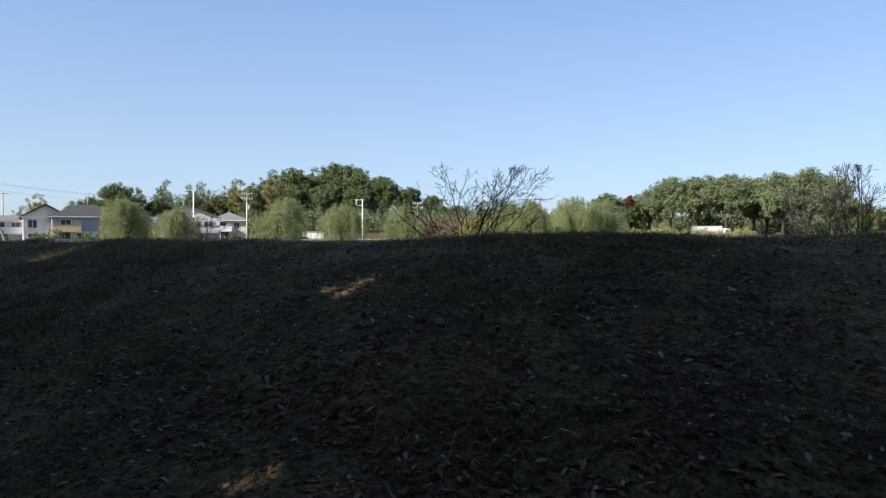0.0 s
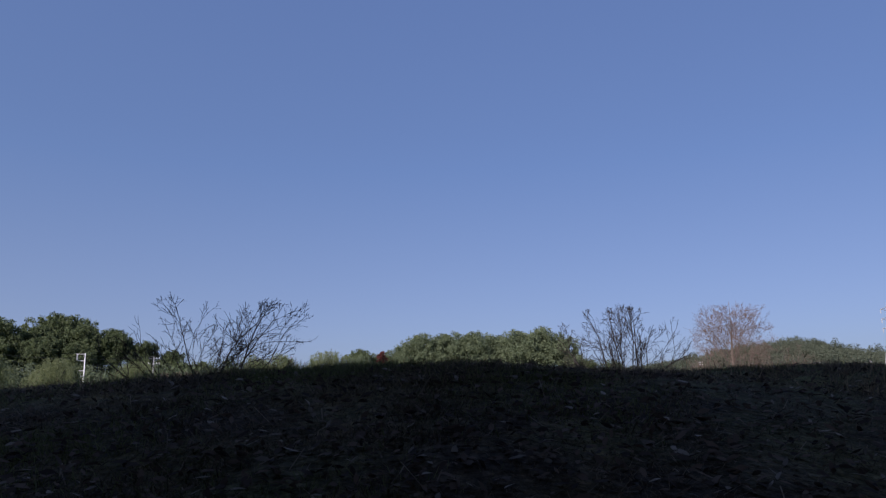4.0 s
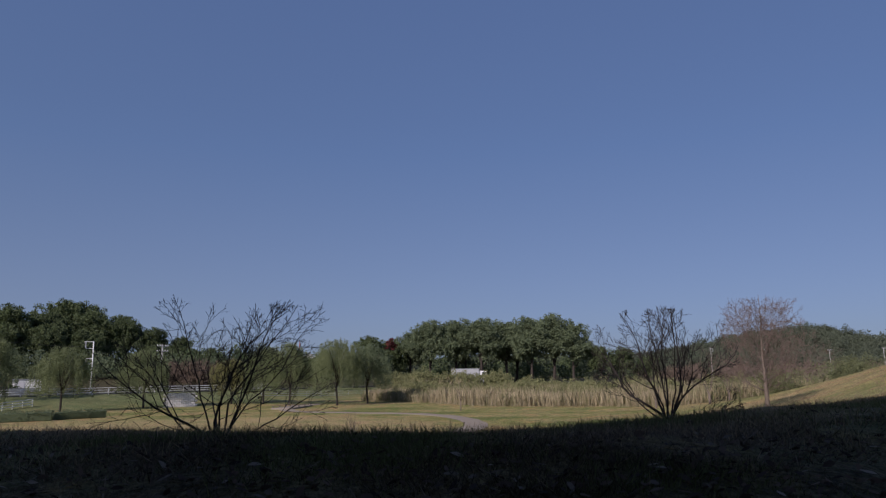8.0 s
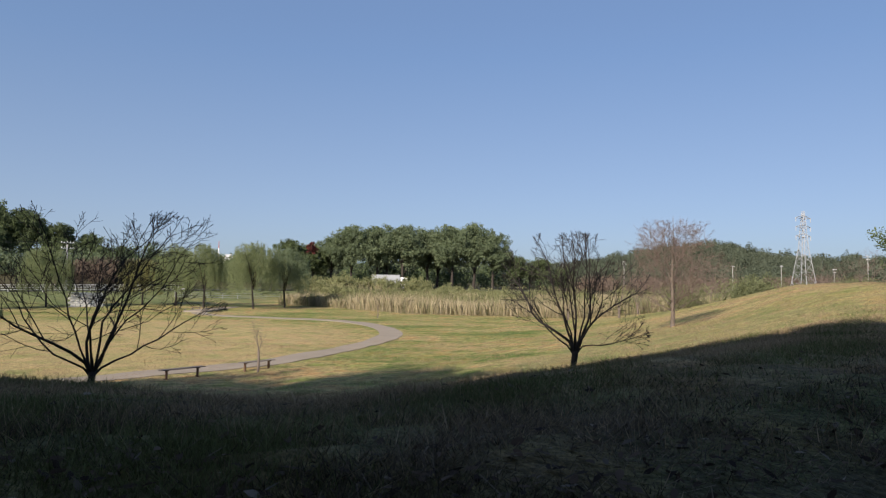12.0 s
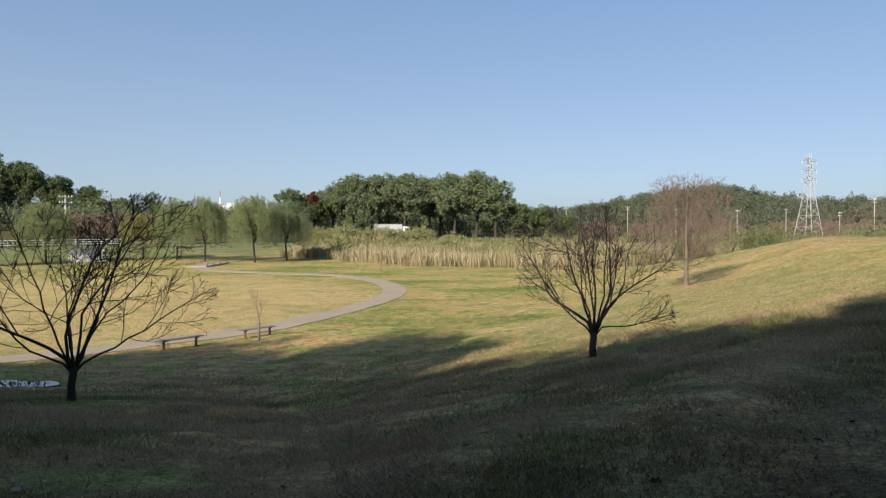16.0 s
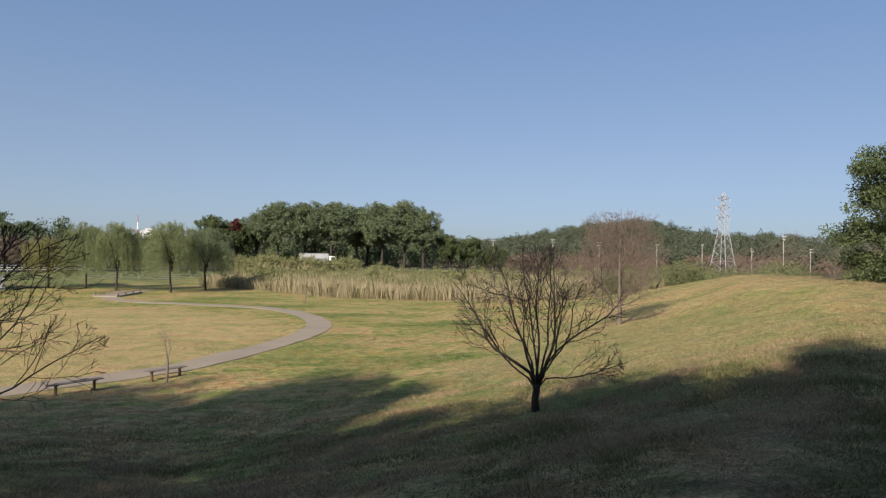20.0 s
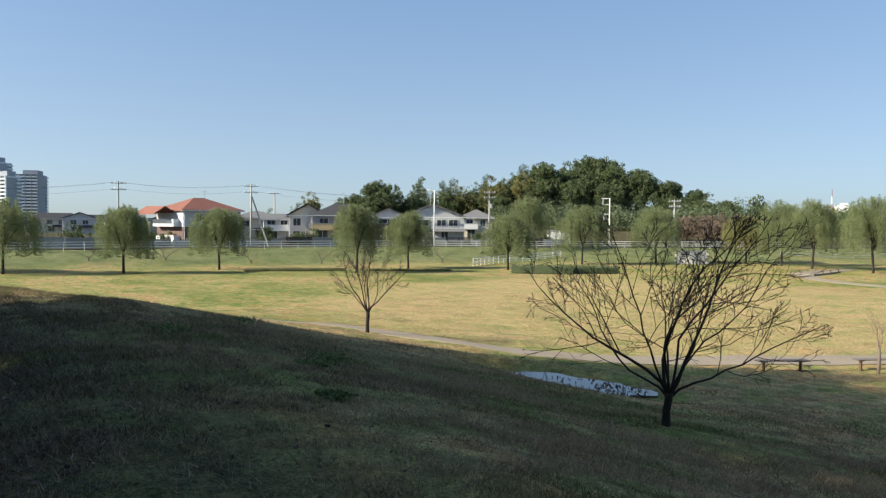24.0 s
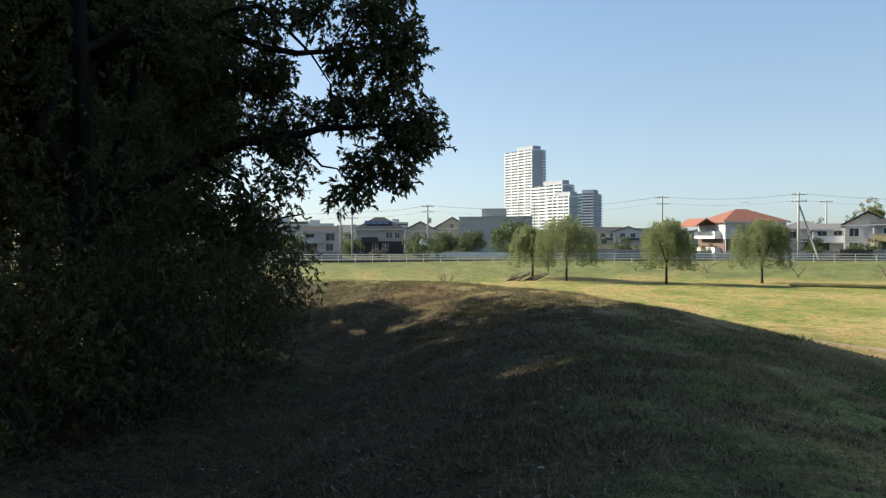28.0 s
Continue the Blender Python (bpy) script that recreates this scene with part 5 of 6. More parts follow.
for k, (x, y, w, c, r) in enumerate([(-300, 112, 9, M_PALE, M_SLATE), (-303, 127, 10, M_PALE, M_SLATE), (-312, 140, 9, M_CREAM, M_SLATE), (-205, -30, 9, M_BEIGE, M_SLATE), (-198, -12, 8, M_PALE, M_SLATE), (-214, 8, 9, M_BEIGE, M_SLATE_PALE), (-190, -44, 9, M_PALE, M_SLATE), (-330, 100, 11, M_BEIGE, M_SLATE_PALE), (-340, 150, 10, M_PALE, M_SLATE), (-180, 5, 8, M_CREAM, M_SLATE_PALE), (-215, 92, 9, M_PALE, M_SLATE), (-230, 112, 10, M_PALE, M_SLATE_PALE), (-242, 96, 9, M_CREAM, M_SLATE), (-234, 129, 10, M_BEIGE, M_SLATE), (-252, 121, 9, M_PALE, M_SLATE), (-262, 106, 11, M_BEIGE, M_SLATE_PALE), (-247, 143, 9, M_PALE, M_SLATE), (-272, 136, 10, M_PALE, M_SLATE), (-258, 152, 10, M_CREAM, M_SLATE)]):
    house(x, y, w, 8, 4.6, 6.4, ("gable_x", "gable_y", "hip")[k % 3], c, c, r, "far pale house with a dark roof", [(-2.4, 2.8, 1.5, 1.2), (0.8, 2.8, 1.4, 1.2), (-2.2, 0.5, 1.8, 1.6)])

# the grey block and its upper storey
hall = thing("grey_building", -149.8, 33.6, ground_at(-149.8, 33.6), facing(-149.8, 33.6), "plain dark grey flat-roofed building with a box on top", "building")
part("wall", Geo().box(-7.2, 8.4, 0, 12, -0.6, 7.4), M_GREY, hall)
part("parapet", Geo().box(-7.3, 8.5, -0.1, 0.2, 7.4, 7.6).box(-7.3, -7.0, 0.2, 12.1, 7.4, 7.6).box(8.2, 8.5, 0.2, 12.1, 7.4, 7.6), M_CONCRETE, hall)
part("upper_storey", Geo().box(-2.4, 3.0, 2, 9, 7.4, 9.4), M_GREY, hall)
for wx in (-6.4, -4.0):
    window(hall, wx, 0, 2.4, 1.3, 1.6, M_DARK)

# towers
tower_window = Geo().box(-1.9, 1.9, -0.1, 0.1, 0.0, 1.5).mesh("window", M_GLASS)
balcony_slab = Geo().box(-0.5, 0.5, -1.3, 0.0, -0.35, 1.0, cut=0.04).mesh("balcony", M_TOWER)


def tower(x, y, w, d, floors, bays, turn, wall, side, label):
    ob = thing("apartment_tower", x, y, 2.0, facing(x, y) + turn, label, "apartment tower", "apartment towers beyond the town")
    top = floors * 3.05
    part("body", Geo().box(-w / 2, w / 2, 0, d, 0, top), wall, ob)
    # the side away from the sun gets its shade as a grey colour
    part("shade_side_wall", Geo().box(w / 2, w / 2 + 0.3, 0.6, d, 0, top - 1), side, ob)
    part("penthouse", Geo().box(-w * 0.18, w * 0.42, d * 0.2, d * 0.8, top, top + 4.2), side, ob)
    step = w / bays
    for i in range(floors):
        s = part("balcony", balcony_slab, wall, ob)
        s.location, s.scale = (0, 0, i * 3.05 + 0.4), (w * 0.985, 1, 1)
        for k in range(bays):
            q = part("window", tower_window, M_GLASS, ob)
            q.location, q.scale = (-w / 2 + step * (k + 0.5), -0.02, i * 3.05 + 1.55), (step * 0.9 / 3.8, 1, 1)
    for j in range(5):
        part("pillar", Geo().box(-w / 2 + w * j / 4 - 0.3, -w / 2 + w * j / 4 + 0.3, -1.36, 0, 0, top), wall, ob)
    # balcony ends that show along the far edge of the shaded side
    for i in range(2, floors):
        q = part("side_balcony", balcony_slab, wall, ob)
        q.matrix_basis = pose(w / 2 + 0.3, d - 2.5, i * 3.05 + 0.4, 0, 0, 90) @ Matrix.Diagonal((4.5, 1.2, 1, 1))
    return ob


tower(-755.8, 198.0, 46, 18, 31, 6, -51.3, M_TOWER, M_TOWER_GREY_SHADE, "white high-rise apartment tower with rows of balconies")
tower(-675.3, 205.0, 46, 14, 17, 7, -49.1, M_TOWER, M_TOWER_GREY_SHADE, "white stepped apartment block beside the high-rise tower")
tower(-648.9, 208.5, 30, 14, 13, 5, -48.2, M_TOWER, M_TOWER_GREY_SHADE, "white lower step of the apartment block")
tower(-751, 270, 22, 24, 16, 4, -20, M_TOWER_GREY_SHADE, M_TOWER_GREY_SHADE, "blue-grey apartment block beyond the white ones")
for x, y, w, h in [(-600, -40, 40, 16), (-640, -15, 30, 15), (-690, 60, 22, 17), (-560, -58, 26, 13)]:
    ob = thing("office_block", x, y, 1.7, facing(x, y), "pale far office block above the roofs", "building")
    part("body", Geo().box(-w / 2, w / 2, 0, 15, 0, h), M_PALE, ob)
    part("roof_house", Geo().box(-w * 0.2, w * 0.1, 3, 10, h, h + 3), M_PALE, ob)
    for i in range(int(h / 4)):
        part("window_band", Geo().box(-w * 0.46, w * 0.46, -0.15, -0.01, 2.0 + i * 4, 3.6 + i * 4), M_GLASS, ob)
ridge = Geo()
for k in range(60):
    a = radians(50 + k * 1.0)
    x, y = -math.sin(a) * 900, math.cos(a) * 900
    ridge.box(x - 9, x + 9, y - 12, y + 12, 0, 8 + 5 * math.sin(k * 1.7) + 3 * math.sin(k * 4.1))
tagged(new("backdrop_town", ridge.mesh("backdrop_town", M_SLATE_PALE)), "low grey roofs of the far town", "town", kind="stuff")

# ------------------------------------------------------------------ road furniture
def along(line, step, offset):
    """Points every step metres along a line, moved to its side; with the heading."""
    out, left = [], 0.0
    for i in range(len(line) - 1):
        a, b = Vector((*line[i], 0)), Vector((*line[i + 1], 0))
        n = (b - a).length
        d = (b - a).normalized()
        s = left
        while s < n:
            p = a + d * s + Vector((d.y, -d.x, 0)) * offset
            out.append((p.x, p.y, math.degrees(math.atan2(d.y, d.x))))
            s += step
        left = s - n
    return out


def railing(name, points, tall, rails, r, mat, label, post_r=0.045):
    x0, y0, _ = points[0]
    z0 = ground_at(x0, y0)
    ob = thing(name, x0, y0, z0, 0, label, "railing")
    post = Geo().tube([(0, 0, -0.2), (0, 0, tall)], [post_r, post_r], 6).mesh("post", mat)
    tops = []
    for x, y, _ in points:
        z = ground_at(x, y) - z0
        p = part("post", post, mat, ob)
        p.location = (x - x0, y - y0, z)
        tops.append(Vector((x - x0, y - y0, z)))
    for h in rails:
        part("rail", Geo().tube([t + Vector((0, 0, tall * h)) for t in tops], [r] * len(tops), 5), mat, ob)
    return ob


edge = along(ROAD, 2.4, 4.3)
near_edge = [p for p in edge if -115 < p[0] < -30 and p[1] < 135 and p[1] > -70]
railing("guard_rail", near_edge, 0.95, (0.98, 0.62, 0.28), 0.05, M_WHITE, "white pipe guard rail along the road edge")
railing("ramp_fence", [(-53.2 - 2.3 * math.sin(math.pi * k / 15), 70.6 + 1.4 * k, 0) for k in range(16)], 1.0, (0.98, 0.65, 0.33), 0.06, M_WHITE, "white pipe fence along the ramp down to the field")
railing("road_fence", [(-30 + 2.2 * k, 118 + 1.6 * k, 0) for k in range(22)], 1.0, (0.98, 0.6, 0.25), 0.028, M_GREY_STEEL, "thin grey fence beside the road beyond the willows", post_r=0.03)


def power_pole(x, y, tall, turn, label="concrete utility pole with crossarms and insulators", arms=2, brace=False, can=False, r=0.19):
    z = ground_at(x, y)
    ob = thing("utility_pole", x, y, z, turn, label, "utility pole", "utility poles along the road")
    part("pole", Geo().tube([(0, 0, -0.4), (0, 0, tall)], [r, r * 0.63], 8), M_CONCRETE, ob, smooth=True)
    for k in range(arms):
        h = tall - 0.3 - 0.9 * k
        arm = part("crossarm", Geo().box(-1.0, 1.0, -0.17, -0.09, h - 0.05, h + 0.05), M_GREY_STEEL, ob)
        for dx in (-0.9, -0.45, 0.45, 0.9):
            part("insulator", Geo().tube([(dx, -0.13, h + 0.05), (dx, -0.13, h + 0.14), (dx, -0.13, h + 0.24)], [0.05, 0.07, 0.035], 6), M_WHITE, arm)
    if can:
        part("transformer", Geo().tube([(0.35, 0, tall - 3.0), (0.35, 0, tall - 2.95), (0.35, 0, tall - 2.25), (0.35, 0, tall - 2.2)], [0.2, 0.26, 0.26, 0.2], 10), M_GREY_STEEL, ob)
    if brace:
        part("brace", Geo().tube([(2.6, 0, -0.3), (0.12, 0, tall * 0.8)], [0.13, 0.11], 7), M_CONCRETE, ob)
    return Vector((x, y, z + tall - 0.1))


TOPS = [power_pole(-115.5, 15.0, 8.6, 80, can=True), power_pole(-99.5, 48.1, 9.3, 75), power_pole(-87.0, 61.6, 9.1, 62, brace=True), power_pole(-72.5, 100, 9.3, 50, can=True), power_pole(-47.8, 120.0, 8.0, 40)]
power_pole(-110.7, 83.4, 9.4, 60, arms=1)
FAR_TOPS = [power_pole(-112.0, -28, 8.6, 85), power_pole(-116.4, 2.7, 7.6, 85, can=True), TOPS[0]]
power_pole(-110.5, 0.8, 7.8, 85, arms=1)
power_pole(-160, 42, 11, 75)
power_pole(-175, 50, 12, 75, arms=3)


def cables(tops, count=3):
    for a, b in zip(tops[:-1], tops[1:]):
        side = (b - a).cross(Vector((0, 0, 1))).normalized()
        for k in range(count):
            off = side * (k - (count - 1) / 2) * 0.7 + Vector((0, 0, -0.9 if k == 1 else 0))
            n = 10
            pts = [a.lerp(b, i / n) + off - Vector((0, 0, 4 * 0.032 * (b - a).length * (i / n) * (1 - i / n))) for i in range(n + 1)]
            m = pts[0].copy()
            ob = new("power_cable", Geo().tube([p - m for p in pts], [0.009] * (n + 1), 4).mesh("power_cable", M_DARK))
            ob.location = m
            tagged(ob, "thin black power cable sagging between utility poles", "cable", "power cables")


cables(TOPS)
cables(FAR_TOPS)


def street_lamp(x, y, tall, turn, double):
    ob = thing("street_lamp", x, y, ground_at(x, y), turn, "tall white lamp post with rectangular floodlights" if double else "tall white street lamp with a flat head", "street lamp")
    part("base", Geo().tube([(0, 0, -0.2), (0, 0, 0.3)], [0.2, 0.18], 8), M_CONCRETE, ob)
    part("pole", Geo().tube([(0, 0, 0.3), (0, 0, tall)], [0.12, 0.075], 8), M_WHITE, ob, smooth=True)
    if double:
        for h in (tall - 0.1, tall - 1.1, tall - 2.6, tall - 3.4):
            part("bracket", Geo().box(-1.3 if h > tall - 0.5 else -1.0, 0, -0.04, 0.04, h - 0.04, h + 0.04), M_WHITE, ob)
        part("floodlight", Geo().box(-1.15, -0.95, -0.25, 0.25, tall - 1.05, tall - 0.15, cut=0.03), M_GREY_STEEL, ob)
        part("floodlight", Geo().box(-0.95, -0.75, -0.25, 0.25, tall - 3.35, tall - 2.65, cut=0.03), M_GREY_STEEL, ob)
    else:
        part("arm", Geo().box(-0.75, 0.3, -0.05, 0.05, tall - 0.1, tall), M_WHITE, ob)
        part("lamp_head", Geo().box(-1.2, -0.5, -0.14, 0.14, tall - 0.08, tall + 0.08, cut=0.03), M_WHITE, ob)


street_lamp(-70.9, 83.6, 8.7, 40, False)
street_lamp(-52.2, 104.8, 7.9, 27, True)

# round traffic mirror, low walls
mirror = thing("traffic_mirror", -113.5, 14.0, ground_at(-113.5, 14), facing(-113.5, 14), "round white-backed traffic mirror on a post", "traffic mirror")
part("post", Geo().tube([(0, 0, -0.2), (0, 0, 2.6)], [0.05, 0.045], 7), M_GREY_STEEL, mirror)
part("disc", Geo().tube([(0, -0.1, 2.4), (0, -0.05, 2.4), (0, 0.06, 2.4)], [0.62, 0.66, 0.5], 18), M_WHITE, mirror)
for x0, y0, x1, y1, h, mat, lab in [(-114.6, 15.5, -111.5, 28, 0.8, M_WHITE, "low white concrete wall along the road"), (-113, 30, -108, 52, 1.2, M_CONCRETE, "grey block garden wall along the road"), (-102, 60, -92, 80, 1.0, M_CONCRETE, "grey block garden wall along the road"), (-130, -60, -121, -8, 1.1, M_CONCRETE, "grey block garden wall along the road")]:
    n = math.hypot(x1 - x0, y1 - y0)
    ob = thing("garden_wall", x0, y0, ground_at(x0, y0), math.degrees(math.atan2(y1 - y0, x1 - x0)), lab, "wall", kind="structure")
    part("block_course", Geo().box(0, n, -0.08, 0.08, -0.4, h, cut=0.02), mat, ob)
    part("coping", Geo().box(-0.03, n + 0.03, -0.12, 0.12, h, h + 0.06), M_CONCRETE, ob)

# the pylon and the masts
M_PYLON = material("pale_grey_steel", (0.36, 0.37, 0.38), 0.6, 0.15, 2.0, bump=0)


def pylon(x, y, tall, label):
    ob = thing("power_pylon", x, y, ground_at(x, y), 25, label, "pylon")
    half = lambda z: np.interp(z, [0, tall * 0.55, tall], [3.6, 1.3, 0.35])
    for sx in (-1, 1):
        for sy in (-1, 1):
            part("leg", Geo().tube([(sx * half(z), sy * half(z), z) for z in (0, tall * 0.28, tall * 0.55, tall)], [0.13, 0.12, 0.11, 0.09], 4), M_PYLON, ob)
    levels = [0] + [tall * k for k in (0.14, 0.27, 0.38, 0.47, 0.55, 0.62, 0.69, 0.76, 0.83, 0.9, 0.97)]
    for a, b in zip(levels[:-1], levels[1:]):
        ha, hb = half(a), half(b)
        for s in (-1, 1):
            part("lattice", Geo().tube([(-ha, s * ha, a), (hb, s * hb, b)], [0.055] * 2, 4), M_PYLON, ob)
            part("lattice", Geo().tube([(ha, s * ha, a), (-hb, s * hb, b)], [0.055] * 2, 4), M_PYLON, ob)
            part("lattice", Geo().tube([(s * ha, -ha, a), (s * hb, hb, b)], [0.055] * 2, 4), M_PYLON, ob)
            part("lattice", Geo().tube([(s * hb, -hb, b), (s * hb, hb, b)], [0.05] * 2, 4), M_PYLON, ob)
    for k in (0.7, 0.81, 0.92):
        z = tall * k
        for s in (-1, 1):
            part("crossarm", Geo().tube([(0, 0, z + 1.0), (s * 4.6, 0, z)], [0.16, 0.1], 4).tube([(0, 0, z - 0.4), (s * 4.6, 0, z)], [0.16, 0.1], 4), M_PYLON, ob)
            part("insulator", Geo().tube([(s * 4.5, 0, z), (s * 4.5, 0, z - 1.5)], [0.16, 0.14], 5), M_PYLON, ob)


pylon(163.3, 253.0, 31.5 - ground_at(163.3, 253.0), "white lattice power pylon beyond the reeds")
mast = thing("radio_mast", -139.3, 676, 0, 0, "far red and white banded mast", "mast")
M_MAST_RED = material("red_mast_paint", (0.36, 0.10, 0.08), 0.5, 0.2, 2.0, bump=0)
for k in range(6):
    part("mast_section", Geo().tube([(0, 0, k * 6.2), (0, 0, k * 6.2 + 6.1)], [1.2 - 0.15 * k, 1.05 - 0.15 * k], 6), M_MAST_RED if k % 2 else M_WHITE, mast)
tank = thing("far_block", -133, 690, 0, facing(-133, 690), "far white building under the mast", "building")
part("body", Geo().box(-7, 7, 0, 12, 0, 24), M_PALE, tank)
part("roof_house", Geo().box(-3, 3, 2, 8, 24, 26), M_PALE, tank)
for x, y, tall in [(97.4, 263.3, 12), (113.6, 256.8, 11), (132.6, 247.7, 10.4), (156.8, 257.0, 11), (149.2, 214.3, 9), (145.0, 192.7, 12.5), (175.6, 219.7, 9.2), (70, 250, 11)]:
    power_pole(x, y, tall, 25, "grey utility pole beyond the reeds", arms=1 + int(x) % 2, r=0.13)

# the box truck
M_CARGO = material("grey_cargo_panel", (0.40, 0.41, 0.42), 0.5, 0.2, 0.8, bump=0.05)
truck = thing("box_truck", 5.6, 163.0, ground_at(5.6, 163.0) + 0.03, 8, "white box truck with a grey panelled cargo body on the road", "truck")
cargo = part("cargo_body", Geo().box(-3.7, 2.5, -1.1, 1.1, 0.95, 3.3, cut=0.05), M_CARGO, truck)
part("roof_panel", Geo().box(-3.72, 2.52, -1.13, 1.13, 3.3, 3.38), M_GREY_STEEL, cargo)
for k in range(5):
    part("side_panel", Geo().box(-3.6 + k * 1.22, -2.46 + k * 1.22, -1.14, -1.1, 1.05, 2.3), M_GREY_STEEL, cargo)
cab = part("cab", Geo().prism([(2.65, 0.9), (4.3, 0.9), (4.35, 1.7), (4.0, 2.75), (2.65, 2.85)], -1.05, 1.05, Matrix.Rotation(radians(90), 4, "X")), M_WHITE, truck)
part("side_window", Geo().box(3.05, 3.95, -1.09, -1.04, 1.8, 2.5), M_GLASS, cab)
part("windscreen", Geo().add([(4.36, -0.95, 1.75), (4.36, 0.95, 1.75), (4.06, 0.9, 2.65), (4.06, -0.9, 2.65)], [(0, 1, 2, 3)]), M_GLASS, cab)
part("chassis", Geo().box(-3.7, 4.2, -0.45, 0.45, 0.55, 0.95), M_DARK, truck)
part("bumper", Geo().box(4.25, 4.42, -1.05, 1.05, 0.5, 0.85, cut=0.03), M_GREY_STEEL, truck)
for wx in (-2.3, 3.3):
    for wy in (-0.95, 0.75):
        w = part("wheel", Geo().tube([(wx, wy, 0.48), (wx, wy + 0.04, 0.48), (wx, wy + 0.2, 0.48), (wx, wy + 0.24, 0.48)], [0.4, 0.48, 0.48, 0.4], 16), M_DARK, truck, "black tyre")
        part("rim", Geo().tube([(wx, wy - 0.02, 0.48), (wx, wy + 0.26, 0.48)], [0.26, 0.26], 12), M_GREY_STEEL, w, "grey steel rim")

# ------------------------------------------------------------------ park furniture
def bench(x, y, turn, long, label):
    ob = thing("bench", x, y, ground_at(x, y), turn, label, "bench", "benches beside the footpath")
    for k in range(3):
        part("slat", Geo().box(-long / 2, long / 2, -0.165 + k * 0.113, -0.063 + k * 0.113, 0.366, 0.4, cut=0.008), M_WOOD, ob)
    for s in (-0.36 * long, 0.36 * long):
        leg = part("leg", Geo().box(s - 0.03, s + 0.03, -0.05, 0.05, -0.1, 0.335, cut=0.006), M_RUST, ob)
        part("bearer", Geo().box(s - 0.03, s + 0.03, -0.15, 0.15, 0.335, 0.362), M_RUST, leg)
        part("foot_plate", Geo().box(s - 0.06, s + 0.06, -0.09, 0.09, 0.0, 0.025), M_RUST, leg)


bench(-5.63, 27.17, 47, 1.95, "weathered backless wooden bench on rusty legs beside the footpath")
bench(-3.13, 30.04, 47, 1.8, "weathered backless wooden bench beside a thin sapling")

# puddle with floating leaves
rim = []
for k in range(40):
    a = 2 * math.pi * k / 40
    r = 1 + 0.12 * math.sin(3 * a + 1) + 0.07 * math.sin(7 * a) + 0.05 * math.sin(13 * a + 2)
    rim.append((math.cos(a) * 2.35 * r, math.sin(a) * 1.15 * r))
M_WATER = material("puddle_water", (0.05, 0.055, 0.05), 0.03, 0.3, 0.6, bump=0.02, fine=6, spec=1.0)
pool = tagged(new("puddle", Geo().prism(rim, -0.05, 0.0).mesh("puddle", M_WATER)), "shallow puddle that mirrors the sky, specked with leaves", "water", kind="structure")
POOL_X, POOL_Y, POOL_TURN, POOL_Z = *POOL[:3], POOL[3] + 0.06
pool.matrix_basis = pose(POOL_X, POOL_Y, POOL_Z, 0, 0, POOL_TURN)
rng = np.random.default_rng(77)
pts = []
for k in range(620):
    a, u = rng.random() * 2 * math.pi, rng.random() ** 0.5
    if math.cos(a) * u < 0.3 and rng.random() < 0.82:
        continue
    pts.append((POOL_X + math.cos(a) * 2.5 * u, POOL_Y + math.sin(a) * 1.05 * u + 0.3 * math.cos(a) * u, POOL_Z + 0.012))
tagged(new("floating_leaves", array_mesh("floating_leaves", leaf_quads(rng, pts, (0.01, 0.01, 0.004), 1, 0.075, 0.7, 0.0) * np.array([1, 1, 1]), 4, M_LEAF_RUST)), "brown leaves lying in the puddle", "leaves", kind="stuff")

# low bridge and steps beyond the field
bridge = thing("footbridge", -18.3, 88, ground_at(-18.3, 88), 85, "low concrete footbridge with short posts", "bridge")
part("deck", Geo().box(-4.5, 4.5, -1.3, 1.3, -0.1, 0.16, cut=0.03), M_ASPHALT, bridge)
for s in (-1.2, 1.2):
    for k in range(4):
        part("post", Geo().box(-4.1 + k * 2.6, -3.95 + k * 2.6, s - 0.08, s + 0.08, 0.16, 0.36, cut=0.02), M_WOOD, bridge)
    part("rail", Geo().box(-4.2, 4.2, s - 0.05, s + 0.05, 0.36, 0.4), M_WOOD, bridge)
steps = thing("revetment", -36.0, 97.2, ground_at(-36.0, 97.2), facing(-36.0, 97.2), "pale concrete block revetment on the bank", "revetment", kind="structure")
M_BLOCK_PALE = material("pale_concrete_block", (0.68, 0.65, 0.6), 0.9, 0.2, 0.8, fine=25)
block = Geo().box(0, 0.56, 0, 0.3, 0, 0.28, cut=0.02).mesh("block", M_BLOCK_PALE)
for i in range(7):
    for k in range(7):
        b = part("block", block, M_BLOCK_PALE, steps)
        b.matrix_basis = pose(-2.1 + k * 0.6 + 0.3 * (i % 2), i * 0.1, -0.2 + i * 0.3, -12)
shed = thing("storage_shed", -70.5, 119.8, ground_at(-70.5, 119.8), facing(-70.5, 119.8), "white storage shed beyond the road", "shed")
part("wall", Geo().box(-2.2, 2.2, 0, 3, -0.1, 2.3), M_WHITE, shed)
part("roof", Geo().box(-2.35, 2.35, -0.15, 3.15, 2.3, 2.42), M_GREY_STEEL, shed)
part("door", Geo().box(-1.9, -0.4, -0.05, 0.0, 0, 2.0), M_PALE, shed)
log = thing("fallen_branch", -79.5, 21.8, ground_at(-79.5, 21.8), 98, "fallen dead branches lying on the grass", "branch")
rng = np.random.default_rng(395)
for k in range(11):
    x0, y0, rise = -2.6 + 0.35 * k, rng.normal(0, 0.4), rng.uniform(0.35, 1.25)
    bough = part("bough", Geo().tube([(x0, y0, -0.05), (x0 + 0.9, y0 + rng.normal(0, 0.2), 0.45 * rise), (x0 + 2.0, y0 + rng.normal(0, 0.3), rise)], [0.1, 0.075, 0.025], 6), M_BARK_PALE, log)
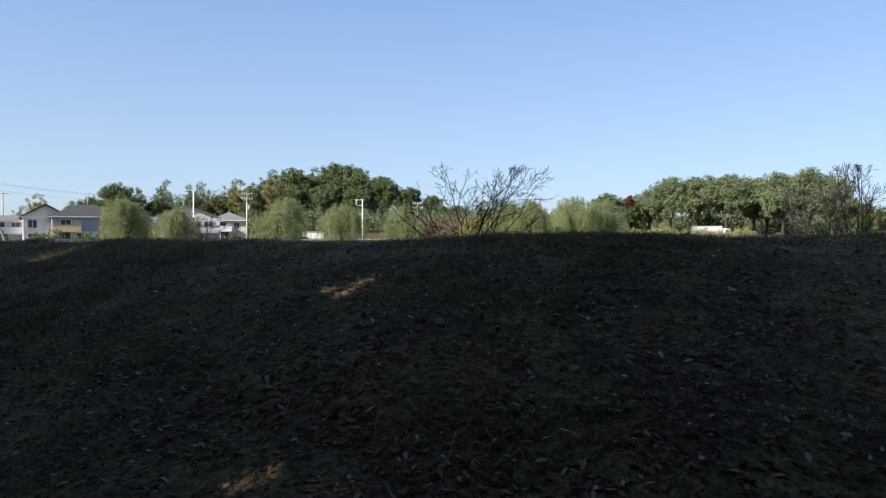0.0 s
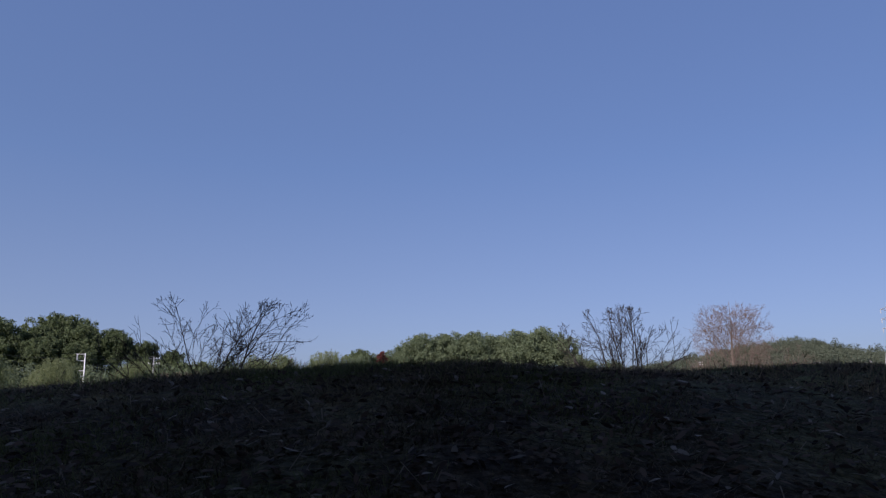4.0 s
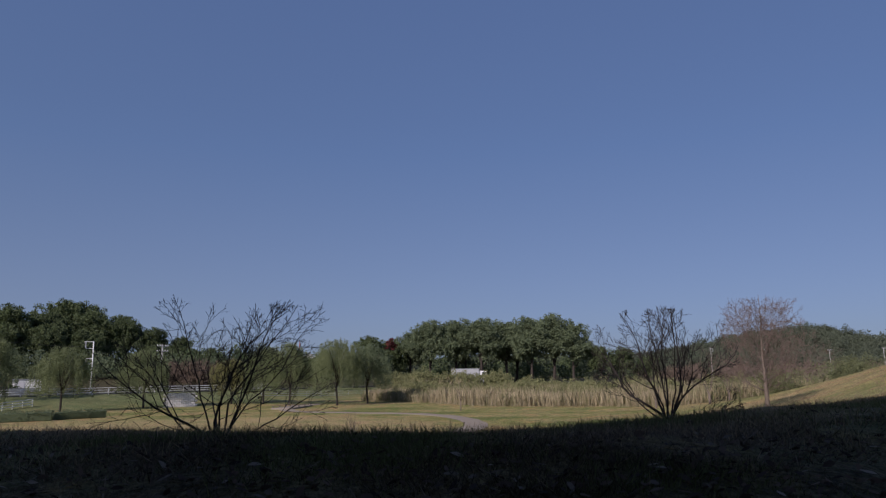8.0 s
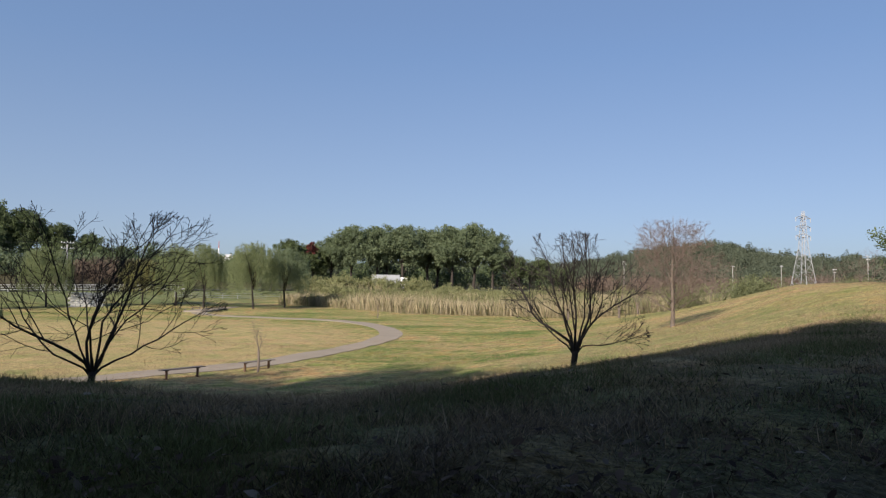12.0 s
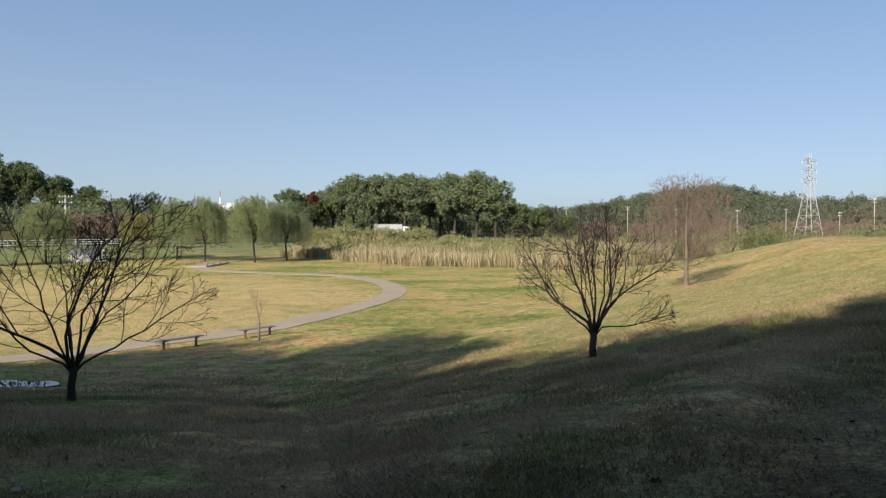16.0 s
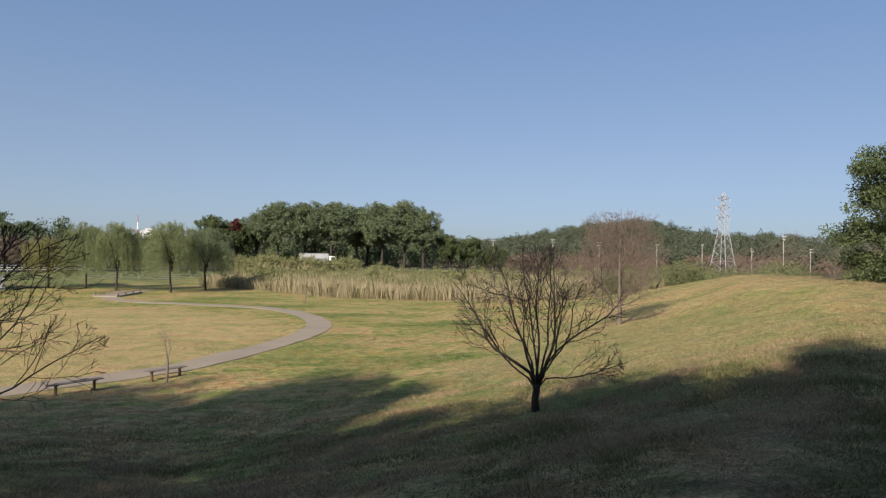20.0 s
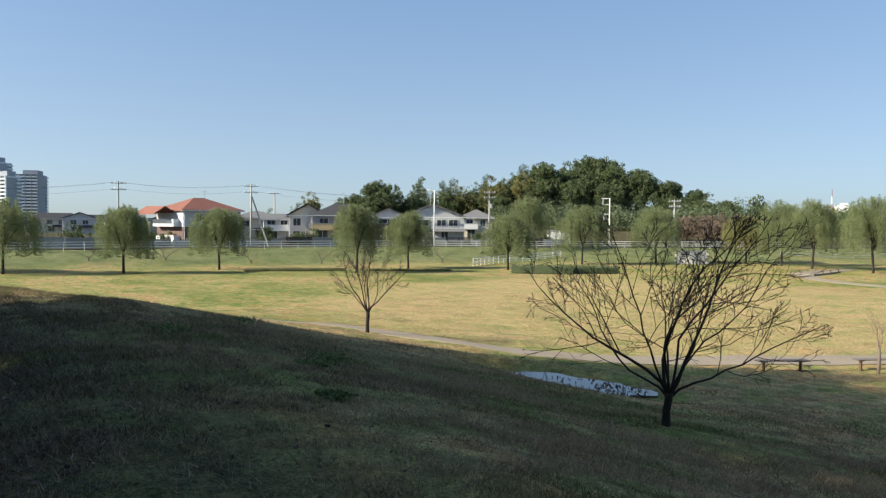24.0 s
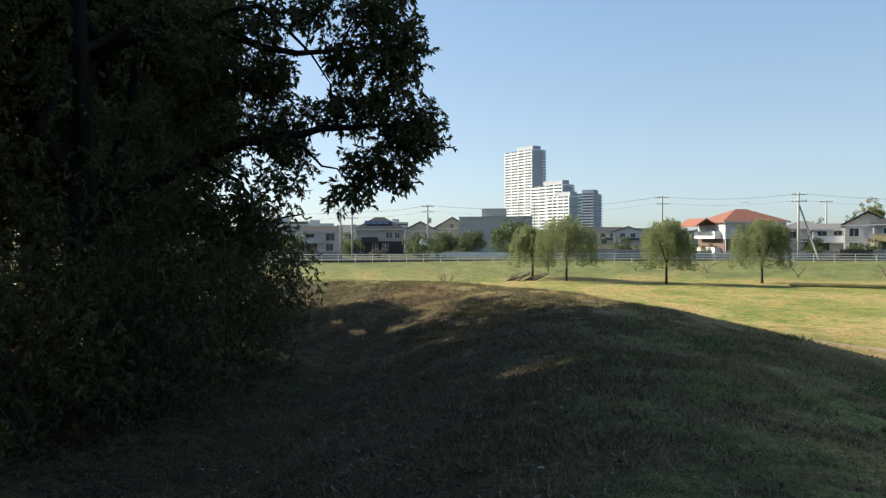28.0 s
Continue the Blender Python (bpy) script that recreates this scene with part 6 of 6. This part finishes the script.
    for j in range(3):
        part("twig", Geo().tube([(x0 + 0.5 + 0.4 * j, y0, 0.3 * rise + 0.15 * j), (x0 + 0.8 + 0.4 * j, y0 + rng.normal(0, 0.3), 0.5 * rise + rng.uniform(0.1, 0.6))], [0.03, 0.008], 4), M_TWIG_RED, bough)


# hedges and garden shrubs
def hedge(x, y, turn, long, deep, tall, mat, label, seed):
    rng = np.random.default_rng(seed)
    ob = thing("hedge", x, y, ground_at(x, y), turn, label, "hedge")
    n = int(long * deep * 60)
    cs = np.stack([rng.uniform(-long / 2, long / 2, n), rng.uniform(-deep / 2, deep / 2, n), rng.uniform(0.1, tall, n)], 1)
    part("foliage", array_mesh("foliage", leaf_quads(rng, cs, 0.13, 9, 0.12, 0.5, 0.0), 4, mat), mat, ob)
    part("core", Geo().box(-long / 2 + 0.1, long / 2 - 0.1, -deep / 2 + 0.15, deep / 2 - 0.15, 0.0, tall * 0.8, cut=0.06), mat, ob)


hedge(-40.1, 65.7, 30, 6.6, 1.6, 1.0, M_LEAF_OAK, "trimmed green hedge at the edge of the field", 161)
hedge(-36, 70, 40, 5, 1.4, 0.9, M_LEAF_OAK, "trimmed green hedge at the edge of the field", 162)
hedge(-61.5, 49.5, 55, 11, 0.6, 0.24, M_SHRUB, "low reddish hedge along the foot of the bank", 163)
hedge(-52.5, 58.5, 45, 9, 0.5, 0.22, M_SHRUB, "low reddish hedge along the foot of the bank", 164)
garden = shrub("garden_shrub", 171, 2.2, 3.6, M_LEAF_DARK, "leafy dark green garden shrub beside the road", 0.2, 95, 80)
garden.matrix_basis = pose(-122, 14, ground_at(-122, 14), 0, 0, 0)
for k, (x, y, s) in enumerate([(-124, 19, 1.15), (-125, 24, 1.2), (-118.6, 29.6, 1.65), (-126, 38, 0.7), (-128, 42, 0.7), (-127, 34, 0.8), (-105, 77, 0.8), (-92, 74, 0.6), (-120, 70, 0.9), (-110, 56, 0.7), (-86, 92, 0.5), (-78, 104, 0.55), (-134, -12, 0.6), (-136, 2, 0.5), (-129, 3, 0.8), (-150, 12, 0.9)]):
    c = copy_thing(garden, pose(x, y, ground_at(x, y) - 0.05, 0, 0, k * 61))
    c.scale = (s, s, s)

# walls, fences and planting of the gardens behind the road
rng = np.random.default_rng(291)
far_edge = [p for p in along(ROAD, 4.2, -6.2) if -122 < p[0] < -62 and (-60 < p[1] < 0 or 30 < p[1] < 108)]
M_BLOCK = wall_mat("grey_block", (0.26, 0.255, 0.25))
for k, (x, y, turn) in enumerate(far_edge):
    if k % 9 == 5:
        continue
    h = (0.9, 1.2, 1.0, 1.4)[(k * 7) % 4]
    ob = thing("garden_wall", x, y, ground_at(x, y), turn, "grey block garden wall behind the road" if k % 3 else "brown slatted garden fence behind the road", "wall" if k % 3 else "fence")
    if k % 3:
        for c in range(int(h / 0.2)):
            part("block_course", Geo().box(-2.0, 2.0, -0.07, 0.07, c * 0.2 - (0.3 if c == 0 else 0.0), c * 0.2 + 0.19), M_BLOCK if k % 2 else M_CONCRETE, ob)
        part("coping", Geo().box(-2.02, 2.02, -0.1, 0.1, int(h / 0.2) * 0.2 - 0.01, int(h / 0.2) * 0.2 + 0.05), M_CONCRETE, ob)
    else:
        for c in range(6):
            part("slat", Geo().box(-2.0, 2.0, -0.03, 0.0, 0.15 + c * 0.2, 0.3 + c * 0.2), M_DARKBROWN, ob)
        for s in (-1.9, 0.0, 1.9):
            part("post", Geo().box(s - 0.05, s + 0.05, 0.0, 0.08, -0.3, 1.4), M_DARK, ob)
small = shrub("garden_bush", 173, 1.2, 1.9, M_LEAF_DARK, "clipped dark green bush in a house garden", 0.2, 30, 40)
small.matrix_basis = pose(-108, 60, ground_at(-108, 60))
tagged(small, group="garden bushes behind the road")
rusty_bush = shrub("garden_bush", 175, 1.1, 1.6, M_LEAF_RUST, "reddish brown bush in a house garden", 0.2, 26, 36)
rusty_bush.matrix_basis = pose(-100, 74, ground_at(-100, 74))
tagged(rusty_bush, group="garden bushes behind the road")
for k, (x, y, turn) in enumerate(along(ROAD, 3.4, -8.6)):
    if not (-124 < x < -62 and -50 < y < 112) or rng.random() < 0.25:
        continue
    s = rng.uniform(0.7, 1.35)
    x, y = x + rng.uniform(-1.2, 1.2), y + rng.uniform(-1.2, 1.2)
    c = copy_thing(rusty_bush if rng.random() < 0.3 else small, pose(x, y, ground_at(x, y) - 0.05, 0, 0, k * 71))
    c.scale = (s, s, s * rng.uniform(0.8, 1.2))


def aerial(x, y, z, turn):
    ob = thing("roof_aerial", x, y, z, turn, "thin metal television aerial on a house roof", "aerial", "roof aerials")
    part("mast", Geo().tube([(0, 0, -0.4), (0, 0, 2.2)], [0.035, 0.03], 6), M_GREY_STEEL, ob)
    boom = part("boom", Geo().tube([(-0.7, 0, 2.0), (0.7, 0, 2.0)], [0.025, 0.025], 5), M_GREY_STEEL, ob)
    for k in range(6):
        part("element", Geo().tube([(-0.6 + 0.24 * k, -0.32, 2.0), (-0.6 + 0.24 * k, 0.32, 2.0)], [0.015, 0.015], 4), M_GREY_STEEL, boom)


for x, y, h, turn in [(-97.0, 88.5, 6.9, 20), (-89.5, 104.0, 7.0, 60), (-104.8, 86.5, 6.9, 110), (-113.0, 70.0, 7.0, 40)]:
    aerial(x, y, ground_at(x, y) + h, turn)

# ------------------------------------------------------------------ reeds, brush and far woods
def inside_reeds(x, y):
    front = np.interp(x, [-12, -6, 0, 6, 12, 18, 24, 34, 60, 90], [106, 103, 92, 82, 79.5, 76.5, 68, 66, 74, 90])
    return (x > -12) & (y > front) & (y < 152 - 0.1 * x)


rng = np.random.default_rng(201)
rx, ry = rng.uniform(-12, 90, 260000), rng.uniform(66, 152, 260000)
keep = inside_reeds(rx, ry) & (rng.random(260000) < np.clip(1.25 - (ry - 70) / 70, 0.18, 1))
rx, ry = rx[keep], ry[keep]
clumpy = np.sin(rx * 0.23 + 1) * np.cos(ry * 0.19 + 2) + 0.6 * np.sin(rx * 0.61 + ry * 0.5)
rh = (1.5 + 0.3 * clumpy) * (0.55 + 0.75 * rng.random(len(rx)))
rz = height(rx, ry)
ang = rng.random(len(rx)) * math.pi
w = 0.012 + 0.02 * rng.random(len(rx))
lx, ly = rng.normal(0, 0.2, len(rx)), rng.normal(0, 0.2, len(rx))
base = np.stack([rx, ry, rz], 1)
side = np.stack([np.cos(ang) * w, np.sin(ang) * w, 0 * w], 1)
tip = base + np.stack([lx * rh, ly * rh, rh], 1)
mid = (base + tip) / 2 + np.stack([lx * -0.1, ly * -0.1, 0.1 * rh], 1)
blades = np.stack([base - side * 0.6, base + side * 0.6, mid + side, tip, mid - side], 1).reshape(-1, 3)
blades = blades.reshape(-1, 5, 3)
olive = rng.random(len(blades)) < np.clip(0.35 + 0.35 * np.sin(rx * 0.17 + ry * 0.11), 0.1, 0.7)
tagged(new("reed_bed", array_mesh("reed_bed", blades[~olive].reshape(-1, 3), 5, M_REED)), "tall dry straw-coloured reeds beyond the field", "reeds", kind="stuff")
tagged(new("green_reed_bed", array_mesh("green_reed_bed", blades[olive].reshape(-1, 3), 5, M_SHRUB)), "olive green reeds and weeds beyond the field", "reeds", kind="stuff")

bush = shrub("marsh_bush", 181, 2.4, 2.8, M_SHRUB, "olive green bush growing among the reeds", 0.32, 46, 44)
bush.matrix_basis = pose(-4, 118, ground_at(-4, 118))
rng = np.random.default_rng(203)
for k in range(64):
    x = rng.uniform(-10, 95)
    y = rng.uniform(104, 156) if x < 30 else rng.uniform(96, 150)
    if k < 6:
        x, y = -9 + 2.2 * k, 108 - 1.2 * k + rng.uniform(-1, 1)
    s = rng.uniform(0.4, 0.7) if k < 6 else rng.uniform(0.55, 1.15)
    c = copy_thing(bush, pose(x, y, ground_at(x, y) - 0.1, 0, 0, k * 47))
    c.scale = (s, s, s * rng.uniform(0.7, 1.1))
for k in range(40):
    x, y, s = -12 + 2.1 * (k % 27), (141 if k < 27 else 155.5) + 3 * math.sin(k * 2.3), (0.75 if k < 27 else 0.88) + 0.15 * math.sin(k * 1.7)
    c = copy_thing(bush, pose(x, y, ground_at(x, y) - 0.1, 0, 0, k * 83))
    c.scale = (s, s, s)
edge_bush = shrub("edge_bush", 183, 2.2, 2.6, M_LEAF_OLIVE, "green bush at the far edge of the mound", 0.17, 70, 90)
edge_bush.matrix_basis = pose(38, 62, ground_at(38, 62))
for k, (x, y, s) in enumerate([(42, 66, 1.1), (47, 66, 1.0), (33, 66, 0.8), (54, 68, 1.2), (60, 66, 1.2), (66, 62, 1.3), (29, 70, 0.7), (50, 74, 1.4), (58, 76, 1.5), (44, 78, 1.4), (68, 72, 1.5), (76, 70, 1.5), (37, 76, 1.2), (64, 84, 1.7), (52, 88, 1.6), (80, 80, 1.8)]):
    c = copy_thing(edge_bush, pose(x, y, ground_at(x, y) - 0.1, 0, 0, k * 57))
    c.scale = (s, s, s)
thin = bare_tree("thicket_tree", 191, 24, 60, 5.2, 2.6, 4, 0.1, 0.9, "leafless reddish thicket tree beyond the mound", M_BARK_PALE, M_TWIG_RED, depth=4, fan=0.6)
put_copies(thin, [(50 + 6.5 * k + 3 * math.sin(k * 2.1), 104 + 9 * math.sin(k * 1.3) + 1.2 * k, 1.6 + 0.35 * math.sin(k * 1.9), k * 53) for k in range(14)])
put_copies(thin, [(28, 66, 0.95, 60), (33, 74, 1.0, 130), (39, 72, 0.9, 200), (56, 78, 1.0, 270), (48, 80, 0.95, 330), (21, 66, 0.9, 20), (64, 74, 1.0, 100)])


def far_wood(name, places, radius, tall, leaf, per, mat, label, seed):
    """A distant wood: crowns of leaf clumps, too far off to tell apart."""
    rng = np.random.default_rng(seed)
    cs = []
    for x, y, s in places:
        z = ground_at(x, y)
        c = crown_centres(rng, radius * s, tall * s, 16, 0.5, 0.0, 0.25) + np.array([x, y, z])
        cs.append(c)
    tagged(new(name, array_mesh(name, leaf_quads(rng, np.concatenate(cs), radius * 0.42, per, leaf, 0.6, 0.1), 4, mat)), label, "woods", kind="stuff")


# leaf colour lightened and evened out to carry the haze over the ridge
M_LEAF_HILL = material("hazy_hill_leaf", (0.1, 0.118, 0.078), 0.8, 0.5, 26.0, second=(0.075, 0.09, 0.063), pieces="island", bump=0, spec=0.1, through=0.25)
rng = np.random.default_rng(205)
hill = []
for k in range(1150):
    b = radians(rng.uniform(-8, 50))
    d = 400 + 190 * rng.random() ** 0.8
    hill.append((math.sin(b) * d, math.cos(b) * d, rng.uniform(0.7, 1.12)))
far_wood("far_hill_wood", hill, 5.5, 10.5, 0.95, 34, M_LEAF_HILL, "dark wooded ridge on the skyline", 211)
rusty = [(math.sin(b) * d, math.cos(b) * d, 0.8) for b, d in zip(np.radians(rng.uniform(17, 44, 60)), rng.uniform(300, 390, 60))]
far_wood("far_autumn_wood", rusty, 5, 7.5, 0.7, 26, M_LEAF_RUST, "leafless brown wood below the ridge", 213)
behind = [(-158 + 1.15 * k + rng.uniform(-3, 3), 136 + 0.5 * k + rng.uniform(0, 16), rng.uniform(0.66, 0.92)) for k in range(62)]
far_wood("house_wood", behind, 4.2, 11.5, 0.5, 56, M_LEAF_DARK, "dark wood rising behind the houses", 215)
under = [(-138 + 2.1 * k + rng.uniform(-2, 2), 132 + 0.72 * k - 0.005 * k * k + rng.uniform(0, 10), rng.uniform(0.6, 1.2)) for k in range(44)]
far_wood("underwood", under, 3.6, 5.0, 0.42, 44, M_LEAF_OAK, "green underwood at the foot of the wood behind the houses", 219)
town = [(x, y, s) for x, y, s in zip(rng.uniform(-250, -165, 90), rng.uniform(-50, 135, 90), rng.uniform(0.5, 1.1, 90)) if not -72 < math.degrees(math.atan2(x, y)) < -56]
far_wood("garden_trees", town, 3.2, 4.2, 0.5, 26, M_LEAF_DARK, "dark garden trees between the far houses", 223)
edge = [(-88 + 1.5 * k + rng.uniform(-2, 2), 164 + 0.25 * k + rng.uniform(0, 6), rng.uniform(0.7, 1.2)) for k in range(40)]
far_wood("wood_edge", edge, 3.4, 5.5, 0.42, 44, M_LEAF_DARK, "dark undergrowth along the edge of the wood beyond the road", 221)
low = [(rng.uniform(-60, 60), rng.uniform(196, 240), rng.uniform(0.5, 0.75)) for k in range(40)]
far_wood("road_wood", low, 5, 11, 0.6, 40, M_LEAF_DARK, "dark trees behind the row of zelkovas", 217)

# ------------------------------------------------------------------ grass and fallen leaves
def grass_colour(name, a, b):
    return material(name, a, 0.9, 0.5, 1.8, second=b, pieces="island", bump=0, spec=0.1, through=0.25)


M_GRASS = grass_colour("autumn_grass", (0.3, 0.24, 0.128), (0.14, 0.118, 0.06))
M_STRAW = grass_colour("dry_grass", (0.4, 0.3, 0.185), (0.19, 0.135, 0.085))
# darker copies of the two grasses above, to paint the wood's shade
M_GRASS_SHADED = grass_colour("damp_grass", (0.14, 0.113, 0.07), (0.045, 0.037, 0.025))
M_STRAW_SHADED = grass_colour("trodden_grass", (0.23, 0.182, 0.13), (0.075, 0.058, 0.042))
M_LITTER = grass_colour("fallen_leaf", (0.15, 0.105, 0.075), (0.034, 0.024, 0.019))
M_LITTER_PALE = grass_colour("pale_fallen_leaf", (0.30, 0.255, 0.205), (0.14, 0.115, 0.09))


def blades_at(rng, x, y, h, width, lean):
    z = height(x, y) - 0.01
    a = rng.random(len(x)) * 2 * math.pi
    b = np.stack([x, y, z], 1)
    s = np.stack([np.cos(a), np.sin(a), 0 * a], 1) * width[:, None]
    l = rng.normal(0, lean, (len(x), 2))
    t = b + np.stack([l[:, 0] * h, l[:, 1] * h, h], 1)
    return np.stack([b - s, b + s, t], 1).reshape(-1, 3)


def scatter(rng, count, x0, x1, y0, y1, patch):
    """Places in uneven tufts."""
    x, y = rng.uniform(x0, x1, count), rng.uniform(y0, y1, count)
    f = np.sin(x * 1.1 + 2 * np.sin(y * 0.7)) * np.sin(y * 1.3 + 1.7 * np.sin(x * 0.5)) + 0.6 * np.sin(x * 3.7 + y * 2.9) * np.sin(y * 4.3 - x * 1.9)
    keep = rng.random(count) < np.clip(0.5 + patch * f, 0.06, 1)
    return x[keep], y[keep], f[keep]


M_GREEN_TUFT = grass_colour("green_tuft", (0.185, 0.195, 0.08), (0.085, 0.095, 0.038))
rng = np.random.default_rng(221)
count = 1900000
ring, turn = 27 * rng.random(count) ** 0.78, rng.random(count) * 2 * math.pi
x, y = 1.7 + np.cos(turn) * ring, -1.2 + np.sin(turn) * ring
f = np.sin(x * 1.1 + 2 * np.sin(y * 0.7)) * np.sin(y * 1.3 + 1.7 * np.sin(x * 0.5)) + 0.6 * np.sin(x * 3.7 + y * 2.9) * np.sin(y * 4.3 - x * 1.9)
d, _ = beside(AXIS, x, y)
keep = (rng.random(count) < np.clip(0.7 + 0.35 * f, 0.25, 1)) & ((d > -1.0) | (rng.random(count) < 0.45)) & (d > -11) & (rng.random(count) < smooth_step(27, 13, ring))
x, y, f, d, ring = x[keep], y[keep], f[keep], d[keep], ring[keep]
h = np.clip((0.036 + 0.016 * f + 0.075 * rng.random(len(x)) ** 6) * np.where(d > -1, 1.1, 0.8), 0.018, 0.12)
w = (0.002 + 0.002 * rng.random(len(x))) * (1 + ring / 7)
# green tufts and withered patches, about a metre across
green = np.sin(x * 0.83 + 1.9 * np.sin(y * 0.61 + 0.4)) * np.sin(y * 0.97 + 1.6 * np.sin(x * 0.47)) + 0.5 * np.sin(x * 2.3 - y * 1.7) + rng.normal(0, 0.33, len(x))
# the wood's side of the crest gets the copies darkened for shade
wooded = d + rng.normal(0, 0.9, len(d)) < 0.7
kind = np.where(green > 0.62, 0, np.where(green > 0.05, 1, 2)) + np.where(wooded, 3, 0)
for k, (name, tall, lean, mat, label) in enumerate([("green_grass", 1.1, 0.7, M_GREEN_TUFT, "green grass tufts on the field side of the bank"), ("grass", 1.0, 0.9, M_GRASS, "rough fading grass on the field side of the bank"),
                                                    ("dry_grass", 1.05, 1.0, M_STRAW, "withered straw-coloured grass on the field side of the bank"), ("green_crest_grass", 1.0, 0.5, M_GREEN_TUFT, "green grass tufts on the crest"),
                                                    ("damp_grass", 0.95, 0.7, M_GRASS_SHADED, "fading grass, darkened for shade, in the hollow and on the crest"), ("trodden_grass", 0.9, 1.0, M_STRAW_SHADED, "flattened brown grass, darkened for shade, in the hollow and on the crest")]):
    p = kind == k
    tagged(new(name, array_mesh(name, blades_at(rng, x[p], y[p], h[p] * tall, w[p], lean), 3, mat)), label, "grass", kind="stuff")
x, y, f = scatter(rng, 200000, -34, 30, 9, 46, 0.4)
tagged(new("field_grass", array_mesh("field_grass", blades_at(rng, x, y, np.clip(0.045 + 0.03 * f + 0.04 * rng.random(len(x)), 0.02, 0.12), np.full(len(x), 0.009), 0.8), 3, M_STRAW)), "mown dry grass of the field", "grass", kind="stuff")
# tall dry stems standing over the slope
x, y, f = scatter(rng, 60000, -12, 13, 0.6, 15, 0.5)
h = 0.07 + 0.11 * rng.random(len(x)) ** 2
tagged(new("dry_stems", array_mesh("dry_stems", blades_at(rng, x, y, h, np.full(len(x), 0.0035), 0.35), 3, M_STRAW)), "thin dry stems standing in the grass of the slope", "grass", kind="stuff")
# rough tussocks along the bank beside the hollow
x, y, f = scatter(rng, 330000, -32, -5, -4, 9.5, 0.55)
d, _ = beside(AXIS, x, y)
keep = d < 6.5
x, y, f, d = x[keep], y[keep], f[keep], d[keep]
tuft = np.sin(x * 5.1 + 2 * np.sin(y * 3.3)) * np.sin(y * 6.1 + 1.5 * np.sin(x * 2.7))
h = np.clip(0.05 + 0.045 * tuft + 0.06 * rng.random(len(x)) ** 3, 0.015, 0.16)
pick = 0.5 * f + 0.5 * tuft + rng.normal(0, 0.4, len(x))
# the hollow's side takes the grass with shade in its colour
for name, p, mat, label in (("bank_grass", (pick < 0.0) & (d < 0.3), M_GRASS_SHADED, "rough grass along the bank, darkened for shade"), ("crest_grass", (pick < 0.0) & (d >= 0.3), M_GRASS, "rough fading grass along the crest of the bank"), ("bank_straw", (pick >= 0.0) & (pick < 0.75), M_STRAW_SHADED, "withered pale grass along the bank"), ("bank_tufts", pick >= 0.75, M_GREEN_TUFT, "green tufts along the bank")):
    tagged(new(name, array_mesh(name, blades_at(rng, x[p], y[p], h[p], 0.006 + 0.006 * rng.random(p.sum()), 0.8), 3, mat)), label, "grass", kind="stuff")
# leaf litter and dead stalks in the hollow and on the slopes
x = np.concatenate([rng.normal(1.5, 5.5, 30000), rng.uniform(-28, 14, 16000), rng.uniform(-14, 14, 2600)])
y = np.concatenate([rng.normal(-3.8, 2.4, 30000), rng.uniform(-7, 4.5, 16000), rng.uniform(0, 10, 2600)])
d, _ = beside(AXIS, x, y)
keep = (d < -0.2) | (rng.random(len(x)) < 0.16)
x, y = x[keep], y[keep]
c = np.stack([x, y, height(x, y) + 0.028], 1)
many = curled_leaves(rng, c, 0.066).reshape(-1, 6, 3)
pale = rng.random(len(many)) < 0.10
tagged(new("leaf_litter", array_mesh("leaf_litter", many[~pale].reshape(-1, 3), 6, M_LITTER)), "curled brown fallen leaves on the ground", "leaves", kind="stuff")
tagged(new("pale_leaf_litter", array_mesh("pale_leaf_litter", many[pale].reshape(-1, 3), 6, M_LITTER_PALE)), "pale upturned fallen leaves on the ground", "leaves", kind="stuff")
n = 2200
x, y = rng.normal(1.0, 6.0, n), rng.normal(-3.0, 2.6, n)
a, s = rng.random(n) * 2 * math.pi, 0.04 + 0.09 * rng.random(n)
p = np.stack([x, y, height(x, y) + 0.03], 1)
v = np.stack([np.cos(a) * s, np.sin(a) * s, rng.normal(0.2, 0.35, n) * s], 1)
u = np.stack([-np.sin(a), np.cos(a), 0 * a], 1) * 0.003
tagged(new("dead_stalks", array_mesh("dead_stalks", np.stack([p - v - u, p - v + u, p + v + u, p + v - u], 1).reshape(-1, 3), 4, M_STRAW_SHADED)), "dry broken stalks lying on the ground", "stalks", kind="stuff")
# low weeds on the bank
M_WEED = material("weed_leaf", (0.15, 0.21, 0.07), 0.6, 0.5, 0.5, second=(0.07, 0.11, 0.035), pieces="island", bump=0, through=0.25)
for k, (x, y, s) in enumerate([(-8.47, 8.39, 1.2), (-7.6, 7.4, 0.9), (-11.7, 7.1, 0.9), (-5.45, 5.9, 0.6), (-14.8, 10.8, 0.9)]):
    rng, s = np.random.default_rng(300 + k), s * 0.8
    ob = thing("weed_clump", x, y, ground_at(x, y), 0, "low clump of broad-leaved green weeds on the bank", "weed", "weeds on the bank")
    cs = np.stack([rng.normal(0, 0.3 * s, 60), rng.normal(0, 0.2 * s, 60), rng.uniform(0.02, 0.12 * s, 60)], 1)
    for c in cs[:6]:
        part("stem", Geo().tube([(c[0] * 0.3, c[1] * 0.3, -0.03), (c[0], c[1], c[2])], [0.004, 0.002], 4), M_WEED, ob)
    part("foliage", array_mesh("foliage", leaf_quads(rng, cs, 0.08 * s, 9, 0.055, 0.6, 0.0), 4, M_WEED), M_WEED, ob)
